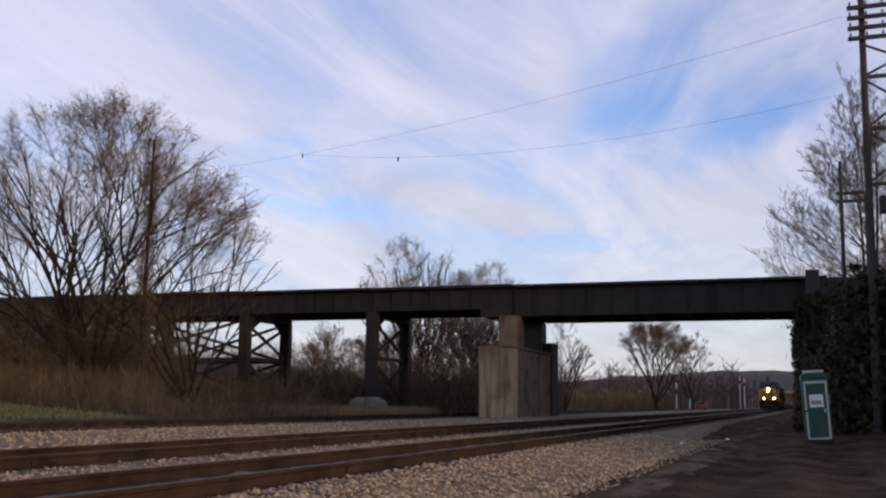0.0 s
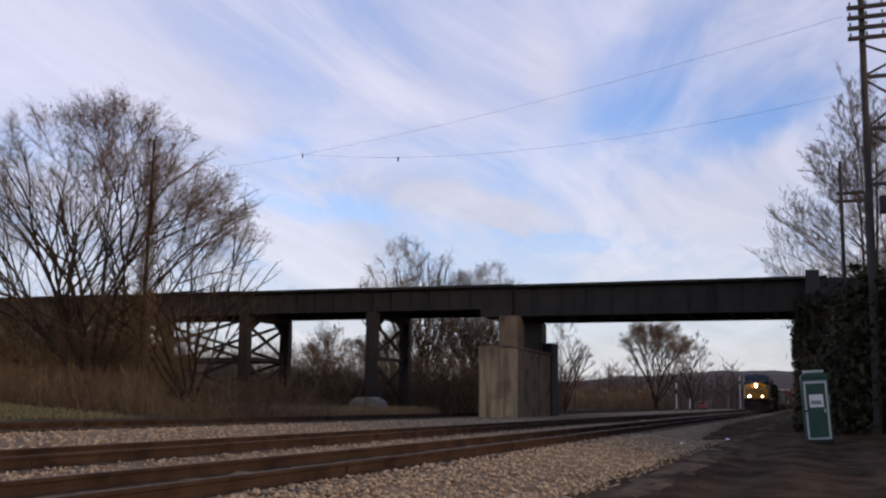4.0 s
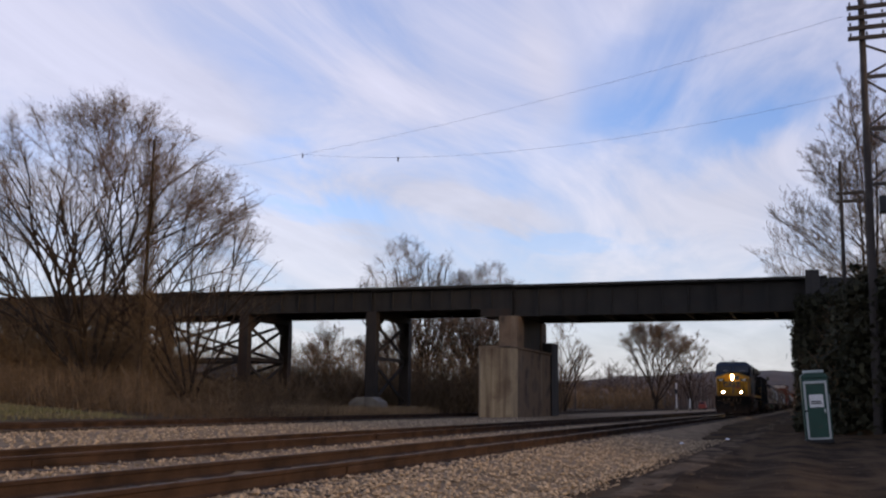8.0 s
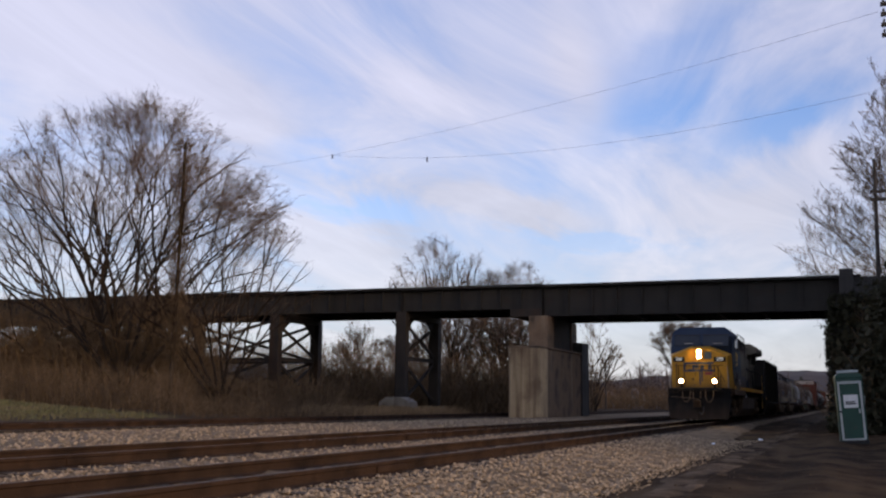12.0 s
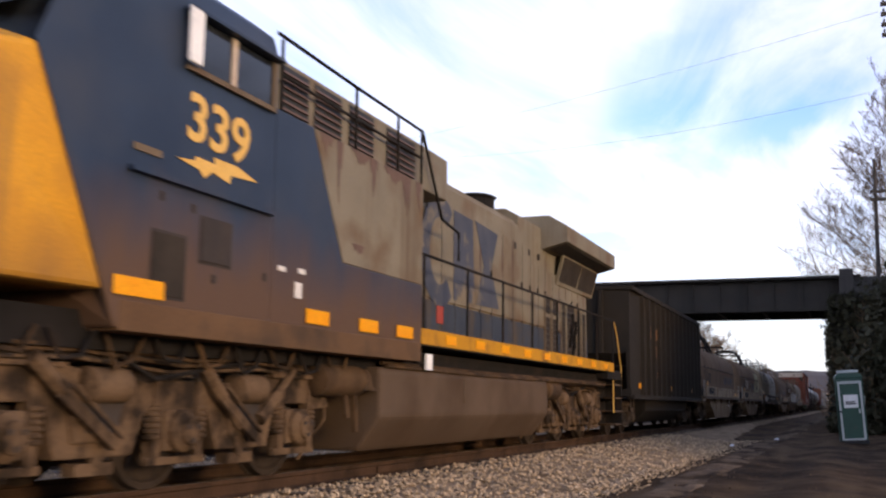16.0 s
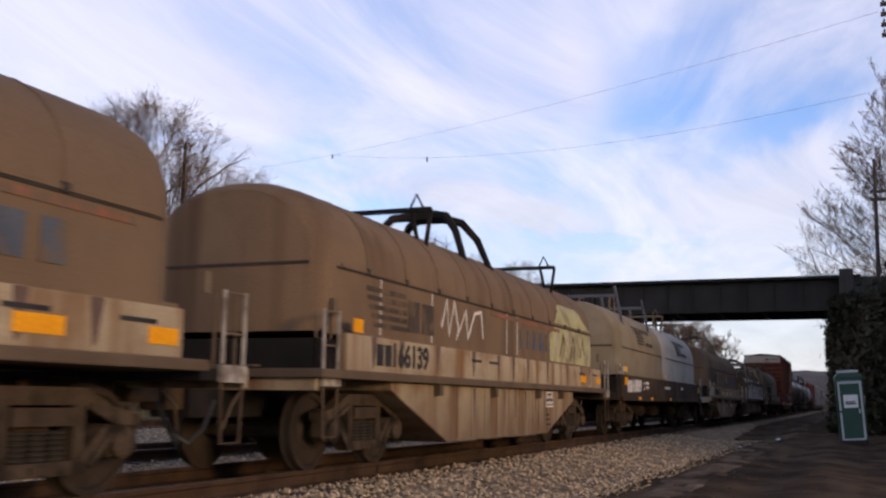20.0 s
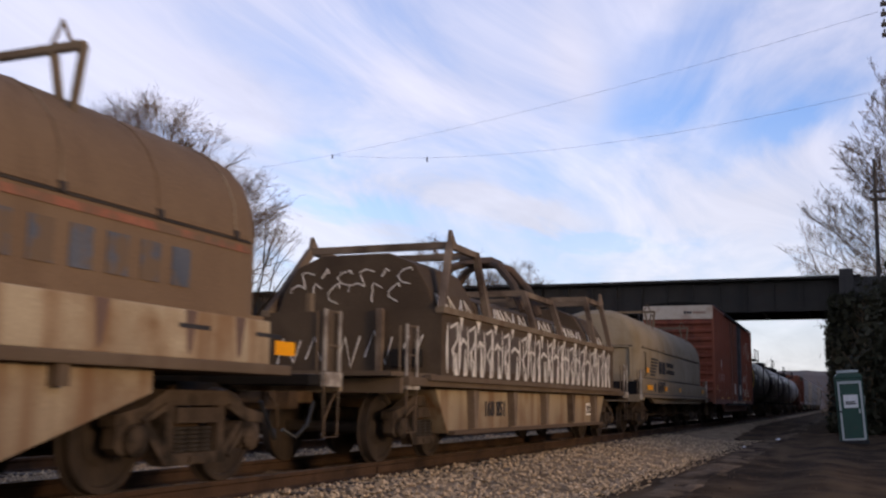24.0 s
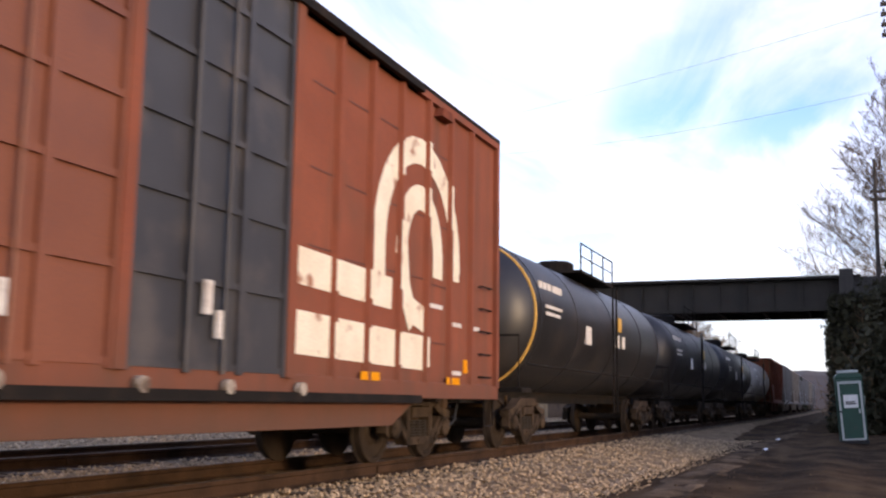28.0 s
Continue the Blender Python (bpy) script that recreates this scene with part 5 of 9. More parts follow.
def sideframe_mesh():
    """A cast three-piece truck side frame with its window, pedestals and springs."""
    g = Geo()
    g.prism([(-1.14, 0.58), (-1.14, 0.68), (-0.78, 0.75), (-0.46, 0.90), (0.46, 0.90), (0.78, 0.75), (1.14, 0.68), (1.14, 0.58), (0.80, 0.61), (0.44, 0.76), (-0.44, 0.76), (-0.80, 0.61)], "x", -0.08, 0.09)
    g.prism([(-0.84, 0.60), (-0.46, 0.22), (0.46, 0.22), (0.84, 0.60), (0.70, 0.61), (0.38, 0.33), (-0.38, 0.33), (-0.70, 0.61)], "x", -0.075, 0.095)
    for sg in (-1, 1):
        g.box(-0.07, 0.08, min(sg * 0.34, sg * 0.46), max(sg * 0.34, sg * 0.46), 0.30, 0.80)
        g.prism([(sg * 0.72, 0.60), (sg * 1.10, 0.60), (sg * 1.12, 0.40), (sg * 1.03, 0.34), (sg * 0.76, 0.34)], "x", -0.06, 0.07)
        g.lathe([(0.02, 0.14), (0.13, 0.14), (0.15, 0.11), (0.17, 0.05)], n=14, centre=(0, sg * 0.889, 0.457))
    g.box(-0.09, 0.11, -0.33, 0.33, 0.60, 0.74)
    g.box(0.10, 0.12, -0.12, 0.12, 0.24, 0.30)
    for sg in (-1, 1):      # raised rims round the side windows
        g.prism([(sg * 0.47, 0.73), (sg * 0.50, 0.78), (sg * 0.82, 0.64), (sg * 0.78, 0.60)], "x", 0.09, 0.12)
        g.prism([(sg * 0.48, 0.30), (sg * 0.52, 0.26), (sg * 0.84, 0.58), (sg * 0.80, 0.61)], "x", 0.095, 0.12)
    return g


def spring_mesh():
    """The nest of coil springs in the side frame's window."""
    g = Geo()
    for y in (-0.20, 0.0, 0.20):
        n = len(g.v)
        g.lathe([(0.33 + k * 0.04 + o, q) for k in range(6) for o, q in ((0.0, 0.070), (0.010, 0.088), (0.026, 0.088), (0.036, 0.070))], n=10)
        for i in range(n, len(g.v)):
            o, cy, cz = g.v[i]
            g.v[i] = (cz + 0.01, y + cy, o)
    return g.mesh("spring_nest", "screen_dark")


SPRINGS = spring_mesh()


SIDE_L = sideframe_mesh()
SIDE = SIDE_L.mesh("side_frame", "frame_dust")


def freight_truck(car, y, spin=True):
    """A two-axle freight truck with two wheelsets."""
    t = part("truck", Geo().box(-0.98, 0.98, -0.18, 0.18, 0.42, 0.72).box(-0.25, 0.25, -0.3, 0.3, 0.72, 0.86), "under", car, "rusty two-axle freight truck", bevel=0.02)
    t.location = (0, y, 0)
    for sx in (1, -1):
        s = part("side_frame", SIDE, "truck_dust", t, "dusty cast side frame")
        s.location = (sx * 1.0, 0, 0)
        s.rotation_euler = (0, 0, 0 if sx > 0 else math.pi)
        part("spring_nest", SPRINGS, "under", s, "dark coil springs")
        part("brake_lever", Geo().beam((sx * 0.55, 0.30 * sx, 0.95), (sx * 0.55, 0.42 * sx, 0.35), 0.04, 0.09), "under", t)
    for a in (-0.889, 0.889):
        w = part("wheelset", W36, "wheel", t)
        w.location = (0, a, 0.457)
        part("brake_beam", Geo().beam((-0.7, a * 0.42, 0.4), (0.7, a * 0.42, 0.4), 0.08, 0.12), "under", t)
        if spin:
            WHEELS.append((w, (0, a, 0.457), 0.457))
    return t


def coupler(car, y, sign):
    c = part("coupler", Geo().box(-0.10, 0.10, min(y, y + sign * 0.75), max(y, y + sign * 0.75), 0.78, 0.98).box(-0.17, 0.17, min(y, y + sign * 0.25), max(y, y + sign * 0.25), 0.70, 1.02), "under", car, bevel=0.03)
    part("air_hose", Geo().rod([(0.25, y + sign * 0.5, 0.8), (0.27, y + sign * 0.3, 0.5), (0.22, y + sign * 0.1, 0.35), (0.12, y - sign * 0.05, 0.45)], 0.025, 6), "black", c)


def ladder(car, x, y, z0, z1, n, material, width=0.42, across=False):
    """Grab-iron ladder on the car side (along y) or end (across x)."""
    d = (width / 2, 0) if across else (0, width / 2)
    for i in range(n):
        z = z0 + (z1 - z0) * i / (n - 1)
        if across:
            pts = [(x - d[0], y, z), (x - d[0], y - 0.07, z), (x + d[0], y - 0.07, z), (x + d[0], y, z)]
        else:
            pts = [(x, y - d[1], z), (x + 0.07, y - d[1], z), (x + 0.07, y + d[1], z), (x, y + d[1], z)]
        part("grab_iron", Geo().rod(pts, 0.013, 5), material, car)


def flat_on_side(x, y, z, turn=0):
    """A pose whose xy plane lies on the side that faces the camera: text runs along +y."""
    return Matrix.Translation((x, y, z)) @ Matrix(((0, 0, 1, 0), (1, 0, 0, 0), (0, 1, 0, 0), (0, 0, 0, 1))) @ pose(0, 0, 0, 0, 0, turn)


def plate(name, car, x, y0, y1, z0, z1, material, label="", t=0.006):
    return part(name, Geo().box(x, x + t, y0, y1, z0, z1), material, car, label)


def stroke(g, pts, w, x, t=0.005):
    """A painted stroke on the side: one flat ribbon through the points (y, z)."""
    pts = [Vector((0, *p)) for p in pts]
    pts = [p for k, p in enumerate(pts) if k == 0 or (p - pts[k - 1]).length > 1e-5]
    v, n = [], len(pts)
    for k, p in enumerate(pts):
        a = (p - pts[k - 1]).normalized() if k else (pts[1] - p).normalized()
        b = (pts[k + 1] - p).normalized() if k < n - 1 else a
        d = a + b
        d = d.normalized() if d.length > 0.3 else Vector((0, -a.z, a.y))
        side = Vector((0, -d.z, d.y)) * (w / 2) * min(1.5, 1 / max(0.6, abs(d.dot(a))))
        if k in (0, n - 1):
            p = p + a * (w * 0.3) * (1 if k else -1)
        for q, xx in ((p - side, x), (p + side, x), (p + side, x + t), (p - side, x + t)):
            v.append((xx, q.y, q.z))
    f = [(0, 1, 2, 3), (4 * n - 1, 4 * n - 2, 4 * n - 3, 4 * n - 4)]
    for k in range(n - 1):
        f += [(4 * k + c, 4 * k + 4 + c, 4 * k + 4 + (c + 1) % 4, 4 * k + (c + 1) % 4) for c in range(4)]
    return g.add(v, f)


# -- locomotive --
def locomotive():
    L = rolling("locomotive", 0.0, "yellow-nosed blue and grey freight diesel locomotive, headlights lit", "locomotive")
    # frame, pilot and plow
    part("frame", Geo().box(-1.2, 1.2, 0.9, 21.5, 1.2, 1.5), "dark_steel", L)
    part("plow", Geo().add([(-1.52, 0.75, 1.15), (0, 0.42, 1.12), (1.52, 0.75, 1.15), (-1.40, 0.66, 0.14), (0, 0.24, 0.10), (1.40, 0.66, 0.14),
                            (-1.52, 0.81, 1.15), (0, 0.48, 1.12), (1.52, 0.81, 1.15), (-1.40, 0.72, 0.14), (0, 0.30, 0.10), (1.40, 0.72, 0.14)],
                           [(0, 1, 4, 3), (1, 2, 5, 4), (7, 6, 9, 10), (8, 7, 10, 11), (0, 6, 7, 1), (1, 7, 8, 2), (3, 4, 10, 9), (4, 5, 11, 10), (0, 3, 9, 6), (2, 8, 11, 5)]), "plow_steel", L, "dark snow plow blade with brown dust")
    part("pilot", Geo().box(-1.48, 1.48, 0.82, 1.1, 0.5, 1.62), "plow_steel", L, bevel=0.02)
    part("anticlimber", Geo().prism([(0.58, 1.46), (1.3, 1.46), (1.3, 1.66), (0.58, 1.62)], "x", -1.15, 1.15), "dark_steel", L, bevel=0.02)
    coupler(L, 0.0, 1)
    for x0 in (-0.75, -0.25, 0.35):
        part("brake_hose", Geo().rod([(x0, 0.62, 1.5), (x0 + 0.02, 0.5, 1.15), (x0 + 0.12, 0.46, 0.95), (x0 + 0.26, 0.46, 0.95), (x0 + 0.36, 0.5, 1.15), (x0 + 0.38, 0.62, 1.5)], 0.022, 6), "frame_grey", L, "grey air hose")
    part("uncoupling_lever", Geo().rod([(-1.3, 0.6, 1.2), (-0.4, 0.45, 1.15), (0.1, 0.4, 1.05)], 0.018, 5), "frame_grey", L)
    for x in (-0.787, 0.787):
        d = part("ditch_light", Geo().box(x - 0.14, x + 0.14, 0.55, 0.85, 1.80, 2.10).box(x - 0.05, x + 0.05, 0.62, 0.78, 1.62, 1.80), "dark_steel", L, bevel=0.02)
        part("lens", Geo().lathe([(0.0, 0.082), (-0.02, 0.078), (-0.035, 0.04)], axis_x=False, n=16, centre=(x, 0.540, 1.953)), "headlight", d, "lit lamp")
        part("lamp_bowl", Geo().lathe([(0.0, 0.115), (-0.008, 0.115), (-0.010, 0.05)], axis_x=False, n=16, centre=(x, 0.548, 1.953)), "lamp_amber", d, "amber-lit lamp bowl")
    # nose
    front = [(-1.36, 1.64), (1.36, 1.64), (1.36, 3.22), (0.42, 3.60), (-0.42, 3.60), (-1.36, 3.22)]
    back = [(-1.49, 2.82, 1.64), (1.49, 2.82, 1.64), (1.49, 2.0, 3.34), (0.46, 1.95, 3.72), (-0.46, 1.95, 3.72), (-1.49, 2.0, 3.34)]
    n = 6
    g = Geo().add([(x, 1.28, z) for x, z in front] + back, [tuple(range(n)), tuple(range(2 * n - 1, n - 1, -1))] + [((i + 1) % n, i, n + i, n + (i + 1) % n) for i in range(n)])
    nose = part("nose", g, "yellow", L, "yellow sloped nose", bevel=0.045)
    hd = part("headlight_box", Geo().box(-0.14, 0.14, 1.225, 1.285, 3.05, 3.56), "dark_steel", nose, bevel=0.02)
    for z in (3.19, 3.42):
        part("lens", Geo().lathe([(0.0, 0.082), (-0.02, 0.078), (-0.04, 0.04)], axis_x=False, n=16, centre=(0, 1.214, z)), "headlight", hd, "lit headlight")
        part("lamp_bowl", Geo().lathe([(0.0, 0.115), (-0.008, 0.115), (-0.010, 0.05)], axis_x=False, n=16, centre=(0, 1.224, z)), "lamp_amber", hd, "amber-lit lamp bowl")
    part("nose_window", Geo().prism([(0.26, 3.05), (0.56, 3.05), (0.60, 3.10), (0.60, 3.36), (0.54, 3.42), (0.30, 3.42), (0.24, 3.36), (0.24, 3.10)], "y", 1.262, 1.285), "glass", nose)
    part("nose_door", Geo().box(-0.28, 0.70, 1.268, 1.285, 1.75, 2.95), "yellow", nose, bevel=0.01)
    for x0, x1 in ((0.70, 1.28), (-1.28, -0.70)):
        nb = part("number_board", Geo().box(x0, x1, 1.24, 1.285, 2.92, 3.16), "dark_steel", nose, bevel=0.02)
        lettering("numeral", "339", 0.22, "number_lit", nb, Matrix.Translation(((x0 + x1) / 2, 1.233, 3.04)) @ pose(0, 0, 0, 90, 0, 0), bold=0.006)
    # maker's emblem on the nose as plain dark shapes
    for x0, x1, z0, z1 in ((-0.78, 0.70, 2.80, 2.90), (-0.80, 0.70, 2.44, 2.54), (-0.34, -0.04, 2.58, 2.78), (0.04, 0.22, 2.55, 2.76), (0.42, 0.60, 2.56, 2.78), (-0.78, -0.66, 2.56, 2.78)):
        rag = random.Random(int(100 * (x0 + 2)))
        top = [(x0 + (x1 - x0) * i / 8, z1 + rag.uniform(-0.025, 0.02)) for i in range(9)]
        low = [(x1 - (x1 - x0) * i / 8, z0 + rag.uniform(-0.02, 0.025)) for i in range(9)]
        part("emblem_bar", Geo().prism(low + top, "y", 1.256, 1.2665), "worn_blue", nose, "worn dark painted bar")
    for x in (-1.12, -0.74, 0.72, 1.0):      # seams and drain lines of the nose
        part("seam", Geo().box(x - 0.022, x + 0.022, 1.262, 1.284, 1.68, 2.86 if x < 0.9 else 2.3), "seam_and_shade_dark", nose)
    part("grab_bar", Geo().rod([(0.84, 1.24, 2.72), (0.90, 1.20, 2.6), (1.16, 1.2, 2.05), (1.2, 1.26, 1.95)], 0.016, 5), "seam_and_shade_dark", nose)
    part("nose_hinge", Geo().box(-0.36, -0.28, 1.255, 1.285, 2.0, 2.12), "seam_and_shade_dark", nose)
    for x, z0, z1 in ((0.02, 1.80, 2.50), (0.12, 1.95, 2.50), (-0.24, 1.76, 1.80)):      # door edge and worn streaks under the emblem
        part("worn_streak", Geo().box(x - 0.035, x + 0.035, 1.257, 1.2665, z0, z1), "worn_blue", nose)
    for z in (1.90, 2.35, 2.80):
        part("door_hinge", Geo().box(0.66, 0.76, 1.252, 1.268, z - 0.05, z + 0.05), "yellow", nose, bevel=0.006)
    part("door_handle", Geo().rod([(-0.20, 1.27, 2.22), (-0.20, 1.22, 2.22), (-0.20, 1.22, 2.38), (-0.20, 1.27, 2.38)], 0.014, 5), "seam_and_shade_dark", nose)
    part("red_panel", Geo().box(0.26, 0.62, 1.256, 1.267, 2.28, 2.42), "red_paint", nose)
    part("walkway_chain", Geo().rod([(-0.9, 0.8, 2.72), (0, 0.78, 2.68), (0.9, 0.8, 2.72)], 0.02, 5), "dark_steel", L)
    for x in (-1.40, 1.40):
        for y in (0.88, 1.22):
            part("handrail", Geo().rod([(x, y, 0.75), (x, y, 1.9), (x * 0.97, y + 0.2, 2.75)], 0.016, 6), "ladder_white" if y < 1 else "frame_grey", L)
    for x in (-0.95, 0.95):
        part("handrail", Geo().rod([(x, 0.8, 1.65), (x, 0.8, 2.72), (x * 1.2, 1.0, 2.74)], 0.022, 6), "dark_steel", L)
    for sx in (1, -1):
        for yb in (0.84, 21.2):
            st = part("step_well", Geo().box(sx * 1.02 - 0.02, sx * 1.02 + 0.02, yb, yb + 0.9, 0.28, 1.5).box(min(sx * 1.02, sx * 1.46), max(sx * 1.02, sx * 1.46), yb + 0.86, yb + 0.9, 0.28, 1.5), "dark_steel", L)
            for z in (0.30, 0.62, 0.94, 1.26):
                part("tread", Geo().box(min(sx * 1.04, sx * 1.47), max(sx * 1.04, sx * 1.47), yb + 0.03, yb + 0.85, z, z + 0.03), "under", st)
                part("tread_edge", Geo().box(sx * 1.475 - 0.008, sx * 1.475 + 0.008, yb + 0.03, yb + 0.55, z - 0.004, z + 0.034), "frame_grey", st, "worn step edge")
    # cab
    ring = [(-1.5, 1.36), (1.5, 1.36), (1.5, 3.36), (1.5, 4.28), (1.44, 4.48), (1.12, 4.72), (-1.12, 4.72), (-1.44, 4.48), (-1.5, 4.28), (-1.5, 3.36)]

    def cab_y(z):
        return 2.96 - 0.98 * (z - 1.36) / 2.0 if z < 3.36 else 1.98 + 0.55 * (z - 3.36) / 1.34
    n = len(ring)
    cab = part("cab", Geo().add([(x, cab_y(z), z) for x, z in ring] + [(x, 5.2, z) for x, z in ring], [tuple(range(n)), tuple(range(2 * n - 1, n - 1, -1))] + [((i + 1) % n, i, n + i, n + (i + 1) % n) for i in range(n)]), "loco_blue", L, "dark blue cab", bevel=0.03)

    def on_front(x0, x1, z0, z1, off):
        v = []
        for o in (0.0, -0.02):
            v += [(x, cab_y(z) - off + o, z) for x, z in ((x0, z0), (x1, z0), (x1, z1), (x0, z1))]
        return Geo().add(v, [(3, 2, 1, 0), (4, 5, 6, 7), (0, 1, 5, 4), (1, 2, 6, 5), (2, 3, 7, 6), (3, 0, 4, 7)])
    for x0, x1 in ((0.08, 1.34), (-1.34, -0.08)):
        ws = part("windscreen", on_front(x0, x1, 3.76, 4.30, 0.004), "glass", cab, "dark windscreen")
        part("wiper", on_front(x0 + 0.5, x1 - 0.3, 3.86, 3.90, 0.03), "ladder_white", ws)
        part("windscreen_frame", on_front(x0 - 0.03, x1 + 0.03, 4.30, 4.34, 0.012), "seam_and_shade_dark", ws)
    part("side_window", Geo().box(1.495, 1.512, 3.70, 5.10, 3.70, 4.20), "glass", cab, "dark open side window", bevel=0.01)
    part("window_sill", Geo().box(1.512, 1.545, 3.66, 5.12, 3.66, 3.71), "frame_grey", cab)
    part("window_post", Geo().box(1.512, 1.53, 4.34, 4.42, 3.72, 4.20), "box_top", cab)
    part("window_frame", Geo().box(1.505, 1.53, 5.06, 5.12, 3.70, 4.20), "frame_grey", cab)
    part("sun_shade", Geo().box(1.50, 1.62, 3.6, 5.15, 4.18, 4.21), "loco_blue", cab)
    part("mirror", Geo().box(1.58, 1.62, 3.58, 3.76, 3.70, 4.20), "sign_white", cab, "white wind deflector", bevel=0.01)
    part("horn", Geo().lathe([(0, 0.03), (0.35, 0.04), (0.45, 0.1)], axis_x=False, n=10, centre=(0.0, 2.9, 4.78)), "frame_grey", cab)
    part("antenna", Geo().rod([(-0.30, 2.62, 4.70), (-0.30, 2.62, 4.85), (0.05, 2.62, 4.87), (0.05, 2.62, 4.70)], 0.016, 5), "dark_steel", cab)
    for y0, y1, z0, z1, mt in ((3.36, 3.79, 1.66, 2.18, "screen_dark"), (4.02, 4.47, 2.02, 2.40, "seam_and_shade_dark")):
        part("access_panel", Geo().box(1.5, 1.515, y0, y1, z0, z1), mt, cab, bevel=0.006)
        part("panel_gap", Geo().box(1.498, 1.5035, y0 - 0.025, y1 + 0.025, z0 - 0.025, z1 + 0.025), "seam_and_shade_dark", cab)
    for y, z in ((3.42, 2.45), (3.86, 2.42), (5.05, 1.96), (4.2, 1.84)):
        part("bolt_hole", Geo().box(1.5, 1.506, y, y + 0.06, z, z + 0.08), "seam_and_shade_dark", cab)
    part("tread_plate", Geo().box(1.5, 1.515, 3.05, 3.4, 2.80, 2.86), "frame_grey", cab)
    for y, z, w in ((5.32, 2.10, 0.14), (5.72, 2.12, 0.14), (5.66, 1.86, 0.14)):
        part("small_plate", Geo().box(1.5, 1.512, y, y + w, z, z + (0.05 if w > 0.13 and z > 2 else 0.16)), "white_mark", cab)
    part("ledge", Geo().box(1.5, 1.56, 3.0, 5.15, 2.62, 2.66), "loco_blue", cab)
    lettering("numeral", "339", 0.60, "grab_yellow", cab, flat_on_side(1.507, 4.22, 3.23, -3), "large yellow number", bold=0.012, width=1.12)
    bolt = [(3.61, 2.86), (3.87, 2.89), (3.89, 2.93), (4.17, 2.92), (4.15, 2.98), (4.53, 2.98), (4.88, 2.90), (4.43, 2.87), (4.41, 2.79), (4.14, 2.84), (4.01, 2.76), (3.94, 2.82)]
    part("lightning_flash", Geo().prism(bolt, "x", 1.502, 1.508), "grab_yellow", cab, "yellow lightning flash")
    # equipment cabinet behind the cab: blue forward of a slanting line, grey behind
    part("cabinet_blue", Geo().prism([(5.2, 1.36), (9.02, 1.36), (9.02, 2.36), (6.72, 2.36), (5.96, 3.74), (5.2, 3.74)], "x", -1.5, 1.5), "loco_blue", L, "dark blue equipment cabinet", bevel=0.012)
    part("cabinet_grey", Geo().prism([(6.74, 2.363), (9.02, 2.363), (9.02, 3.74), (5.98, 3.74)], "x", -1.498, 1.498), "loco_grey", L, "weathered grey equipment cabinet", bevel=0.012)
    part("lower_skirt", Geo().box(-1.506, 1.506, 3.0, 9.0, 1.34, 1.58), "skirt_dust", L, "dirt-brown lower skirt", bevel=0.01)
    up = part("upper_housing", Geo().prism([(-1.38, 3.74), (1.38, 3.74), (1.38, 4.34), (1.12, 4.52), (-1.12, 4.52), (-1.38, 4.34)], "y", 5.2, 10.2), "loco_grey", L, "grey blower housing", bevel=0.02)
    for y0, y1 in ((5.42, 6.02), (6.16, 6.80), (7.0, 7.66), (8.05, 8.95)):
        lv = part("louver", Geo().box(1.375, 1.388, y0, y1, 3.79, 4.30), "black", up, "dark rusty louver")
        for i in range(6):
            part("slat", Geo().prism([(1.388, 3.81 + 0.08 * i), (1.412, 3.81 + 0.08 * i), (1.388, 3.85 + 0.08 * i)], "y", y0 + 0.02, y1 - 0.02), "louver", lv)
    for i, (y, w, h) in enumerate(((6.10, 0.35, 0.26), (6.85, 0.5, 0.2), (7.35, 0.22, 0.5), (7.75, 0.6, 0.22), (8.3, 0.3, 0.7), (8.75, 0.2, 0.4), (6.5, 0.15, 0.75), (6.95, 0.3, 0.16))):
        rag = random.Random(200 + i)
        z1 = 3.735 if i < 7 else 2.62
        edge = [(y + w * k / 10, z1 - h * (0.25 + 0.75 * rag.random()) * math.sin(math.pi * (k + 0.5) / 11)) for k in range(11)]
        part("rust_patch", Geo().prism(edge + [(y + w, z1), (y, z1)], "x", 1.4985, 1.5015), "louver", L, "brown rust bleeding down the panel")
    rail = [(1.48, 5.2, 4.54), (1.48, 7.0, 4.50), (1.48, 9.0, 4.48), (1.42, 9.9, 3.42), (1.30, 10.9, 3.38), (1.30, 10.9, 2.95)]
    part("roof_handrail", Geo().rod(rail, 0.022, 6), "dark_steel", L)
    for y in (5.3, 7.0, 8.2, 8.98):
        part("rail_post", Geo().rod([(1.48, y, 3.72), (1.48, y, 4.50)], 0.02, 5), "dark_steel", L)
    part("mid_rail", Geo().rod([(1.48, 5.3, 4.12), (1.48, 8.98, 4.10)], 0.018, 5), "dark_steel", L)
    # walkway and long hood
    part("walkway", Geo().box(-1.5, 1.5, 9.0, 21.3, 1.56, 1.60), "dark_steel", L)
    part("side_stripe", Geo().box(1.47, 1.505, 9.02, 21.0, 1.58, 1.79), "stripe_gold", L, "dirty yellow sill stripe")
    part("far_stripe", Geo().box(-1.505, -1.47, 9.02, 21.0, 1.58, 1.79), "stripe_gold", L)
    for y in (2.9, 5.9, 7.15, 8.2):
        plate("reflector", L, 1.5125, y, y + (0.62 if y < 3 else 0.5), 1.62, 1.77, "reflector", "orange reflector")
    for i in range(9):
        plate("reflector", L, 1.507, 9.9 + 1.25 * i, 10.3 + 1.25 * i, 1.62, 1.75, "reflector", "orange reflector")
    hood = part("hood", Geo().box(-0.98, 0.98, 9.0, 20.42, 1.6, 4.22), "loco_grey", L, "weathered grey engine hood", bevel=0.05)
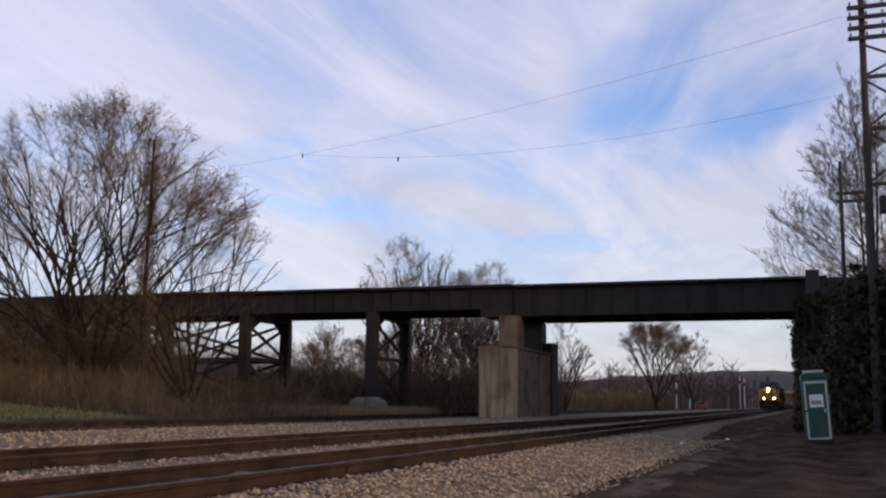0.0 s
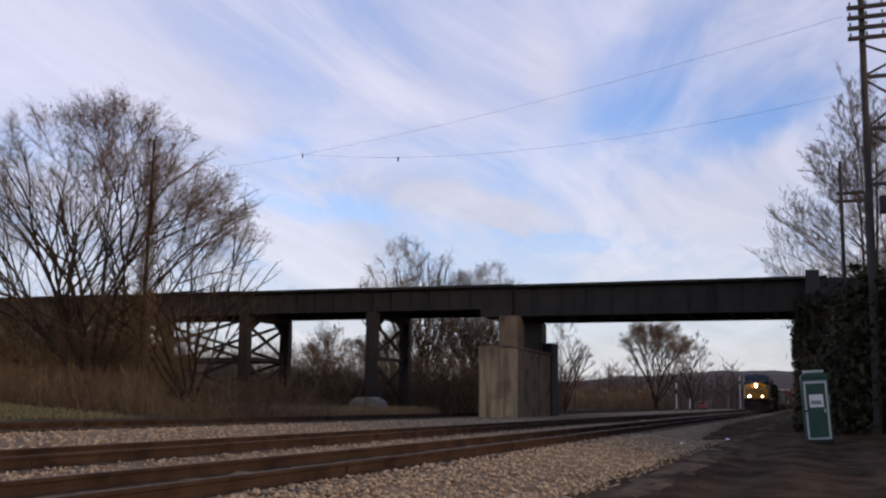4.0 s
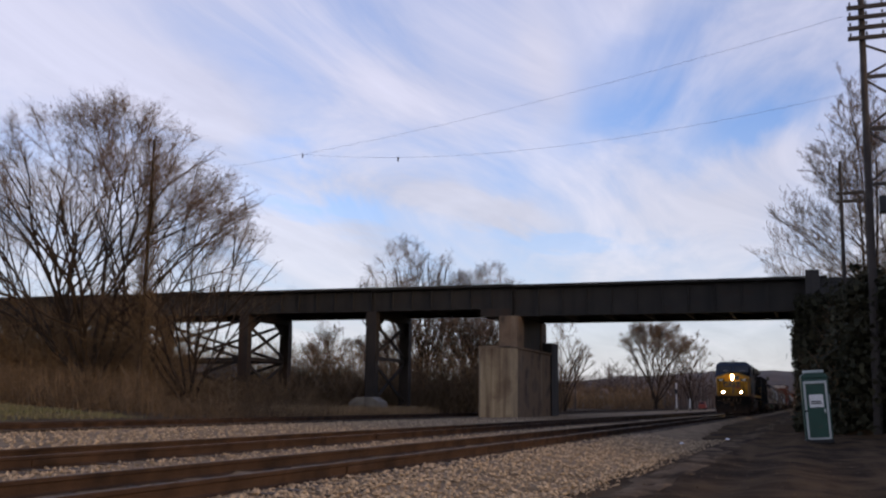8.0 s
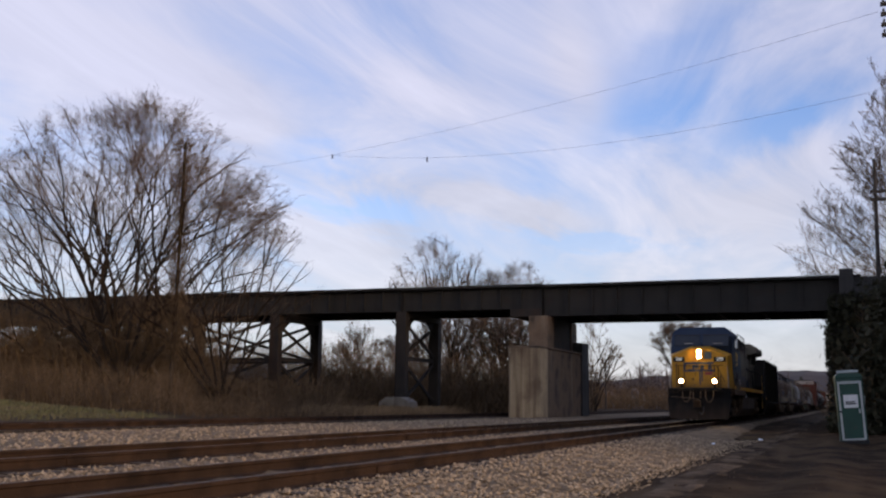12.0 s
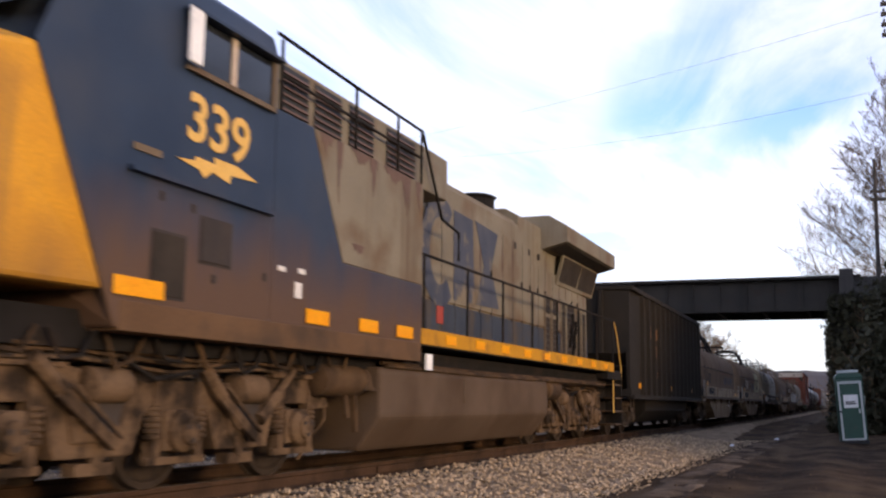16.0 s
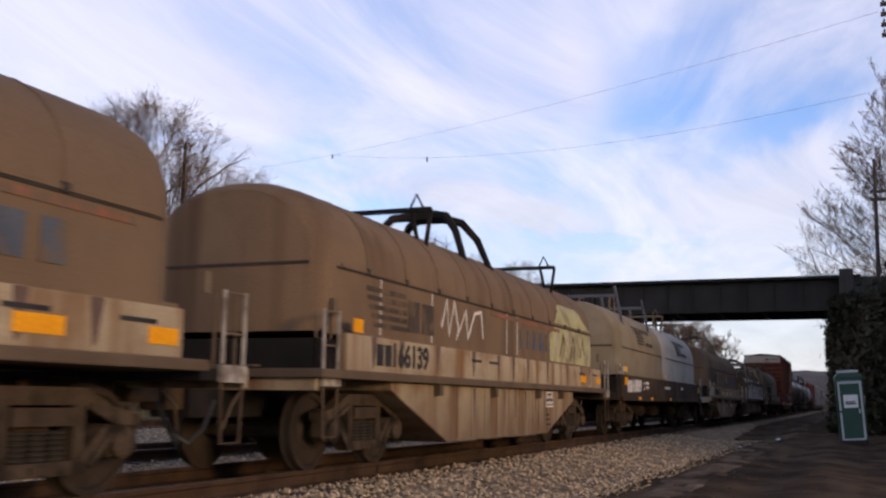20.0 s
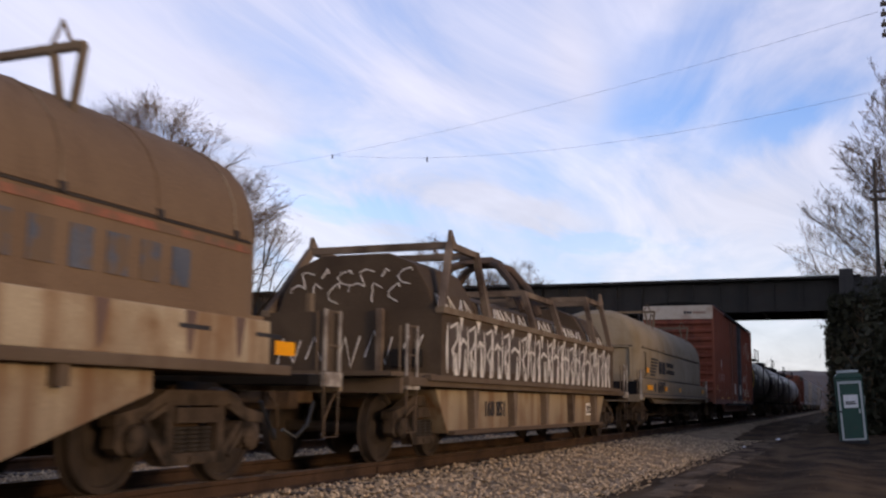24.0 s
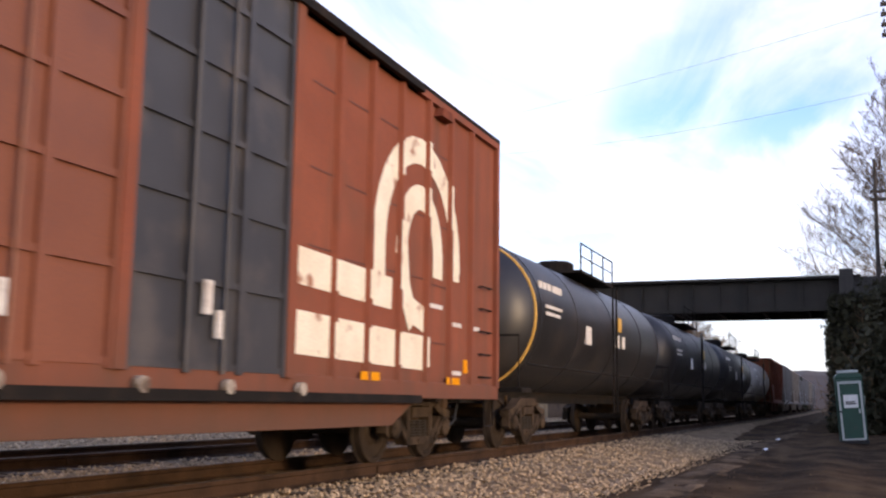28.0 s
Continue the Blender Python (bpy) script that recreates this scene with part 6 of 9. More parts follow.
    part("hood_band", Geo().box(-0.99, 0.99, 9.02, 20.4, 1.61, 2.33), "band_blue", hood, "faded blue lower band")
    y = 10.35
    rs = random.Random(5)
    while y < 20.0:
        w = 0.60 if y < 15 else 0.54
        part("hood_door", Geo().box(0.98, 1.006, y, y + w - 0.03, 2.36, 3.86 if y < 15.2 else 3.55), "loco_grey", hood, bevel=0.006)
        part("hood_door", Geo().box(0.99, 1.008, y, y + w - 0.03, 1.66, 2.30), "band_blue", hood, bevel=0.006)
        part("door_seam", Geo().box(0.98, 1.001, y + w - 0.032, y + w + 0.002, 1.62, 3.86 if y < 15.2 else 3.55), "seam_and_shade_dark", hood)
        if rs.random() < 0.6:      # rust run below a door latch or seam
            part("rust_run", Geo().prism([(y + w - 0.10, 3.7 - 0.9 * rs.random()), (y + w - 0.05, 3.84), (y + w - 0.01, 2.9 - 0.4 * rs.random())], "x", 1.005, 1.0075), "louver", hood)
        if rs.random() < 0.5:
            part("latch", Geo().box(1.006, 1.03, y + w - 0.12, y + w - 0.07, 3.0, 3.1), "dark_steel", hood)
        y += w
    # side emblem as plain blue shapes: an open ring and two blocks
    ring = [(10.86 + 0.77 * math.cos(a), 3.12 + 0.87 * math.sin(a)) for a in [radians(50 + 13 * i) for i in range(21)]]
    ring += [(10.86 + 0.43 * math.cos(a), 3.12 + 0.53 * math.sin(a)) for a in [radians(310 - 13 * i) for i in range(21)]]
    part("emblem_ring", Geo().prism(ring, "x", 1.008, 1.013), "worn_blue", hood, "large faded blue open ring")
    part("emblem_block", Geo().prism([(11.42, 3.86), (12.30, 3.84), (12.40, 2.44), (11.44, 2.42)], "x", 1.008, 1.014), "worn_blue", hood, "faded blue painted block")
    part("emblem_block", Geo().prism([(12.42, 3.86), (13.62, 3.80), (13.26, 3.14), (13.70, 2.46), (12.50, 2.44), (12.88, 3.14)], "x", 1.008, 1.014), "worn_blue", hood, "faded blue painted block")
    plate("red_notice", L, 1.008, 10.75, 11.02, 2.0, 2.26, "red_paint")
    part("hood_step", Geo().box(-0.9, 0.9, 10.2, 15.2, 4.22, 4.30), "loco_grey", hood, bevel=0.03)
    ex_ = part("exhaust_stack", Geo().lathe([(0, 0.40), (0.40, 0.38), (0.44, 0.44), (0.48, 0.36)], n=14).mesh("exhaust_stack", "dark_steel"), "dark_steel", hood)
    ex_.location, ex_.rotation_euler = (0.2, 14.6, 4.28), (0, radians(-90), 0)
    # radiator section with overhanging wings
    part("rear_hood_top", Geo().prism([(-0.98, 4.0), (0.98, 4.0), (0.98, 4.40), (0.70, 4.56), (-0.70, 4.56), (-0.98, 4.40)], "y", 14.95, 16.5), "loco_grey", hood, bevel=0.02)
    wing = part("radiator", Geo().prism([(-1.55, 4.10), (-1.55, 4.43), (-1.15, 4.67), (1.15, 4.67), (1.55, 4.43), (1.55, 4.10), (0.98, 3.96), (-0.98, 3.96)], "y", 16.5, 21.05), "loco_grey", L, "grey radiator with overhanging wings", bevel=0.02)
    for sx in (1, -1):
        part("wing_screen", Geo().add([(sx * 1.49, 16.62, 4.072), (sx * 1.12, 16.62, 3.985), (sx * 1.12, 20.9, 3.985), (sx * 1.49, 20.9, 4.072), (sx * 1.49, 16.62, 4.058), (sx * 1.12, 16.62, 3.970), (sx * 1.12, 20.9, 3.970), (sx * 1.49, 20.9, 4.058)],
                                      [(0, 1, 2, 3), (7, 6, 5, 4), (0, 4, 5, 1), (1, 5, 6, 2), (2, 6, 7, 3), (3, 7, 4, 0)]), "seam_and_shade_dark", wing)
    def slanted(y0, y1, lo, hi):
        """A panel that leans out from the hood side up to the wing."""
        v = [(xx, yy, zz) for off in (0.0, -0.05) for xx, yy, zz in ((lo[0] + off, y0, lo[1]), (lo[0] + off, y1, lo[1]), (hi[0] + off, y1, hi[1]), (hi[0] + off, y0, hi[1]))]
        return Geo().add(v, [(0, 1, 2, 3), (7, 6, 5, 4), (0, 4, 5, 1), (1, 5, 6, 2), (2, 6, 7, 3), (3, 7, 4, 0)])
    part("screen_frame", slanted(17.5, 20.7, (1.03, 3.34), (1.20, 3.97)), "loco_grey", wing, "grey slanted screen frame")
    for y0, y1 in ((17.6, 19.08), (19.2, 20.6)):
        part("radiator_screen", slanted(y0, y1, (1.055, 3.42), (1.21, 3.93)), "screen_dark", wing, "brown intake screen")
    for y0, y1, z0, z1 in ((16.68, 17.06, 2.66, 3.02), (16.68, 17.06, 1.80, 2.58), (17.22, 17.58, 2.66, 3.02), (17.22, 17.58, 1.80, 2.58), (17.95, 18.28, 1.80, 3.02), (18.40, 19.10, 1.80, 2.98), (19.28, 19.62, 1.80, 2.90), (19.78, 20.10, 1.80, 2.90)):
        gr = part("filter_grille", Geo().box(1.0, 1.012, y0, y1, z0, z1), "screen_dark", wing, "dark brown hood grille")
        part("grille_frame", Geo().box(1.0, 1.03, y0 - 0.04, y0, z0 - 0.04, z1 + 0.04).box(1.0, 1.03, y1, y1 + 0.04, z0 - 0.04, z1 + 0.04).box(1.0, 1.03, y0, y1, z1, z1 + 0.04), "loco_grey", gr)
        for k in range(int((z1 - z0) / 0.12)):
            part("grille_slat", Geo().box(1.012, 1.02, y0 + 0.02, y1 - 0.02, z0 + 0.06 + 0.12 * k, z0 + 0.09 + 0.12 * k), "seam_and_shade_dark", gr)
    for y, z in ((18.62, 2.3), (18.85, 2.1), (18.72, 2.6), (18.95, 2.45)):
        part("cooling_pipe", Geo().rod([(1.03, y, z - 0.25), (1.07, y + 0.05, z), (1.05, y + 0.12, z + 0.2)], 0.035, 6), "dark_steel", wing)
    for y in (14.6, 15.5, 16.2):
        part("lifting_lug", Geo().box(0.98, 1.02, y, y + 0.10, 3.70, 3.82), "seam_and_shade_dark", hood, bevel=0.01)
    # side handrail
    part("handrail", Geo().rod([(1.47, 8.95, 2.80), (1.47, 21.2, 2.83)], 0.022, 6), "dark_steel", L)
    for i in range(8):
        y = 9.15 + 1.7 * i
        part("stanchion", Geo().rod([(1.47, y, 1.6), (1.47, y, 2.81)], 0.02, 6), "dark_steel", L)
    for x in (1.44, -1.44):
        part("step_rail", Geo().rod([(x, 21.2, 0.6), (x, 21.2, 2.4), (x, 21.16, 2.82)], 0.014, 6), "grab_yellow", L, "yellow step handrail")
        part("step_rail", Geo().rod([(x, 22.12, 0.55), (x, 22.14, 1.7), (x * 0.99, 21.75, 2.5), (x * 0.98, 21.45, 2.86)], 0.014, 6), "grab_yellow", L, "yellow step handrail")
    part("rear_platform", Geo().box(-1.48, 1.48, 20.4, 22.0, 1.40, 1.62), "dark_steel", L, bevel=0.02)
    part("rear_pilot", Geo().box(-1.0, 1.0, 21.85, 22.0, 0.45, 1.4), "dark_steel", L, bevel=0.02)
    coupler(L, 22.3, -1)
    # fuel tank, reservoirs, pipes, bell
    part("fuel_tank", Geo().prism([(-1.36, 1.24), (1.36, 1.24), (1.40, 1.16), (1.40, 0.62), (1.10, 0.20), (-1.10, 0.20), (-1.40, 0.62), (-1.40, 1.16)], "y", 8.0, 15.5), "tank_paint", L, "dirt-brown fuel tank", bevel=0.05)
    part("sight_glass", Geo().box(1.39, 1.42, 10.9, 10.94, 0.8, 1.15), "frame_grey", L)
    part("air_reservoir", Geo().lathe([(6.7, 0.1), (6.75, 0.19), (7.75, 0.19), (7.8, 0.1)], axis_x=False, n=14, centre=(1.15, 0, 1.05)), "under", L, smooth=True)
    part("air_reservoir", Geo().lathe([(15.7, 0.1), (15.75, 0.2), (16.6, 0.2), (16.65, 0.1)], axis_x=False, n=14, centre=(1.2, 0, 1.08)), "under", L, smooth=True)
    b = part("bell", Geo().lathe([(0, 0.03), (0.05, 0.08), (0.20, 0.11), (0.26, 0.17)], n=14).mesh("bell", "under", smooth=True), "under", L)
    b.location, b.rotation_euler = (1.25, 7.84, 1.20), (0, radians(90), 0)
    for z, x in ((1.30, 1.3), (1.22, 1.2), (1.26, 1.38)):
        part("pipe", Geo().rod([(x, 8.2, z), (x, 12, z - 0.02), (x, 20.5, z)], 0.03, 6), "under", L)
    for yy, zz in ((7.35, 0.62), (7.6, 0.45)):
        part("tank_bracket", Geo().beam((1.2, yy, 1.2), (1.22, yy + 0.1, zz), 0.05, 0.08), "under", L)
    for k in range(9):       # piping and cable loops between the trucks and the frame
        yy = 1.9 + 0.62 * k
        part("cable_loop", Geo().rod([(1.26, yy, 1.34), (1.28, yy + 0.12, 1.16 - 0.05 * (k % 3)), (1.28, yy + 0.34, 1.14), (1.26, yy + 0.5, 1.34)], 0.022, 5), "dark_steel" if k % 2 else "under", L)
    # dark beam put above the trucks to stand in for shadow
    part("sill_shadow_beam", Geo().box(-1.1, 1.1, 1.6, 8.0, 1.12, 1.36), "seam_and_shade_dark", L)
    part("white_tag", Geo().box(1.44, 1.47, 9.3, 9.5, 1.24, 1.46), "sign_white", L)
    for yc in (4.35, 18.38):
        loco_truck(L, yc)
    return L


def loco_truck(L, yc):
    """A six-wheel locomotive truck: cast frame, journal boxes, springs, dampers and brake gear."""
    t = part("loco_truck", Geo().box(-0.9, 0.9, -0.4, 0.4, 0.5, 0.95).box(-0.9, 0.9, -2.6, -2.4, 0.6, 0.9).box(-0.9, 0.9, 2.4, 2.6, 0.6, 0.9), "under", L, "mud-brown six-wheel truck")
    t.location = (0, yc, 0)
    axles = (-2.08, 0.0, 2.08)
    for a in axles:
        w = part("wheelset", W42, "wheel", t)
        w.location = (0, a, 0.533)
        WHEELS.append((w, (0, a, 0.533), 0.533))
    for sx in (1, -1):
        g = Geo()
        x = sx * 1.02
        g.prism([(-2.85, 0.74), (-2.70, 1.06), (-1.50, 1.08), (-0.80, 0.98), (0.80, 0.98), (1.50, 1.08), (2.70, 1.06), (2.85, 0.74), (2.52, 0.72), (2.42, 0.78), (1.74, 0.78), (1.62, 0.66), (1.52, 0.34), (0.62, 0.34), (0.46, 0.70), (-0.46, 0.70), (-0.62, 0.34), (-1.52, 0.34), (-1.62, 0.66), (-1.74, 0.78), (-2.42, 0.78), (-2.52, 0.72)], "x", x - 0.09, x + 0.09)
        for a in (-1.07, 1.07):
            g.prism([(a - 0.40, 0.92), (a + 0.40, 0.92), (a + 0.28, 0.46), (a - 0.28, 0.46)], "x", x + sx * 0.09 - 0.03, x + sx * 0.09 + 0.04)
        part("frame_casting", g, "truck_dust", t, "dusty cast truck frame", bevel=0.02)
        # dark sheet behind the casting, standing in for the shade there
        part("inner_shade", Geo().box(sx * 0.86 - 0.01, sx * 0.86 + 0.01, -2.5, 2.5, 0.62, 1.02), "seam_and_shade_dark", t)
        for a in axles:
            j = part("journal_box", Geo().box(sx * 1.0 - 0.12, sx * 1.0 + 0.14, a - 0.23, a + 0.23, 0.36, 0.72).lathe([(sx * 1.02, 0.20), (sx * 1.20, 0.19), (sx * 1.25, 0.12)], n=14, centre=(0, a, 0.533)), "truck_dust", t, bevel=0.015)
            for dy in (-0.34, 0.34):
                s = Geo().lathe([(i * 0.05 + o, q) for i in range(6) for o, q in ((0.0, 0.066), (0.012, 0.085), (0.035, 0.085), (0.047, 0.066))], n=10)
                sp = part("coil_spring", s.mesh("coil_spring", "truck_dust"), "truck_dust", t)
                sp.location, sp.rotation_euler = (sx * 1.08, a + dy, 0.46), (0, radians(-90), 0)
        for y0, z0, y1, z1 in ((-1.9, 1.12, -1.2, 0.62), (0.25, 1.12, 0.9, 0.55), (1.25, 0.62, 1.9, 1.12)):
            part("damper", Geo().rod([(sx * 1.18, y0, z0), (sx * 1.18, (y0 + y1) / 2, (z0 + z1) / 2)], 0.075, 8).rod([(sx * 1.18, (y0 + y1) / 2, (z0 + z1) / 2), (sx * 1.18, y1, z1)], 0.045, 8), "truck_dust", t)
        for a in (-1.05, 1.05):
            part("brake_cylinder", Geo().lathe([(a - 0.25, 0.08), (a - 0.22, 0.15), (a + 0.22, 0.15), (a + 0.26, 0.08)], axis_x=False, n=12, centre=(sx * 1.14, 0, 0.92)), "truck_dust", t, smooth=True)
            part("brake_hanger", Geo().beam((sx * 1.12, a - 0.36 * (a > 0) + 0.36 * (a < 0), 0.80), (sx * 1.08, a, 0.28), 0.06, 0.10).box(sx * 1.02 - 0.06, sx * 1.02 + 0.08, a - 0.22, a + 0.22, 0.20, 0.30), "truck_dust", t)
        for a in axles:
            cap = part("axle_cap", Geo().lathe([(sx * 1.25, 0.13), (sx * 1.28, 0.12), (sx * 1.29, 0.04)], n=12, centre=(0, a, 0.533)), "truck_dust", t, smooth=True)
            for q in range(3):
                ba = 2 * math.pi * q / 3 + 0.5
                part("cap_bolt", Geo().box(sx * 1.285 - 0.015, sx * 1.285 + 0.015, a + 0.08 * math.cos(ba) - 0.02, a + 0.08 * math.cos(ba) + 0.02, 0.533 + 0.08 * math.sin(ba) - 0.02, 0.533 + 0.08 * math.sin(ba) + 0.02), "seam_and_shade_dark", cap)
            for dy in (-0.60, 0.60):
                part("brake_shoe", Geo().prism([(a + dy - 0.05, 0.30), (a + dy + 0.05, 0.30), (a + dy + 0.06, 0.74), (a + dy - 0.06, 0.74)], "x", sx * 0.80 - 0.05, sx * 0.80 + 0.05), "seam_and_shade_dark", t)
                part("pedestal_leg", Geo().prism([(a + dy * 0.52 - 0.06, 0.98), (a + dy * 0.52 + 0.06, 0.98), (a + dy * 0.52 + 0.05, 0.30), (a + dy * 0.52 - 0.05, 0.30)], "x", sx * 1.07 - 0.06, sx * 1.07 + 0.06), "truck_dust", t)
            part("tie_bar", Geo().box(sx * 1.08 - 0.03, sx * 1.08 + 0.04, a - 0.42, a + 0.42, 0.24, 0.31), "truck_dust", t, bevel=0.01)
        for a in (-1.05, 1.05):
            # flat dark plate painting the shade of a recess in the casting
            part("frame_pocket", Geo().prism([(a - 0.26, 0.86), (a + 0.26, 0.86), (a + 0.18, 0.54), (a - 0.18, 0.54)], "x", sx * 1.148 - 0.004, sx * 1.148 + 0.004), "seam_and_shade_dark", t)
            part("slack_adjuster", Geo().beam((sx * 1.20, a - 0.55, 0.86), (sx * 1.20, a + 0.10, 0.44), 0.06, 0.09).beam((sx * 1.20, a - 0.42, 0.94), (sx * 1.20, a + 0.22, 0.50), 0.02, 0.03), "truck_dust", t)
        for k, z in enumerate((1.10, 1.16, 1.21)):
            part("truck_pipe", Geo().rod([(sx * (1.12 + 0.04 * k), -2.7 + 0.3 * k, z), (sx * 1.15, -1.4, z + 0.03), (sx * 1.13, -0.2 + 0.2 * k, z - 0.05), (sx * 1.16, 1.2, z + 0.02), (sx * 1.12, 2.6 - 0.2 * k, z - 0.02)], 0.020, 5), "under" if k else "truck_dust", t)
        part("top_flange", Geo().box(sx * 1.05 - 0.10, sx * 1.05 + 0.12, -2.66, -1.5, 1.05, 1.09).box(sx * 1.05 - 0.10, sx * 1.05 + 0.12, 1.5, 2.66, 1.05, 1.09), "truck_dust", t)
        part("sand_pipe", Geo().rod([(sx * 1.1, -2.7, 1.1), (sx * 1.05, -2.85, 0.6), (sx * 0.8, -2.7, 0.14)], 0.025, 5), "truck_dust", t)
        part("sand_pipe", Geo().rod([(sx * 1.1, 2.7, 1.1), (sx * 1.05, 2.85, 0.6), (sx * 0.8, 2.7, 0.14)], 0.025, 5), "truck_dust", t)
        part("cable", Geo().rod([(sx * 1.2, -0.9, 1.15), (sx * 1.22, -0.5, 0.98), (sx * 1.2, 0.2, 1.08), (sx * 1.2, 0.9, 1.18)], 0.022, 5), "dark_steel", t)


# -- coal gondola --
def coal_car(s):
    c = rolling("coal_gondola", s, "black high-sided coal gondola with orange lettering", "freight car")
    y0, y1 = 23.2 - s, 36.65 - s
    zt = 3.94
    part("side_sheet", Geo().box(1.40, 1.46, y0, y1, 1.02, zt - 0.1), "coal_car", c)
    part("side_sheet", Geo().box(-1.46, -1.40, y0, y1, 1.02, zt - 0.1), "coal_car", c)
    for ya, sg in ((y0, 1), (y1, -1)):
        part("end_sheet", Geo().prism([(ya, zt - 0.05), (ya + sg * 0.06, zt - 0.05), (ya + sg * 0.10, 2.2), (ya + sg * 1.5, 1.1), (ya + sg * 1.42, 1.06), (ya, 2.15)], "x", -1.40, 1.40), "coal_car", c)
        for x in (-0.7, 0.7):
            part("end_post", Geo().box(x - 0.05, x + 0.05, min(ya, ya - sg * 0.09), max(ya, ya - sg * 0.09), 2.15, zt - 0.1), "coal_car", c)
        part("end_sill", Geo().box(-1.5, 1.5, ya - 0.07, ya + 0.07, 1.02, 1.20), "coal_car", c)
        for x in (-1.42, 1.42):
            part("corner_post", Geo().box(x - 0.05, x + 0.05, ya - 0.05, ya + 0.05, 1.1, 2.3), "coal_car", c)
        for x in (-1.42, -0.5, 0.5, 1.42):
            part("end_grab", Geo().rod([(x, ya - sg * 0.06, 1.2), (x, ya - sg * 0.14, 1.9)], 0.016, 5), "coal_car", c)
        part("handrail", Geo().rod([(-1.4, ya - sg * 0.1, 1.8), (1.4, ya - sg * 0.1, 1.8)], 0.016, 5), "coal_car", c)
        coupler(c, ya - sg * 0.55, sg)
        for i, x in enumerate((1.44, -1.44)):
            part("sill_step", Geo().rod([(x, ya + sg * 0.1, 1.0), (x, ya + sg * 0.1, 0.55), (x, ya + sg * 0.5, 0.55), (x, ya + sg * 0.5, 1.0)], 0.018, 5), "frame_grey", c)
    for x0, x1 in ((1.36, 1.56), (-1.56, -1.36)):
        part("top_chord", Geo().box(x0, x1, y0 - 0.05, y1 + 0.05, zt - 0.12, zt), "coal_car", c, bevel=0.02)
        part("side_sill", Geo().box(x0, x1, y0, y1, 0.94, 1.06), "coal_car", c, bevel=0.015)
    for ya in (y0 - 0.05, y1 - 0.07):
        part("top_chord", Geo().box(-1.36, 1.36, ya, ya + 0.12, zt - 0.10, zt), "coal_car", c, bevel=0.02)
    post = Geo().prism([(-0.06, 0), (0.06, 0), (0.04, 0.11), (-0.04, 0.11)], "z", 1.06, zt - 0.12).mesh("side_post", "coal_car")
    for i in range(14):
        y = 24.74 - s + 0.885 * i
        if y > y1 - 0.2:
            break
        for sx in (1, -1):
            p = part("side_post", post, "coal_car", c)
            p.location, p.rotation_euler = (sx * 1.46, y, 0), (0, 0, -sx * math.pi / 2)
    tub = Geo().add([(x, y - s, z) for z, w, ya, yb in ((0.98, 1.38, 25.75, 33.9), (0.62, 1.34, 25.85, 33.55), (0.28, 0.90, 26.0, 33.1)) for x, y in ((-w, ya), (w, ya), (w, yb), (-w, yb))],
                    [(3, 2, 1, 0), (8, 9, 10, 11)] + [(4 * k + i, 4 * k + (i + 1) % 4, 4 * k + 4 + (i + 1) % 4, 4 * k + 4 + i) for k in range(2) for i in range(4)])
    part("tub", tub, "coal_car", c, bevel=0.03)
    for y, txt in ((25.95, "30"), (27.02, "31"), (27.70, "41")):
        lettering("numeral", txt, 0.52, "coal_letter", c, flat_on_side(1.467, y - s, 2.34), bold=0.008)
    for y in (25.75, 26.08, 26.85, 27.18):     # reporting mark as plain bars
        plate("faded_bar", c, 1.462, y - s, y + 0.20 - s, 2.72, 3.04, "coal_letter", "faded orange painted bar")
    for y in (31.95, 32.95, 33.72):             # owner's name as plain blocks
        plate("painted_block", c, 1.462, y - s, y + 0.44 - s, 2.95, 3.45, "coal_letter", "orange painted block")
        plate("painted_bar", c, 1.462, y - s, y + 0.44 - s, 2.74, 2.84, "coal_letter")
    for y, w in ((24.45, 0.28), (27.45, 0.42), (29.35, 0.42), (31.9, 0.42), (34.4, 0.3)):
        plate("reflector", c, 1.462, y - s - 0.1, y + w * 1.45 - s, 1.24, 1.39, "reflector", "orange reflector")
    plate("data_panel", c, 1.462, 32.75 - s, 33.05 - s, 1.22, 1.52, "white_mark")
    for z in (1.6, 1.7):
        plate("printed_bar", c, 1.462, 26.6 - s, 27.0 - s, z, z + 0.05, "coal_letter")
        plate("printed_bar", c, 1.462, 27.3 - s, 27.7 - s, z, z + 0.05, "coal_letter")
    for y in (24.3, 35.1):
        freight_truck(c, y - s)
    return c


# -- coil cars --
def arch(half, z_side, z_top, steps=12):
    """Cross-section of a rounded hood above its straight sides."""
    pts = []
    for i in range(steps + 1):
        a = math.pi * i / steps
        pts.append((half * math.copysign(abs(math.cos(a)) ** 0.85, math.cos(a)), z_side + (z_top - z_side) * math.sin(a) ** 0.9))
    return pts


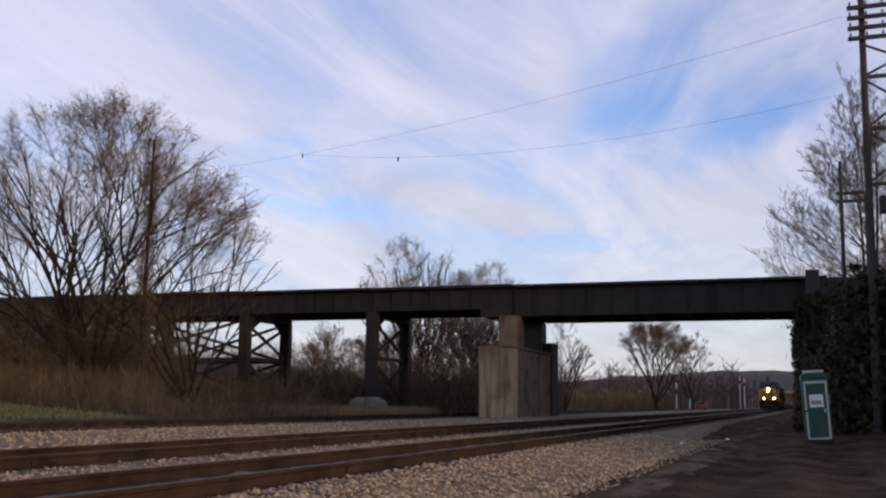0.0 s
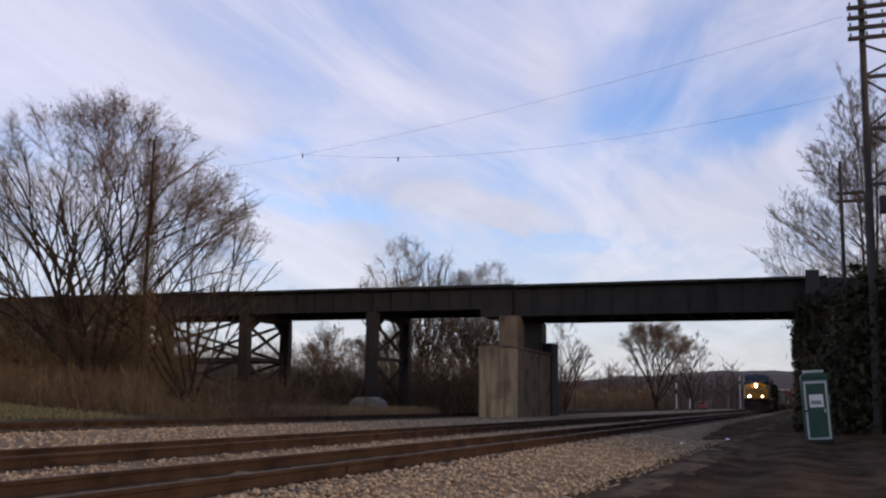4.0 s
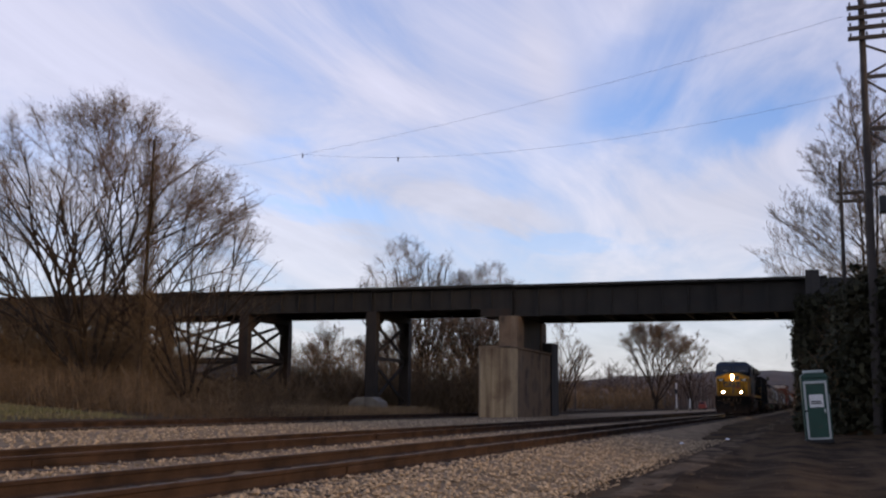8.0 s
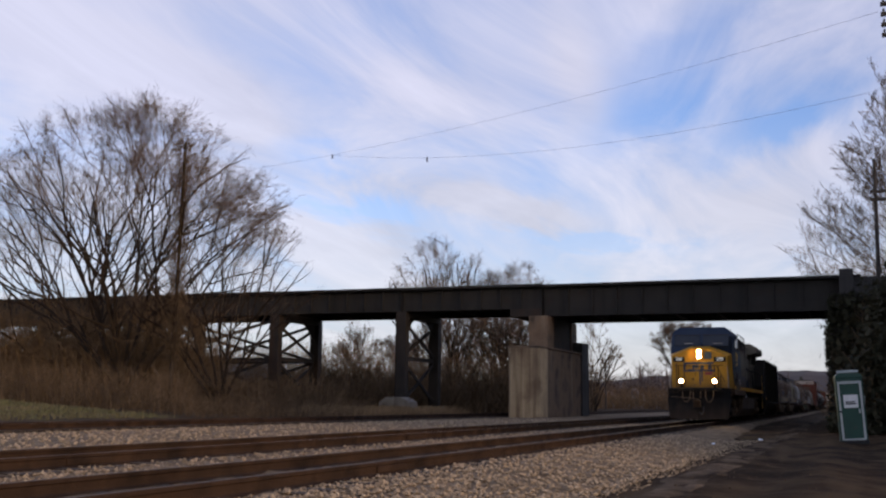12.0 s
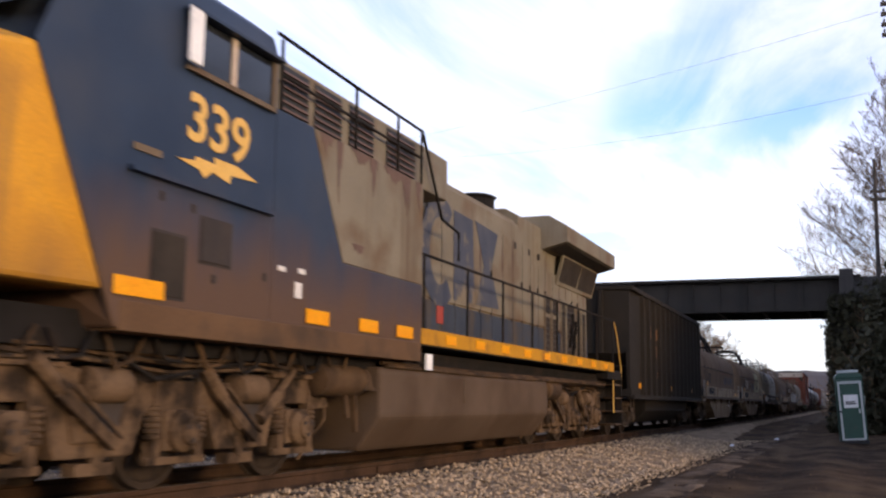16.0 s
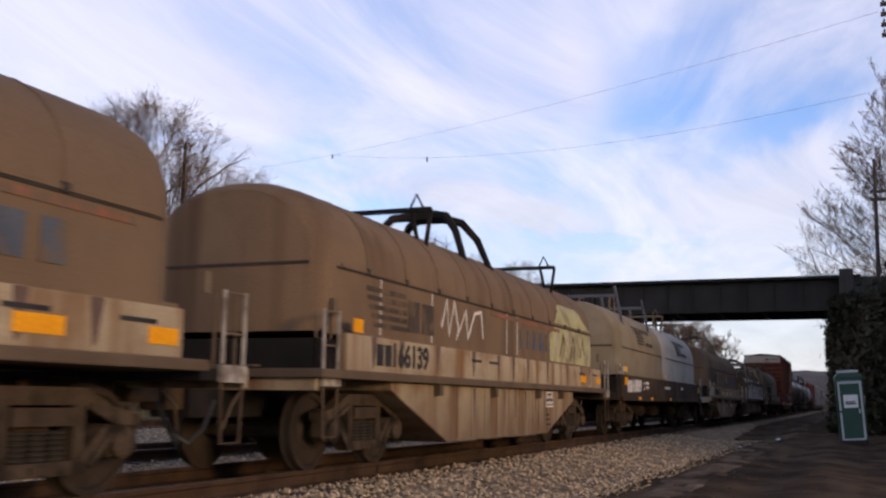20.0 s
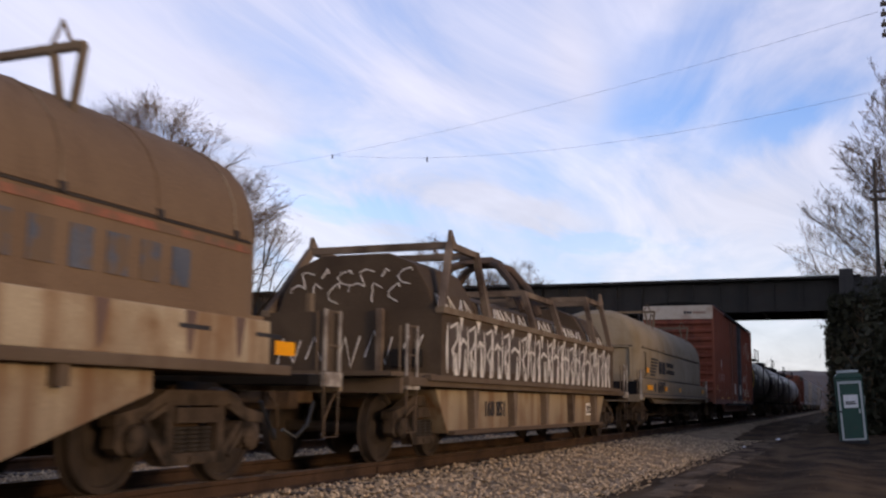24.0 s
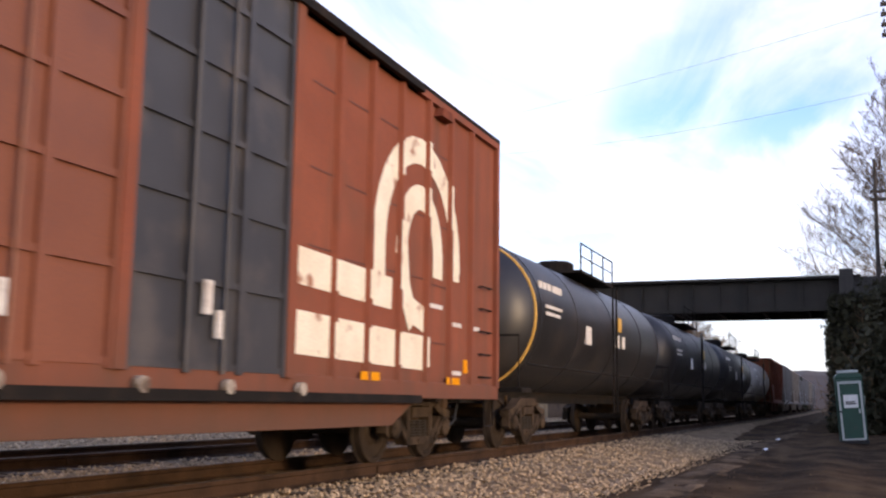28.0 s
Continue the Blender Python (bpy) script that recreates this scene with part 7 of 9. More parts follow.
def hood_shell(car, y0, y1, half, z0, z_side, z_top, material, label, rounded=True):
    """A coil hood with straight sides, an arched top and softened ends."""
    sec = [(half, z0)] + arch(half, z_side, z_top) + [(-half, z0)]
    rows, n = [], len(sec)
    ends = [(0.0, 0.84, 0.93), (0.06, 0.91, 0.968), (0.16, 0.965, 0.99), (0.36, 1.0, 1.0)] if rounded else [(0.0, 0.88, 0.985), (0.04, 0.94, 0.995), (0.12, 0.985, 1.0), (0.26, 1.0, 1.0)]
    stops = [(y0 + d, kx, kz) for d, kx, kz in ends] + [(y1 - d, kx, kz) for d, kx, kz in reversed(ends)]
    v = []
    for y, kx, kz in stops:
        v += [(x * kx, y, z0 + (z - z0) * kz) for x, z in sec]
    f = [tuple(range(n - 1, -1, -1)), tuple(range((len(stops) - 1) * n, len(stops) * n))]
    for i in range(len(stops) - 1):
        f += [(i * n + j, i * n + (j + 1) % n, (i + 1) * n + (j + 1) % n, (i + 1) * n + j) for j in range(n)]
    h = part("hood", Geo().add(v, f), material, car, label, smooth=True)
    for ya in (y0 - 0.012, y1 - 0.008):
        part("end_seam", Geo().box(-half * 0.84, half * 0.84, ya, ya + 0.02, z_side - 0.01, z_side + 0.025), "seam_and_shade_dark", h)
    for sx in (1, -1):
        # dark strip painting the shadow below the raised seam
        part("seam_shadow", Geo().box(sx * (half + 0.002) - 0.008, sx * (half + 0.002) + 0.008, y0 + 0.3, y1 - 0.3, z_side - 0.04, z_side - 0.013), "seam_and_shade_dark", h)
        part("seam_strip", Geo().box(sx * (half + 0.004) - 0.014, sx * (half + 0.004) + 0.014, y0 + 0.38, y1 - 0.38, z_side - 0.012, z_side + 0.028), material, h)
        part("hem", Geo().box(sx * half - 0.03, sx * half + 0.03, y0 + 0.05, y1 - 0.05, z0 - 0.03, z0 + 0.04), material, h)
    return h


def hood_rib(hood, y, half, z_side, z_top, material, w):
    """A thin weld strap that follows the arched roof of a hood."""
    v = []
    for lift in (0.002, 0.008):
        for yy in (y - w, y + w):
            v += [(x * (1 + lift / half), yy, z + lift) for x, z in arch(half, z_side, z_top)]
    n = len(v) // 4
    f = []
    for k in range(n - 1):
        f += [(k, k + 1, n + k + 1, n + k), (2 * n + k, 3 * n + k, 3 * n + k + 1, 2 * n + k + 1), (k, 2 * n + k, 2 * n + k + 1, k + 1), (n + k, n + k + 1, 3 * n + k + 1, 3 * n + k)]
    part("weld_strap", Geo().add(v, f), material, hood)
    part("seam_bolt", Geo().box(half + 0.004, half + 0.03, y - 0.05, y + 0.03, z_side - 0.03, z_side + 0.05), "seam_and_shade_dark", hood)


def trapeze(hood, y, z, tall=0.42, wide=1.05, material="frame_grey"):
    """A stacking bracket across the hood: a bar on two V legs with a small hoop."""
    part("stacking_bar", Geo().beam((-wide, y, z + tall), (wide, y, z + tall), 0.07, 0.07), material, hood)
    for sx in (1, -1):
        part("bracket_leg", Geo().beam((sx * wide, y, z + tall), (sx * (wide - 0.12), y, z - 0.42), 0.05, 0.06).beam((sx * (wide - 0.32), y, z + tall), (sx * (wide - 0.14), y, z - 0.42), 0.05, 0.06), material, hood)
        part("guide_hoop", Geo().rod([(sx * (wide - 0.36), y, z + tall), (sx * (wide - 0.24), y, z + tall + 0.24), (sx * (wide - 0.12), y, z + tall)], 0.022, 5), material, hood)


def claw(hood, y, z, material="dark_steel"):
    """The central lifting yoke with four curved legs."""
    part("lifting_yoke", Geo().prism([(-0.34, 0.56), (0.34, 0.56), (0.28, 0.72), (-0.28, 0.72)], "y", y - 0.24, y + 0.24).mesh("lifting_yoke", material, 0.03), material, hood).location.z = z
    for sx in (1, -1):
        for sy in (1, -1):
            part("yoke_leg", Geo().rod([(sx * 0.2, y + sy * 0.15, z + 0.64), (sx * 0.50, y + sy * 0.38, z + 0.58), (sx * 0.74, y + sy * 0.54, z + 0.28), (sx * 0.96, y + sy * 0.68, z - 0.30)], 0.085, 6, True, 0.055), material, hood)


def loop_yoke(hood, y, z, material="dark_steel"):
    part("lifting_plate", Geo().prism([(y - 0.26, z + 0.05), (y + 0.26, z + 0.05), (y + 0.20, z + 0.42), (y, z + 0.50), (y - 0.20, z + 0.42)], "x", -0.04, 0.04), material, hood, bevel=0.01)
    for x in (-0.45, 0.45):
        part("lifting_loop", Geo().rod([(x, y - 0.34, z - 0.12), (x, y - 0.34, z + 0.28), (x, y - 0.22, z + 0.42), (x, y + 0.22, z + 0.42), (x, y + 0.34, z + 0.28), (x, y + 0.34, z - 0.12)], 0.03, 6), "frame_grey", hood)


def end_gear(c, ya, sg, material, z_deck=1.1):
    """Car end: low dark sill, a corner ladder with pale posts over a step plate, and the coupler."""
    part("end_platform", Geo().box(-1.40, 1.40, min(ya, ya + sg * 0.7), max(ya, ya + sg * 0.7), z_deck - 0.16, z_deck - 0.04), "dark_steel", c, bevel=0.015)
    part("end_sill", Geo().box(-1.42, 1.42, ya - 0.05, ya + 0.05, z_deck - 0.22, z_deck - 0.02), material, c, bevel=0.015)
    for x in (-1.44, 1.44):
        lad = part("corner_ladder", Geo().box(x - 0.03, x + 0.03, min(ya + sg * 0.06, ya + sg * 0.46), max(ya + sg * 0.06, ya + sg * 0.46), z_deck - 0.17, z_deck - 0.01), "ladder_white", c, "dirty white step plate", bevel=0.006)
        for dy in (0.09, 0.43):
            part("ladder_post", Geo().beam((x, ya + sg * dy, z_deck), (x, ya + sg * dy, z_deck + 0.68), 0.028, 0.03), "ladder_white", lad)
            part("ladder_post", Geo().beam((x * 0.93, ya + sg * dy, z_deck - 0.1), (x * 0.93, ya + sg * dy, z_deck + 0.66), 0.02, 0.03), "frame_grey", lad)
        for z in (0.28, 0.66):
            part("rung", Geo().rod([(x, ya + sg * 0.09, z_deck + z), (x, ya + sg * 0.43, z_deck + z)], 0.012, 5), "frame_grey", lad)
        part("stirrup", Geo().rod([(x, ya + sg * 0.09, z_deck - 0.16), (x, ya + sg * 0.11, 0.42), (x, ya + sg * 0.41, 0.42), (x, ya + sg * 0.43, z_deck - 0.16)], 0.016, 5), "frame_grey", lad)
    part("end_grab", Geo().rod([(-0.7, ya - sg * 0.02, z_deck + 0.05), (-0.7, ya - sg * 0.12, z_deck + 0.05), (0.7, ya - sg * 0.12, z_deck + 0.05), (0.7, ya - sg * 0.02, z_deck + 0.05)], 0.014, 5), "frame_grey", c)
    part("cut_lever", Geo().rod([(-1.3, ya - sg * 0.1, 0.86), (-0.3, ya - sg * 0.14, 0.84), (0.0, ya - sg * 0.3, 0.95)], 0.014, 5), "frame_grey", c)
    part("angle_cock", Geo().rod([(0.45, ya, 0.9), (0.48, ya - sg * 0.2, 0.75), (0.44, ya - sg * 0.3, 0.5)], 0.018, 5), "frame_grey", c)
    coupler(c, ya - sg * 0.7, sg)


def trough_coil(s, number, label, marks, claw_y, rear=4.15, front_end=-6.45, rear_end=6.65, panel=10.15, yoke="dark_steel"):
    """A coil car with one long arched hood over a deep cream trough."""
    c = rolling("coil_car", s, label, "freight car")
    L = 15.75
    m = L / 2
    y0, y1 = m + front_end, m + rear_end
    part("side_sill", Geo().box(1.38, 1.50, y0 + 0.35, y1 - 0.04, 1.16, 1.58), "trough_cream", c, "cream side sill", bevel=0.015)
    part("side_sill", Geo().box(-1.50, -1.38, y0 + 0.35, y1 - 0.04, 1.16, 1.58), "trough_cream", c, bevel=0.015)
    part("sill_ledge", Geo().box(-1.55, 1.55, y0 - 0.3, y1 + 0.3, 1.06, 1.16), "frame_grey", c, bevel=0.015)
    part("trough", Geo().prism([(m - 4.7, 1.06), (m + 4.4, 1.06), (m + 4.4, 0.86), (m + 2.4, 0.25), (m - 2.75, 0.25), (m - 4.7, 0.95)], "x", -1.42, 1.42), "trough_cream", c, "rust-streaked cream trough", bevel=0.02)
    rs = random.Random(int(number))
    for i in range(9):
        y = m - 2.4 + 0.6 * i
        part("rib", Geo().box(1.42, 1.432, y, y + 0.02, 0.3, 1.04), "trough_cream", c)
    for yb in (m - 3.3, m - 0.9, m + 1.6, m + 3.2):
        part("bracket", Geo().box(1.42, 1.52, yb, yb + 0.12, 0.90, 1.06), "frame_grey", c)
    part("centre_sill", Geo().box(-0.25, 0.25, 0.6, L - 0.6, 0.62, 1.0), "dark_steel", c)
    part("inner_end", Geo().box(-1.36, 1.36, y0 - 0.1, y1 + 0.1, 1.16, 1.5), "dark_steel", c)
    h = hood_shell(c, y0, y1, 1.30, 1.60, 2.38, 3.43, "hood_brown", "dusty brown arched hood")
    for yy in (m - 2.75, m + rear):
        trapeze(h, yy, 3.26, material=yoke)
    claw(h, claw_y - 0.9, 3.38, yoke)
    for k in range(10):
        hood_rib(h, y0 + 1.1 + 1.17 * k, 1.30, 2.38, 3.43, "strap_pale" if yoke == "frame_grey" and k % 2 else "hood_brown", 0.009)
    lettering("numeral", number, 0.40, "dark_letter", c, flat_on_side(1.506, m - 4.30, 1.37), "dark painted number", bold=0.01)
    for k in range(2):                      # owner's initials as plain bars
        plate("painted_bar", c, 1.502, m - 5.32 + 0.24 * k, m - 5.14 + 0.24 * k, 1.24, 1.50, "dark_letter")
    for i in range(5):                      # striped emblem as plain bars
        z = 2.20 - 0.11 * i
        plate("emblem_stripe", h, 1.304, m - 5.4 + 0.06 * i, m - 4.2 + 0.02 * i, z - 0.03, z + 0.03, "faded_dark", "faded dark painted stripe")
    plate("emblem_block", h, 1.304, m - 4.1, m - 3.72, 1.74, 2.16, "faded_dark")
    plate("emblem_block", h, 1.304, m - 3.62, m - 3.2, 1.74, 2.16, "faded_dark")
    for y, w in ((m - 5.95, 0.30), (m - 2.62, 0.38), (m - 0.92, 0.38), (m + 0.75, 0.34), (m + 6.15, 0.38)) if yoke == "frame_grey" else ((m - 5.95, 0.24), (m + 4.7, 0.5), (m + 6.15, 0.38)):
        plate("reflector", c, 1.502, y, y + w, 1.26 if y > m - 5 else 1.6, 1.40 if y > m - 5 else 1.76, "reflector", "orange reflector")
    dp = plate("data_panel", c, 1.433, panel, panel + 0.48, 0.74, 1.03, "white_mark", "stencilled data panel")
    plate("panel_field", dp, 1.4392, panel + 0.03, panel + 0.45, 0.77, 1.0, "car_black", t=0.002)
    for k in range(6):
        ya_, za_ = panel + 0.06 + 0.13 * (k % 3), 0.79 + 0.11 * (k // 3)
        plate("printed_bar", dp, 1.4415, ya_, ya_ + 0.08, za_, za_ + (0.08 if k % 2 else 0.05), "white_mark", t=0.002)
    for k in range(3):
        plate("stencil_bar", c, 1.4335, panel + 0.05, panel + 0.32 - 0.05 * k, 0.40 + 0.09 * k, 0.44 + 0.09 * k, "dark_letter", t=0.002)
    for yb_ in (m - 4.2, m - 3.4, m + 2.4, m + 3.6):       # small stencils on the sill
        plate("stencil_bar", c, 1.5012, yb_ + 2.2, yb_ + 2.65, 1.42, 1.46, "dark_letter", t=0.002)
    for k in range(11):       # rust runs down the sill and trough
        ya_ = m - 5.4 + 1.1 * k + 0.3 * math.sin(5 * k)
        part("rust_run", Geo().prism([(ya_ - 0.07, 1.575), (ya_ + 0.09, 1.575), (ya_ + 0.03, 1.24), (ya_ - 0.02, 1.19)], "x", 1.4995, 1.5018), "louver", c)
    for k in range(8):
        ya_ = m - 2.5 + 0.72 * k + 0.2 * math.sin(7 * k)
        part("rust_run", Geo().prism([(ya_ - 0.05, 1.03), (ya_ + 0.06, 1.03), (ya_ + 0.02, 0.62 - 0.25 * (k % 2)), (ya_ - 0.01, 0.55)], "x", 1.4195, 1.4225), "louver", c)
    for ya, sg in ((1.25, 1), (L - 0.15, -1)):
        end_gear(c, ya, sg, "trough_cream", 1.14)
        part("hood_gusset", Geo().box(1.28, 1.33, min(ya + sg * 0.5, ya + sg * 0.6), max(ya + sg * 0.5, ya + sg * 0.6), 1.78, 1.98), "frame_grey", c)
    marks(c, h, m)
    h.location.y = 0.15
    for y in (m - 4.75, m + 5.5):
        freight_truck(c, y)
    return c


def faded_name(h, m, ya, yb, z=2.0):
    """A worn name along the hood as plain faded bars with a thin red line."""
    n = int((yb - ya) / 0.42)
    for i in range(n):
        plate("faded_bar", h, 1.304, m + ya + 0.42 * i, m + ya + 0.42 * i + 0.26, z - 0.20, z + 0.14, "faded_blue", "faded blue painted bar")
    part("red_line", Geo().box(1.303, 1.309, m + ya - 1.6, m + yb + 0.6, z + 0.24, z + 0.31), "faded_red", h, "faded red line")


def marks_a(c, h, m):
    faded_name(h, m, 1.6, 5.4)


def marks_b(c, h, m):
    faded_name(h, m, 0.9, 3.0)
    g = stroke(Geo(), [(m - 2.9, 1.9), (m - 2.7, 2.3), (m - 2.6, 1.8), (m - 2.4, 2.3), (m - 2.2, 1.9), (m - 2.3, 1.75), (m - 1.9, 2.2), (m - 1.8, 1.8), (m - 1.5, 2.2), (m - 1.2, 2.25), (m - 1.1, 1.85)], 0.05, 1.304)
    part("scrawl", g, "spray_white", h, "white spray-painted scrawl")
    for y in (m - 5.0, m - 3.3, m + 0.1, m + 0.7):
        part("drip", Geo().box(1.303, 1.308, y, y + 0.05, 1.64, 2.36), "hood_pale", h)
    edge = [(m + 2.9, 1.64), (m + 6.25, 1.64), (m + 6.3, 2.0), (m + 6.2, 2.34), (m + 3.2, 2.34), (m + 2.75, 2.1)]
    part("paint_patch", Geo().prism(edge, "x", 1.301, 1.306), "spray_green", h, "large yellow-green painted patch")
    sheet = []
    for k in range(6):
        z = 2.42 + 0.085 * k
        q = ((z - 2.38) / 1.05) ** (1 / 0.9)
        x = 1.30 * math.sqrt(1 - q * q) ** 0.85 + 0.008
        ya, yb = m + 3.2 + 0.10 * k + 0.08 * math.sin(3 * k), m + 6.15 - 0.20 * k + 0.10 * math.sin(5 * k + 1)
        sheet.append([(x, ya + (yb - ya) * u / 5, z) for u in range(6)])
    part("paint_patch", Geo().grid(sheet), "spray_green", h, "yellow-green paint running over the arch")
    for k in range(7):      # darker arrow-like marks in the patch
        ya_ = m + 3.2 + 0.42 * k
        part("patch_shade", stroke(Geo(), [(ya_, 1.72 + 0.05 * (k % 3)), (ya_ + 0.25, 2.28 - 0.06 * (k % 2)), (ya_ + 0.36, 1.9)], 0.05, 1.3065), "spray_dark" if k % 2 else "hood_pale", h)
    g = stroke(Geo(), [(m + 3.9, 1.75), (m + 4.0, 2.15), (m + 4.3, 1.8), (m + 4.5, 2.2), (m + 4.8, 1.8), (m + 5.0, 2.2), (m + 5.3, 1.9)], 0.07, 1.307)
    part("patch_stroke", g, "trough_cream", h)


def marks_c(c, h, m):
    faded_name(h, m, 1.2, 5.2)
    for y in (m - 2.6, m - 1.4, m + 0.2, m + 0.9):
        part("drip", Geo().box(1.303, 1.308, y, y + 0.05, 1.8, 2.36), "hood_pale", h)
    g = Geo()
    for cy, r in ((m - 1.95, 0.29), (m - 1.36, 0.24)):
        stroke(g, [(cy + r * math.cos(a), 0.66 + r * math.sin(a)) for a in [2 * math.pi * i / 12 for i in range(13)]], 0.03, 1.434)
    stroke(g, [(m - 0.92, 0.36), (m - 0.88, 0.9)], 0.03, 1.434)
    stroke(g, [(m - 0.66, 0.86), (m - 0.34, 0.92), (m - 0.28, 0.62), (m - 0.36, 0.4)], 0.03, 1.434)
    part("scrawl", g, "hood_pale", c, "white painted scrawl")


def two_hood_coil(s):
    """A black-framed coil car with one tan and one pale hood."""
    c = rolling("coil_car", s, "black coil car with one tan hood and one pale hood", "freight car")
    L = 17.6
    y0, y1 = 69.6 - s, 83.8 - s
    for x0, x1 in ((1.36, 1.48), (-1.48, -1.36)):
        part("side_sill", Geo().box(x0, x1, y0 - 0.2, y1 + 0.2, 1.02, 1.56), "car_black", c, "rusty black side sill", bevel=0.015)
        part("lower_flange", Geo().box(x0 - 0.04, x1 + 0.04, y0 - 0.2, y1 + 0.2, 0.90, 1.02), "car_black", c, bevel=0.015)
    part("floor", Geo().box(-1.36, 1.36, y0, y1, 0.92, 1.5), "car_black", c)
    part("centre_sill", Geo().box(-0.3, 0.3, 0.6, L - 0.6, 0.6, 0.95), "dark_steel", c)
    for y in (72.8, 74.6, 77.0, 80.5):
        part("brake_gear", Geo().lathe([(y - s - 0.35, 0.05), (y - s - 0.3, 0.17), (y - s + 0.3, 0.17), (y - s + 0.35, 0.05)], axis_x=False, n=10, centre=(0.9, 0, 0.62)), "under", c, smooth=True)
    h1 = hood_shell(c, 70.1 - s, 76.78 - s, 1.30, 1.58, 2.32, 3.52, "hood_tan", "tan arched hood", rounded=False)
    h2 = hood_shell(c, 76.84 - s, y1 + 0.15, 1.30, 1.58, 2.32, 3.52, "hood_pale", "pale arched hood", rounded=False)
    for h, ya, yb, yc in ((h1, 71.3, 75.2, 73.1), (h2, 78.3, 82.2, 80.2)):
        for yy in (ya, yb):
            if h is h1:
                part("stacking_bar", Geo().beam((-1.0, yy - s, 3.76), (1.0, yy - s, 3.76), 0.09, 0.08), "bracket_blue", h)
                for sx in (1, -1):
                    part("bracket_leg", Geo().beam((sx * 0.92, yy - s, 4.02), (sx * 1.14, yy - s, 2.9), 0.06, 0.09).beam((sx * 0.55, yy - s, 3.74), (sx * 0.6, yy - s, 3.4), 0.06, 0.06), "bracket_blue", h)
            else:
                trapeze(h, yy - s, 3.34)
        loop_yoke(h, yc - s, 3.48)

    def on_arch(ya, yb, za, zb, slant):
        """A thin painted strip lying on the arched hood, from height za up to zb."""
        v = []
        for lift in (0.002, 0.012):
            for z, d in ((za, 0.0), (zb, slant)):
                q = ((z - 2.32) / 1.20) ** (1 / 0.9)
                x = 1.30 * math.sqrt(max(0.0, 1 - q * q)) ** 0.85 + lift
                v += [(x, ya - d - s, z), (x, yb - d - s, z)]
        return Geo().add(v, [(0, 1, 3, 2), (6, 7, 5, 4), (0, 4, 5, 1), (1, 5, 7, 3), (3, 7, 6, 2), (2, 6, 4, 0)])
    for h, yb in ((h1, 72.3), (h2, 79.3)):
        for i in range(6):
            z = 2.50 + 0.088 * i
            part("emblem_stripe", on_arch(yb + 0.36 - 0.06 * i, yb + 1.30 + 0.02 * i, z, z + 0.045, 0.03), "dark_letter", h, "dark blue painted stripe")
        for k in range(2):
            part("emblem_block", on_arch(yb + 1.62 + 0.58 * k, yb + 2.08 + 0.58 * k, 2.50, 2.98, 0.12), "dark_letter", h)
    lettering("numeral", "169899", 0.46, "white_mark", c, flat_on_side(1.486, 71.35 - s, 1.28), "white painted number", bold=0.012)
    for k in range(2):
        plate("painted_bar", c, 1.482, 70.15 + 0.30 * k - s, 70.36 + 0.30 * k - s, 1.12, 1.43, "white_mark")
    for k, (ya, w, z) in enumerate(((72.4, 0.1, 1.2), (72.4, 0.1, 1.34), (72.7, 0.42, 1.36), (72.7, 0.42, 1.24), (75.9, 1.0, 1.28), (79.2, 0.4, 1.3))):
        plate("printed_bar", c, 1.482, ya - s, ya + w - s, z, z + 0.08, "white_mark")
    for y, z, mt in ((69.75, 1.30, "reflector"), (71.4, 0.93, "reflector"), (73.2, 0.93, "reflector"), (76.5, 0.93, "reflector"), (83.3, 1.25, "reflector")):
        plate("reflector", c, 1.485 if z > 1 else 1.525, y - s, y + 0.36 - s, z, z + (0.2 if z > 1 else 0.08), mt, "orange reflector")
    plate("yellow_label", h1, 1.304, 70.45 - s, 71.0 - s, 1.66, 1.80, "grab_yellow")
    plate("yellow_label", h2, 1.304, 76.9 - s, 77.3 - s, 1.66, 1.76, "grab_yellow")
    for ya, sg in ((69.35 - s, 1), (84.7 - s, -1)):
        end_gear(c, ya, sg, "car_black", 1.14)
    for y in (71.35, 82.8):
        freight_truck(c, y - s)
    return c


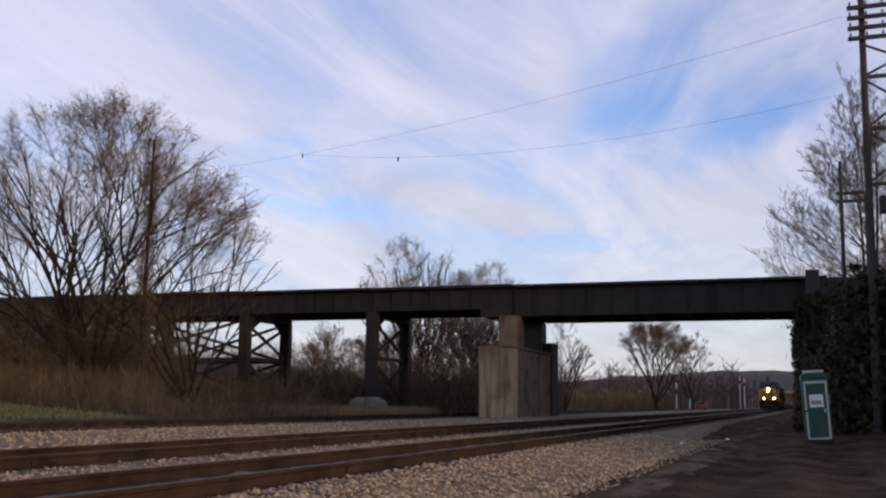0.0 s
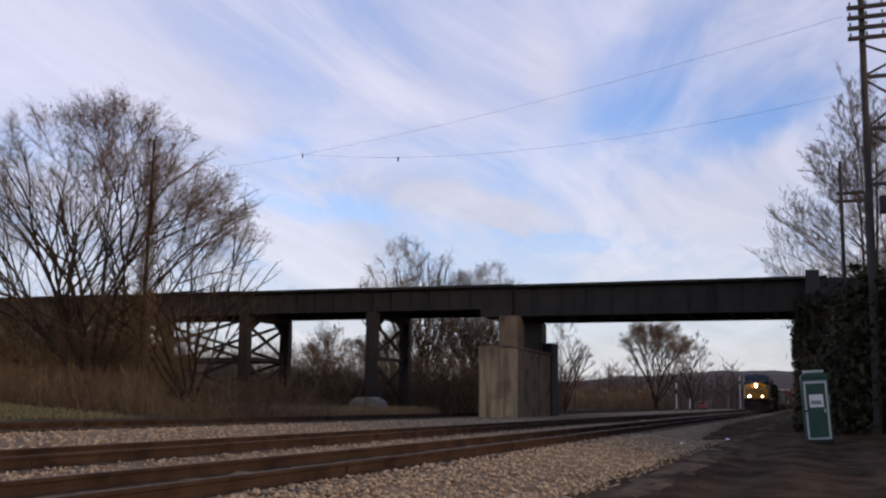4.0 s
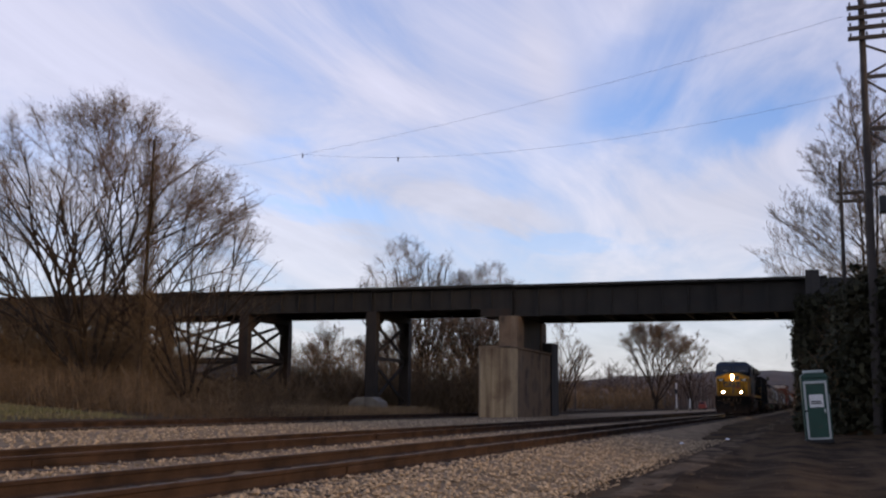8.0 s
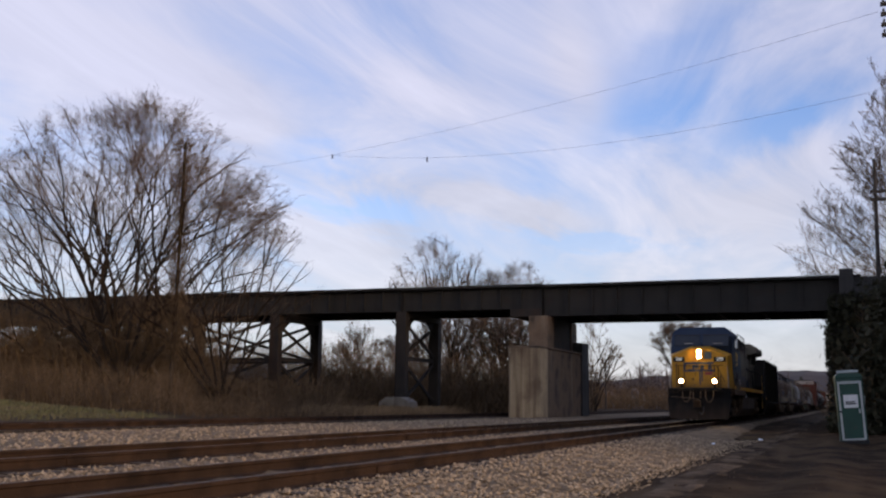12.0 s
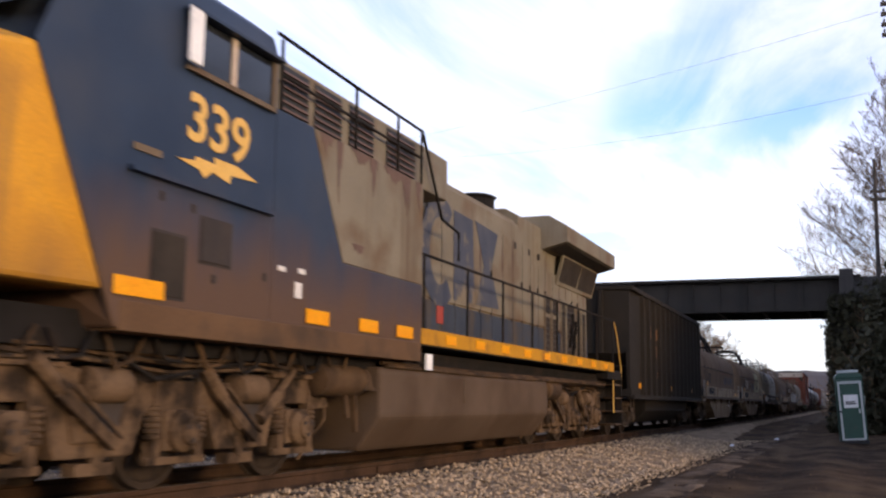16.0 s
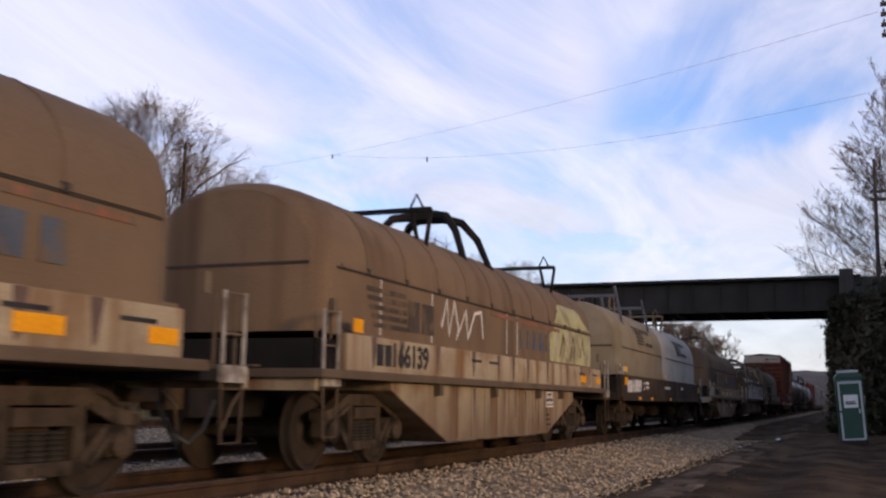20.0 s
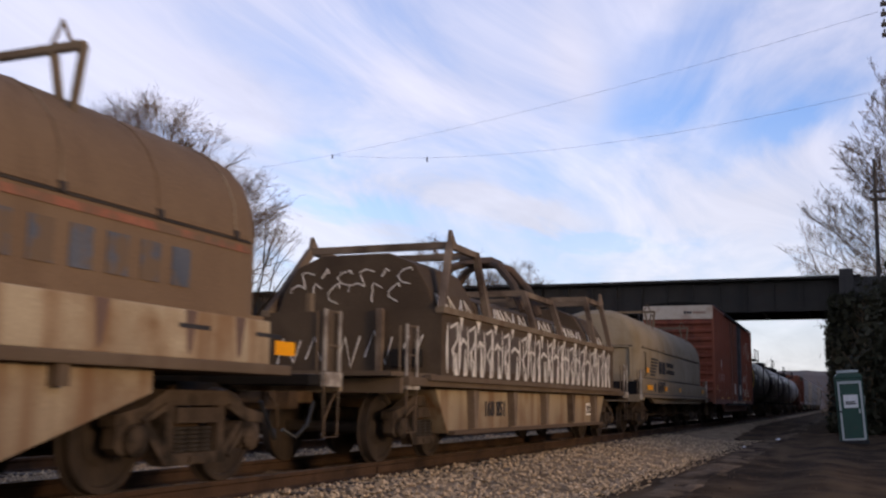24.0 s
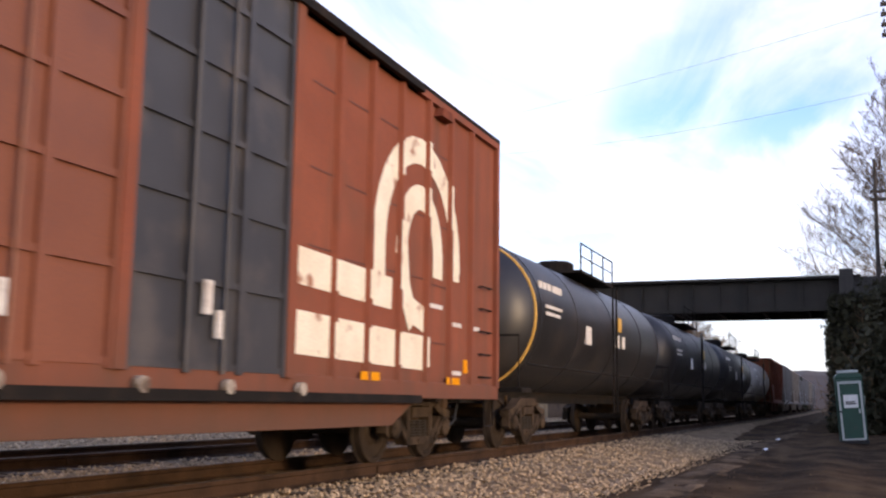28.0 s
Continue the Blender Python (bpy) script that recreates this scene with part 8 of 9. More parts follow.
def frame_coil(s):
    """A graffiti-covered coil car: straight panels, posts and an open frame over low hoods."""
    c = rolling("coil_car", s, "brown coil car with open end frames, covered in white graffiti", "freight car")
    L = 16.4
    y0, y1 = 104.65 - s, 115.88 - s
    part("deck", Geo().box(-1.5, 1.5, y0 - 1.2, y1 + 1.1, 1.02, 1.14), "frame_grey", c, bevel=0.015)
    part("deck_edge", Geo().box(1.46, 1.56, y0 - 0.6, y1 + 0.4, 1.10, 1.18), "frame_grey", c, bevel=0.01)
    part("lower_girder", Geo().prism([(y0 + 0.2, 1.0), (y1 - 0.3, 1.0), (y1 - 0.85, 0.36), (y0 + 0.7, 0.36)], "x", -1.30, 1.30), "trough_cream", c, "cream lower girder", bevel=0.02)
    for i in range(5):
        part("girder_post", Geo().prism([(y0 + 1.58 + 2.0 * i - 0.13, 1.0), (y0 + 1.58 + 2.0 * i + 0.13, 1.0), (y0 + 1.58 + 2.0 * i + 0.05, 0.42), (y0 + 1.58 + 2.0 * i - 0.05, 0.42)], "x", 1.30, 1.42), "frame_rust", c)
    part("girder_lip", Geo().box(1.28, 1.40, y0 + 0.7, y1 - 0.85, 0.34, 0.40), "frame_grey", c)
    part("side_panel", Geo().box(1.40, 1.46, y0, y1, 1.18, 2.08), "hood_graffiti", c, "graffiti-covered side panel")
    part("side_panel", Geo().box(-1.46, -1.40, y0, y1, 1.18, 2.08), "hood_graffiti", c)
    for x in (1.43, -1.43):
        part("rim", Geo().box(x - 0.07, x + 0.07, y0 - 0.02, y1 + 0.02, 2.06, 2.16), "frame_grey", c, bevel=0.01)
    for ya in (y0, y1 - 0.06):
        part("end_panel", Geo().box(-1.40, 1.40, ya, ya + 0.06, 1.18, 2.12), "hood_graffiti", c)
    for k, (ya, yb, zt) in enumerate(((y0 + 0.12, y0 + 1.9, 2.98), (y0 + 1.94, y1 - 2.06, 2.66), (y1 - 2.02, y1 - 0.12, 2.96))):
        sec = [(1.30, 2.10), (1.20, 2.42), (0.98, zt - 0.18), (0.55, zt), (-0.55, zt), (-0.98, zt - 0.18), (-1.20, 2.42), (-1.30, 2.10)]
        h = part("hood", Geo().prism(sec, "y", ya, yb), "hood_graffiti", c, "grimy hood with scrawled paint", bevel=0.03)
        g = Geo()
        rs = random.Random(200 + k)
        y = ya + 0.25
        while y < yb - 0.3:
            pts = [(y + rs.uniform(-0.08, 0.08), 2.17), (y + rs.uniform(-0.1, 0.2), 2.38), (y + rs.uniform(0.0, 0.3), 2.2)]
            part("scrawl", Geo().rod([(1.30 - (q - 2.10) * 0.316 + 0.006, p, q) for p, q in pts], 0.014, 4), "spray_white", h, "white scrawl")
            y += rs.uniform(0.22, 0.4)
    for k, (ya, zt, lean) in enumerate(((104.72, 3.18, 0.85), (106.75, 3.18, 0.0), (109.38, 2.84, 0.0), (111.28, 2.83, 0.0), (114.15, 3.20, 0.0), (115.82, 3.24, -0.15))):
        yy = ya - s
        fr = part("cross_frame", Geo().beam((-1.20, yy + lean, zt), (1.20, yy + lean, zt), 0.09, 0.11), "frame_rust", c, "open rusty cross frame")
        for sx in (1, -1):
            part("frame_post", Geo().beam((sx * 1.42, yy, 2.12), (sx * 1.20, yy + lean, zt), 0.10, 0.13), "frame_rust", fr)
            if lean:
                part("horn_plate", Geo().prism([(yy + lean - 0.05, zt), (yy + lean + 0.28, zt), (yy + lean + 0.02, zt + 0.24)], "x", sx * 1.20 - 0.03, sx * 1.20 + 0.03), "frame_rust", fr)
    for x in (1.20, -1.20):
        for ya, yb, z in ((105.55, 106.8, 3.18), (109.33, 111.33, 2.83), (114.1, 115.72, 3.20)):
            part("long_rail", Geo().beam((x, ya - s, z), (x, yb - s, z), 0.08, 0.10), "frame_rust", c)
    yk = 110.4 - s
    part("lifting_yoke", Geo().prism([(yk - 0.42, 3.52), (yk + 0.42, 3.52), (yk + 0.36, 3.66), (yk - 0.36, 3.66)], "x", -0.34, 0.34), "yoke_rust", c, "rusty lifting yoke", bevel=0.03)
    for sx in (1, -1):
        for sy in (1, -1):
            part("yoke_leg", Geo().rod([(sx * 0.22, yk + sy * 0.25, 3.58), (sx * 0.50, yk + sy * 0.42, 3.46), (sx * 0.82, yk + sy * 0.50, 3.08), (sx * 1.04, yk + sy * 0.52, 2.55)], 0.085, 7), "yoke_rust", c)
    dp = plate("data_panel", c, 1.302, 113.75 - s, 114.25 - s, 0.56, 0.82, "white_mark", "stencilled data panel")
    for k in range(4):
        plate("printed_bar", dp, 1.3085, 113.80 - s + 0.11 * k, 113.87 - s + 0.11 * k, 0.60, 0.78, "car_black", t=0.002)
    rs = random.Random(412)
    for k in range(12):      # looping scrawl across the end of the hood
        xa = -0.95 + 0.165 * k
        za = 2.62 if k % 2 else 2.40
        loop = [(xa + 0.11 * math.cos(a) + 0.05 * math.sin(2 * a + k), za + rs.uniform(0.10, 0.16) * math.sin(a)) for a in [radians(40 + 45 * q) for q in range(6 if k % 3 else 4)]]
        part("end_scrawl", Geo().rod([(xx, y0 + 0.112, zz) for xx, zz in loop], 0.011, 4), "spray_white", c)
    for x in (-0.35, 0.52):
        part("end_post", Geo().box(x - 0.05, x + 0.05, y0 - 0.10, y0, 1.18, 2.14), "frame_rust", c, bevel=0.01)
    part("brake_wheel_box", Geo().box(0.72, 1.18, y0 - 0.12, y0, 1.30, 1.56), "dark_steel", c, bevel=0.02)
    for k in range(5):      # scrawl on the end panels
        rs = random.Random(300 + k)
        pts = [(-1.2 + 0.5 * k + 0.13 * q + rs.uniform(-0.04, 0.04), 1.3 + (0.42 if q % 2 else 0.05) + rs.uniform(-0.05, 0.1)) for q in range(4)]
        part("end_scrawl", Geo().rod([(xa, y0 - 0.004, za) for xa, za in pts], 0.014, 4), "spray_white", c)
    # tall graffiti along the panel: dark strokes set off by pale wedges, spindles and outlines
    rs = random.Random(77)

    def spindle(yc, z0, z1, w, bow):
        """A pale sliver, pointed at both ends and swelling between."""
        left, right = [], []
        for k in range(9):
            u = k / 8
            mid = yc + bow * math.sin(math.pi * u)
            half = w * (0.18 + 0.82 * math.sin(math.pi * u) ** 0.8) * 0.5
            left.append((mid - half, z0 + (z1 - z0) * u))
            right.append((mid + half, z0 + (z1 - z0) * u))
        return Geo().prism(left + right[::-1], "x", 1.461, 1.466)

    def wedge(yc, w, z0, z1):
        """A pale wedge with hollow sides, broad at z0 and pointed at z1."""
        left, right = [], []
        for k in range(6):
            u = k / 5
            half = w * 0.5 * (1 - u) ** 1.8 + 0.012
            left.append((yc - half, z0 + (z1 - z0) * u))
            right.append((yc + half, z0 + (z1 - z0) * u))
        return Geo().prism(left + right[::-1], "x", 1.461, 1.467)
    y = y0 + 0.22
    k = 0
    while y < y1 - 0.40:
        w = rs.uniform(0.30, 0.52)
        bow = rs.uniform(-0.06, 0.06)
        part("graffiti_outline", spindle(y, 1.22, rs.uniform(1.90, 2.05), rs.uniform(0.035, 0.08), bow), "spray_white", c, "white spray-painted sliver")
        if k % 3 != 1:
            part("graffiti_outline", spindle(y + w * 0.5, 1.24, rs.uniform(1.55, 2.03), rs.uniform(0.03, 0.06), -bow), "spray_white", c, "white spray-painted sliver")
        part("graffiti_wedge", wedge(y + w * 0.74, rs.uniform(0.10, 0.18), 1.20, rs.uniform(1.40, 1.60)), "spray_white", c)
        if k % 2:
            part("graffiti_wedge", wedge(y + w * 0.25, rs.uniform(0.12, 0.2), 2.06, rs.uniform(1.75, 1.9)), "spray_white", c)
            part("graffiti_core", stroke(Geo(), [(y + 0.05, 1.66), (y + w * 0.4, 1.74), (y + w * 0.85, 1.68)], 0.045, 1.468), "spray_white", c)
        else:
            part("graffiti_core", stroke(Geo(), [(y + w * 0.2, 1.88), (y + w * 0.75, 1.96), (y + w * 0.8, 1.72), (y + w * 0.3, 1.55), (y + w * 0.7, 1.38)], 0.035, 1.4685), "spray_white", c)
        part("graffiti_shadow", Geo().box(1.4602, 1.4608, y + 0.02, y + w, 1.3, 1.95), "spray_dark", c)
        y += w
        k += 1
    lettering("numeral", "168 851", 0.34, "dark_letter", c, flat_on_side(1.31, 107.45 - s, 0.70), "dark painted number", bold=0.006)
    for ya, sg in ((103.4 - s, 1), (117.75 - s, -1)):
        end_gear(c, ya, sg, "frame_grey", 1.14)
    part("end_deck_front", Geo().box(-1.4, 1.4, 103.1 - s, y0, 1.14, 1.2), "frame_grey", c)
    for y in (105.0, 116.3):
        freight_truck(c, y - s)
    return c


def smooth_coil(s):
    """A tan coil car with a smooth rounded hood and dark lettering."""
    c = rolling("coil_car", s, "tan coil car with a smooth rounded hood and dark lettering", "freight car")
    y0, y1 = 119.9 - s, 133.1 - s
    for x0, x1 in ((1.36, 1.47), (-1.47, -1.36)):
        part("side_sill", Geo().box(x0, x1, y0 - 0.2, y1 + 0.2, 1.08, 1.50), "hood_tan", c, "tan side sill", bevel=0.015)
        part("sill_ledge", Geo().box(x0 - 0.02, x1 + 0.06, y0 - 0.3, y1 + 0.3, 1.0, 1.08), "hood_tan", c, bevel=0.01)
        part("lower_sill", Geo().prism([(y0 + 1.2, 1.0), (y1 - 0.4, 1.0), (y1 - 0.9, 0.84), (y0 + 1.9, 0.84)], "x", min(x0, x1) - 0.05, max(x0, x1) - 0.05), "hood_tan", c)
    part("floor", Geo().box(-1.36, 1.36, y0, y1, 1.0, 1.45), "dark_steel", c)
    part("centre_sill", Geo().box(-0.3, 0.3, 0.6, 16.0, 0.6, 1.0), "dark_steel", c)
    h = hood_shell(c, y0 + 0.32, y1 + 0.12, 1.30, 1.50, 2.46, 3.55, "hood_tan", "smooth tan arched hood")
    for k in range(9):
        part("seam_bolt", Geo().box(1.302, 1.326, y0 + 1.6 + 1.33 * k, y0 + 1.68 + 1.33 * k, 2.43, 2.52), "hood_tan", h, bevel=0.006)
    # dark strips paint the shadow gaps along sill and hood hem
    for x in (1.4705, -1.4745):
        part("sill_gap", Geo().box(x, x + 0.004, y0 - 0.18, y1 + 0.18, 1.085, 1.115), "seam_and_shade_dark", c)
    part("hem_gap", Geo().box(1.34, 1.365, y0 + 0.7, y1 + 0.1, 1.485, 1.512), "seam_and_shade_dark", c)
    part("hood_border", Geo().box(1.305, 1.315, y0 + 1.0, y1 - 0.4, 1.56, 1.585), "dark_letter", h)
    for yy in (y0 + 4.3, y1 - 1.55):
        trapeze(h, yy, 3.36)
    loop_yoke(h, y0 + 7.2, 3.50)
    part("end_slot", Geo().box(-0.28, 0.02, y0 + 0.32 - 0.03, y0 + 0.34, 2.40, 2.62), "black", h)
    part("end_notch", Geo().box(-0.20, -0.02, y0 + 0.32 - 0.04, y0 + 0.34, 1.9, 2.40), "dark_steel", h)
    for x in (-0.58, 0.62):
        part("end_frame", Geo().rod([(x - 0.40, y0 + 0.30, 1.6), (x - 0.40, y0 + 0.30, 2.36), (x - 0.35, y0 + 0.29, 2.44), (x + 0.35, y0 + 0.29, 2.44), (x + 0.40, y0 + 0.30, 2.36), (x + 0.40, y0 + 0.30, 1.6)], 0.03, 6), "hood_tan", h)
    part("end_apron", Geo().box(-1.12, 1.12, y0 + 0.28, y0 + 0.32, 1.06, 1.52), "hood_tan", c, "tan end apron")
    plate_y = y0 + 0.305
    part("emblem_bar", Geo().box(-0.55, -0.15, plate_y, plate_y + 0.05, 3.02, 3.16), "dark_letter", h)
    part("emblem_bar", Geo().box(0.05, 0.45, plate_y + 0.02, plate_y + 0.07, 3.02, 3.18), "dark_letter", h)
    for i in range(6):
        plate("emblem_stripe", h, 1.304, 121.98 - 0.03 * i - s, 123.16 - 0.10 * i - s, 2.14 - 0.095 * i, 2.195 - 0.095 * i, "dark_letter", "dark painted stripe")
    plate("emblem_block", h, 1.304, 123.30 - s, 123.82 - s, 1.76, 2.14, "dark_letter")
    plate("emblem_block", h, 1.304, 123.94 - s, 124.50 - s, 1.76, 2.14, "dark_letter")
    for z, ya, yb in ((2.08, 124.75, 126.2), (1.86, 124.70, 126.37)):
        for i in range(8):
            w = (yb - ya) / 8
            plate("printed_bar", h, 1.304, ya + i * w - s, ya + i * w + w * 0.65 - s, z - 0.07, z + 0.07, "dark_letter")
    lettering("numeral", "164047", 0.46, "dark_letter", c, flat_on_side(1.476, 122.72 - s, 1.31), "dark painted number", bold=0.014)
    plate("painted_bar", c, 1.472, 121.55 - s, 121.75 - s, 1.17, 1.44, "dark_letter")
    for y, w, z in ((121.0, 0.6, 1.74), (120.4, 0.8, 1.22), (123.4, 0.4, 1.22), (126.3, 0.3, 1.22), (132.0, 0.5, 1.24)):
        plate("reflector", c if z < 1.5 else h, 1.473 if z < 1.5 else 1.305, y - s, y + w - s, z, z + 0.14, "reflector", "orange reflector")
    for z in (1.7, 2.3):
        part("hood_grab", Geo().rod([(1.30, y0 + 0.85, 1.62), (1.37, y0 + 0.85, 1.62), (1.37, y0 + 0.85, 2.3), (1.30, y0 + 0.85, 2.3)], 0.02, 5), "hood_tan", h)
    for ya, sg in ((119.5 - s, 1), (133.9 - s, -1)):
        end_gear(c, ya, sg, "hood_tan", 1.10)
    for y in (126.0, 128.2):
        part("brake_gear", Geo().lathe([(y - s - 0.4, 0.05), (y - s - 0.35, 0.2), (y - s + 0.35, 0.2), (y - s + 0.4, 0.05)], axis_x=False, n=12, centre=(0.85, 0, 0.6)), "under", c, smooth=True)
    part("brake_rod", Geo().rod([(1.0, 121.5 - s, 0.5), (1.0, 130.5 - s, 0.52)], 0.03, 5), "under", c)
    for y in (121.2, 131.6):
        freight_truck(c, y - s)
    return c


def boxcar(s):
    c = rolling("boxcar", s, "weathered red high-cube boxcar with a black plug door", "freight car")
    y0, y1 = 135.95 - s, 154.36 - s
    zt, zb = 5.07, 1.04
    part("body", Geo().box(-1.46, 1.46, y0 + 0.06, y1 - 0.06, zb, zt), "box_red", c, "red ribbed body")
    part("roof", Geo().prism([(-1.53, zt), (1.53, zt), (1.53, zt + 0.07), (0, zt + 0.20), (-1.53, zt + 0.07)], "y", y0 - 0.02, y1 + 0.02), "dark_steel", c, "dark sheet roof")
    part("side_sill", Geo().box(1.40, 1.52, y0, y1, zb - 0.18, zb + 0.04), "box_red", c, bevel=0.015)
    part("side_sill", Geo().box(-1.52, -1.40, y0, y1, zb - 0.18, zb + 0.04), "box_red", c, bevel=0.015)
    part("drop_sill", Geo().prism([(139.2 - s, 0.88), (151.2 - s, 0.88), (150.4 - s, 0.52), (139.9 - s, 0.52)], "x", 1.38, 1.47), "box_red", c, "red drop sill", bevel=0.012)
    part("door_track", Geo().box(1.46, 1.62, 140.2 - s, 151.0 - s, 0.80, 0.90), "dark_steel", c)
    part("door_track", Geo().box(1.46, 1.60, 140.2 - s, 151.0 - s, zt - 0.10, zt - 0.02), "dark_steel", c)
    part("side_cap", Geo().box(1.44, 1.53, y0, y1, zt - 0.10, zt), "box_red", c)
    post = Geo().prism([(-0.06, 0), (0.06, 0), (0.035, 0.07), (-0.035, 0.07)], "z", zb, zt - 0.1).mesh("side_post", "box_red")
    for y in [136.65, 137.45, 138.32, 139.18, 140.06, 140.96, 141.86, 148.76, 149.62, 150.5, 151.4, 152.25, 153.13]:
        for sx in (1, -1):
            p = part("side_post", post, "box_red", c)
            p.location, p.rotation_euler = (sx * 1.46, y - s, 0), (0, 0, -sx * math.pi / 2)
    for y in (y0 + 0.05, y1 - 0.05):
        part("corner_post", Geo().box(1.44, 1.53, y - 0.06, y + 0.06, zb, zt), "box_red", c)
    # riveted panel seams between the posts
    seam = Geo().box(0, 0.004, -0.36, 0.36, -0.012, 0.012).mesh("panel_seam", "seam_red")
    for k in range(19):
        y = y0 + 0.55 + 0.86 * k
        if 142.4 - s < y < 148.0 - s or y > y1 - 0.3:
            continue
        for z in (1.62, 2.44, 3.30, 4.30):
            p = part("panel_seam", seam, "seam_red", c)
            p.location = (1.461, y, z + 0.02 * ((k * 7 + int(z * 10)) % 3 - 1))
    # corrugated ends with a pale cap panel
    for ya, sg in ((y0, 1), (y1, -1)):
        e = part("end_wall", Geo().box(-1.50, 1.50, min(ya, ya + sg * 0.08), max(ya, ya + sg * 0.08), zb - 0.1, zt), "box_red_shaded", c, "ribbed red end wall, grime and shade in its paint")
        part("end_cap", Geo().box(-1.49, 1.49, min(ya - sg * 0.03, ya), max(ya - sg * 0.03, ya), 4.50, zt + 0.02), "box_top", e, "pale cream end panel")
        for i in range(9):
            z = 1.35 + 0.36 * i
            part("end_rib", Geo().prism([(ya, z), (ya - sg * 0.09, z + 0.06), (ya - sg * 0.09, z + 0.13), (ya, z + 0.19)], "x", -1.42, 1.42), "box_red_shaded", e)
        ladder(c, 0.95, ya - sg * 0.02, 1.3, 3.0, 6, "box_red_shaded", 0.45, True)
        part("ladder_rail", Geo().box(0.70, 0.74, min(ya - sg * 0.1, ya), max(ya - sg * 0.1, ya), 1.2, 3.1).box(1.16, 1.20, min(ya - sg * 0.1, ya), max(ya - sg * 0.1, ya), 1.2, 3.1), "box_red_shaded", c)
        part("crossover", Geo().box(-1.3, 1.3, min(ya, ya - sg * 0.45), max(ya, ya - sg * 0.45), 1.02, 1.07), "dark_steel", c)
        coupler(c, ya - sg * 0.95, sg)
        for x in (-1.46, 1.46):
            part("sill_step", Geo().rod([(x, ya + sg * 0.1, 0.9), (x, ya + sg * 0.1, 0.45), (x, ya + sg * 0.5, 0.45), (x, ya + sg * 0.5, 0.9)], 0.02, 5), "dark_steel", c)

    for k in range(3):
        part("printed_bar", Geo().box(0.28 + 0.12 * k, 0.37 + 0.12 * k, y0 - 0.036, y0 - 0.031, 4.72, 4.84), "dark_letter", c)
    for k in range(5):
        part("printed_bar", Geo().box(0.68 + 0.11 * k, 0.75 + 0.11 * k, y0 - 0.036, y0 - 0.031, 4.72, 4.83), "box_orange", c)
    part("end_brake_box", Geo().box(-0.5, 0.1, y0 - 0.16, y0 - 0.02, 1.5, 2.1), "screen_dark", c, bevel=0.03)
    for y in (141.35, 151.85):
        part("roof_bracket", Geo().prism([(y - s - 0.22, zt - 0.25), (y - s + 0.22, zt - 0.25), (y - s + 0.16, zt - 0.12), (y - s - 0.16, zt - 0.12)], "x", 1.46, 1.60), "box_red_shaded", c)

    def plug_door(ya, yb, material, label):
        d = part("door", Geo().box(1.46, 1.50, ya - s, yb - s, zb, zt - 0.12), material, c, label)
        n = 3
        for i in range(n + 1):
            y = ya + (yb - ya) * i / n - s
            part("door_stile", Geo().box(1.50, 1.545, y - 0.05, y + 0.05, zb, zt - 0.12), material, d)
        for z in (1.1, 1.85, 2.55, 3.2, 3.85, 4.5):
            part("door_rail", Geo().box(1.50, 1.53, ya - s, yb - s, z - 0.03, z + 0.03), material, d)
        for yy in (ya + 0.75, ya + 1.3):
            part("lock_rod", Geo().rod([(1.56, yy - s, zb), (1.56, yy - s, zt - 0.2)], 0.022, 6), material, d)
        part("door_handle", Geo().box(1.55, 1.60, ya + 0.95 - s, ya + 1.05 - s, 1.55, 1.85).box(1.55, 1.60, ya + 1.15 - s, ya + 1.22 - s, 1.35, 1.6), "white_mark", d, "pale worn door handle")
        return d
    plug_door(142.75, 145.1, "box_orange", "faded orange plug door")
    plug_door(145.25, 147.65, "door_black", "black plug door")
    part("door_post", Geo().box(1.46, 1.56, 145.1 - s, 145.25 - s, zb, zt - 0.1), "box_red", c)
    part("door_post", Geo().box(1.46, 1.56, 147.66 - s, 147.82 - s, zb, zt - 0.1), "box_red", c)
    for y in (142.9, 143.9, 145.4, 146.6, 147.9):
        part("roller", Geo().lathe([(1.56, 0.07), (1.63, 0.07)], n=10, centre=(0, y - s, 0.93)), "ladder_white", c, "pale door roller")
    # road name as seven plain worn blocks along the upper side
    for i, y in enumerate((136.78, 137.62, 138.48, 139.34, 140.22, 141.12, 142.02)):
        w = 0.42 if i != 5 else 0.14
        g = stroke(Geo(), [(y + 0.06 - s, 3.62), (y + 0.06 - s, 4.22)], 0.12, 1.463)
        part("painted_bar", g, "emblem_cream", c, "worn white painted bar")
        if i != 5:
            part("painted_bar", stroke(Geo(), [(y + w - 0.06 - s, 3.62), (y + w - 0.06 - s, 4.22)], 0.12, 1.463), "emblem_cream", c, "worn white painted bar")
    for y, txt in ((137.85, "22"), (138.78, "30"), (139.66, "25")):
        lettering("numeral", txt, 0.50, "white_mark", c, flat_on_side(1.467, y - s, 2.02), "white painted number", bold=0.012)
    for k in range(3):
        plate("painted_bar", c, 1.463, 138.46 + 0.24 * k - s, 138.64 + 0.24 * k - s, 2.52, 2.86, "white_mark")
    for y, z, w in ((137.7, 1.35, 0.4), (137.7, 1.45, 0.4), (138.6, 1.25, 0.35), (138.6, 1.38, 0.35), (138.6, 2.40, 0.4), (152.4, 1.2, 0.4), (152.4, 1.9, 0.4), (153.3, 1.9, 0.3), (151.55, 2.1, 0.5)):
        plate("printed_bar", c, 1.463, y - s, y + w - s, z, z + 0.06, "white_mark")
    g = stroke(Geo(), [(140.3 + 0.25 * math.cos(a) - s, 2.05 + 0.25 * math.sin(a)) for a in [2 * math.pi * i / 12 for i in range(13)]], 0.02, 1.464)
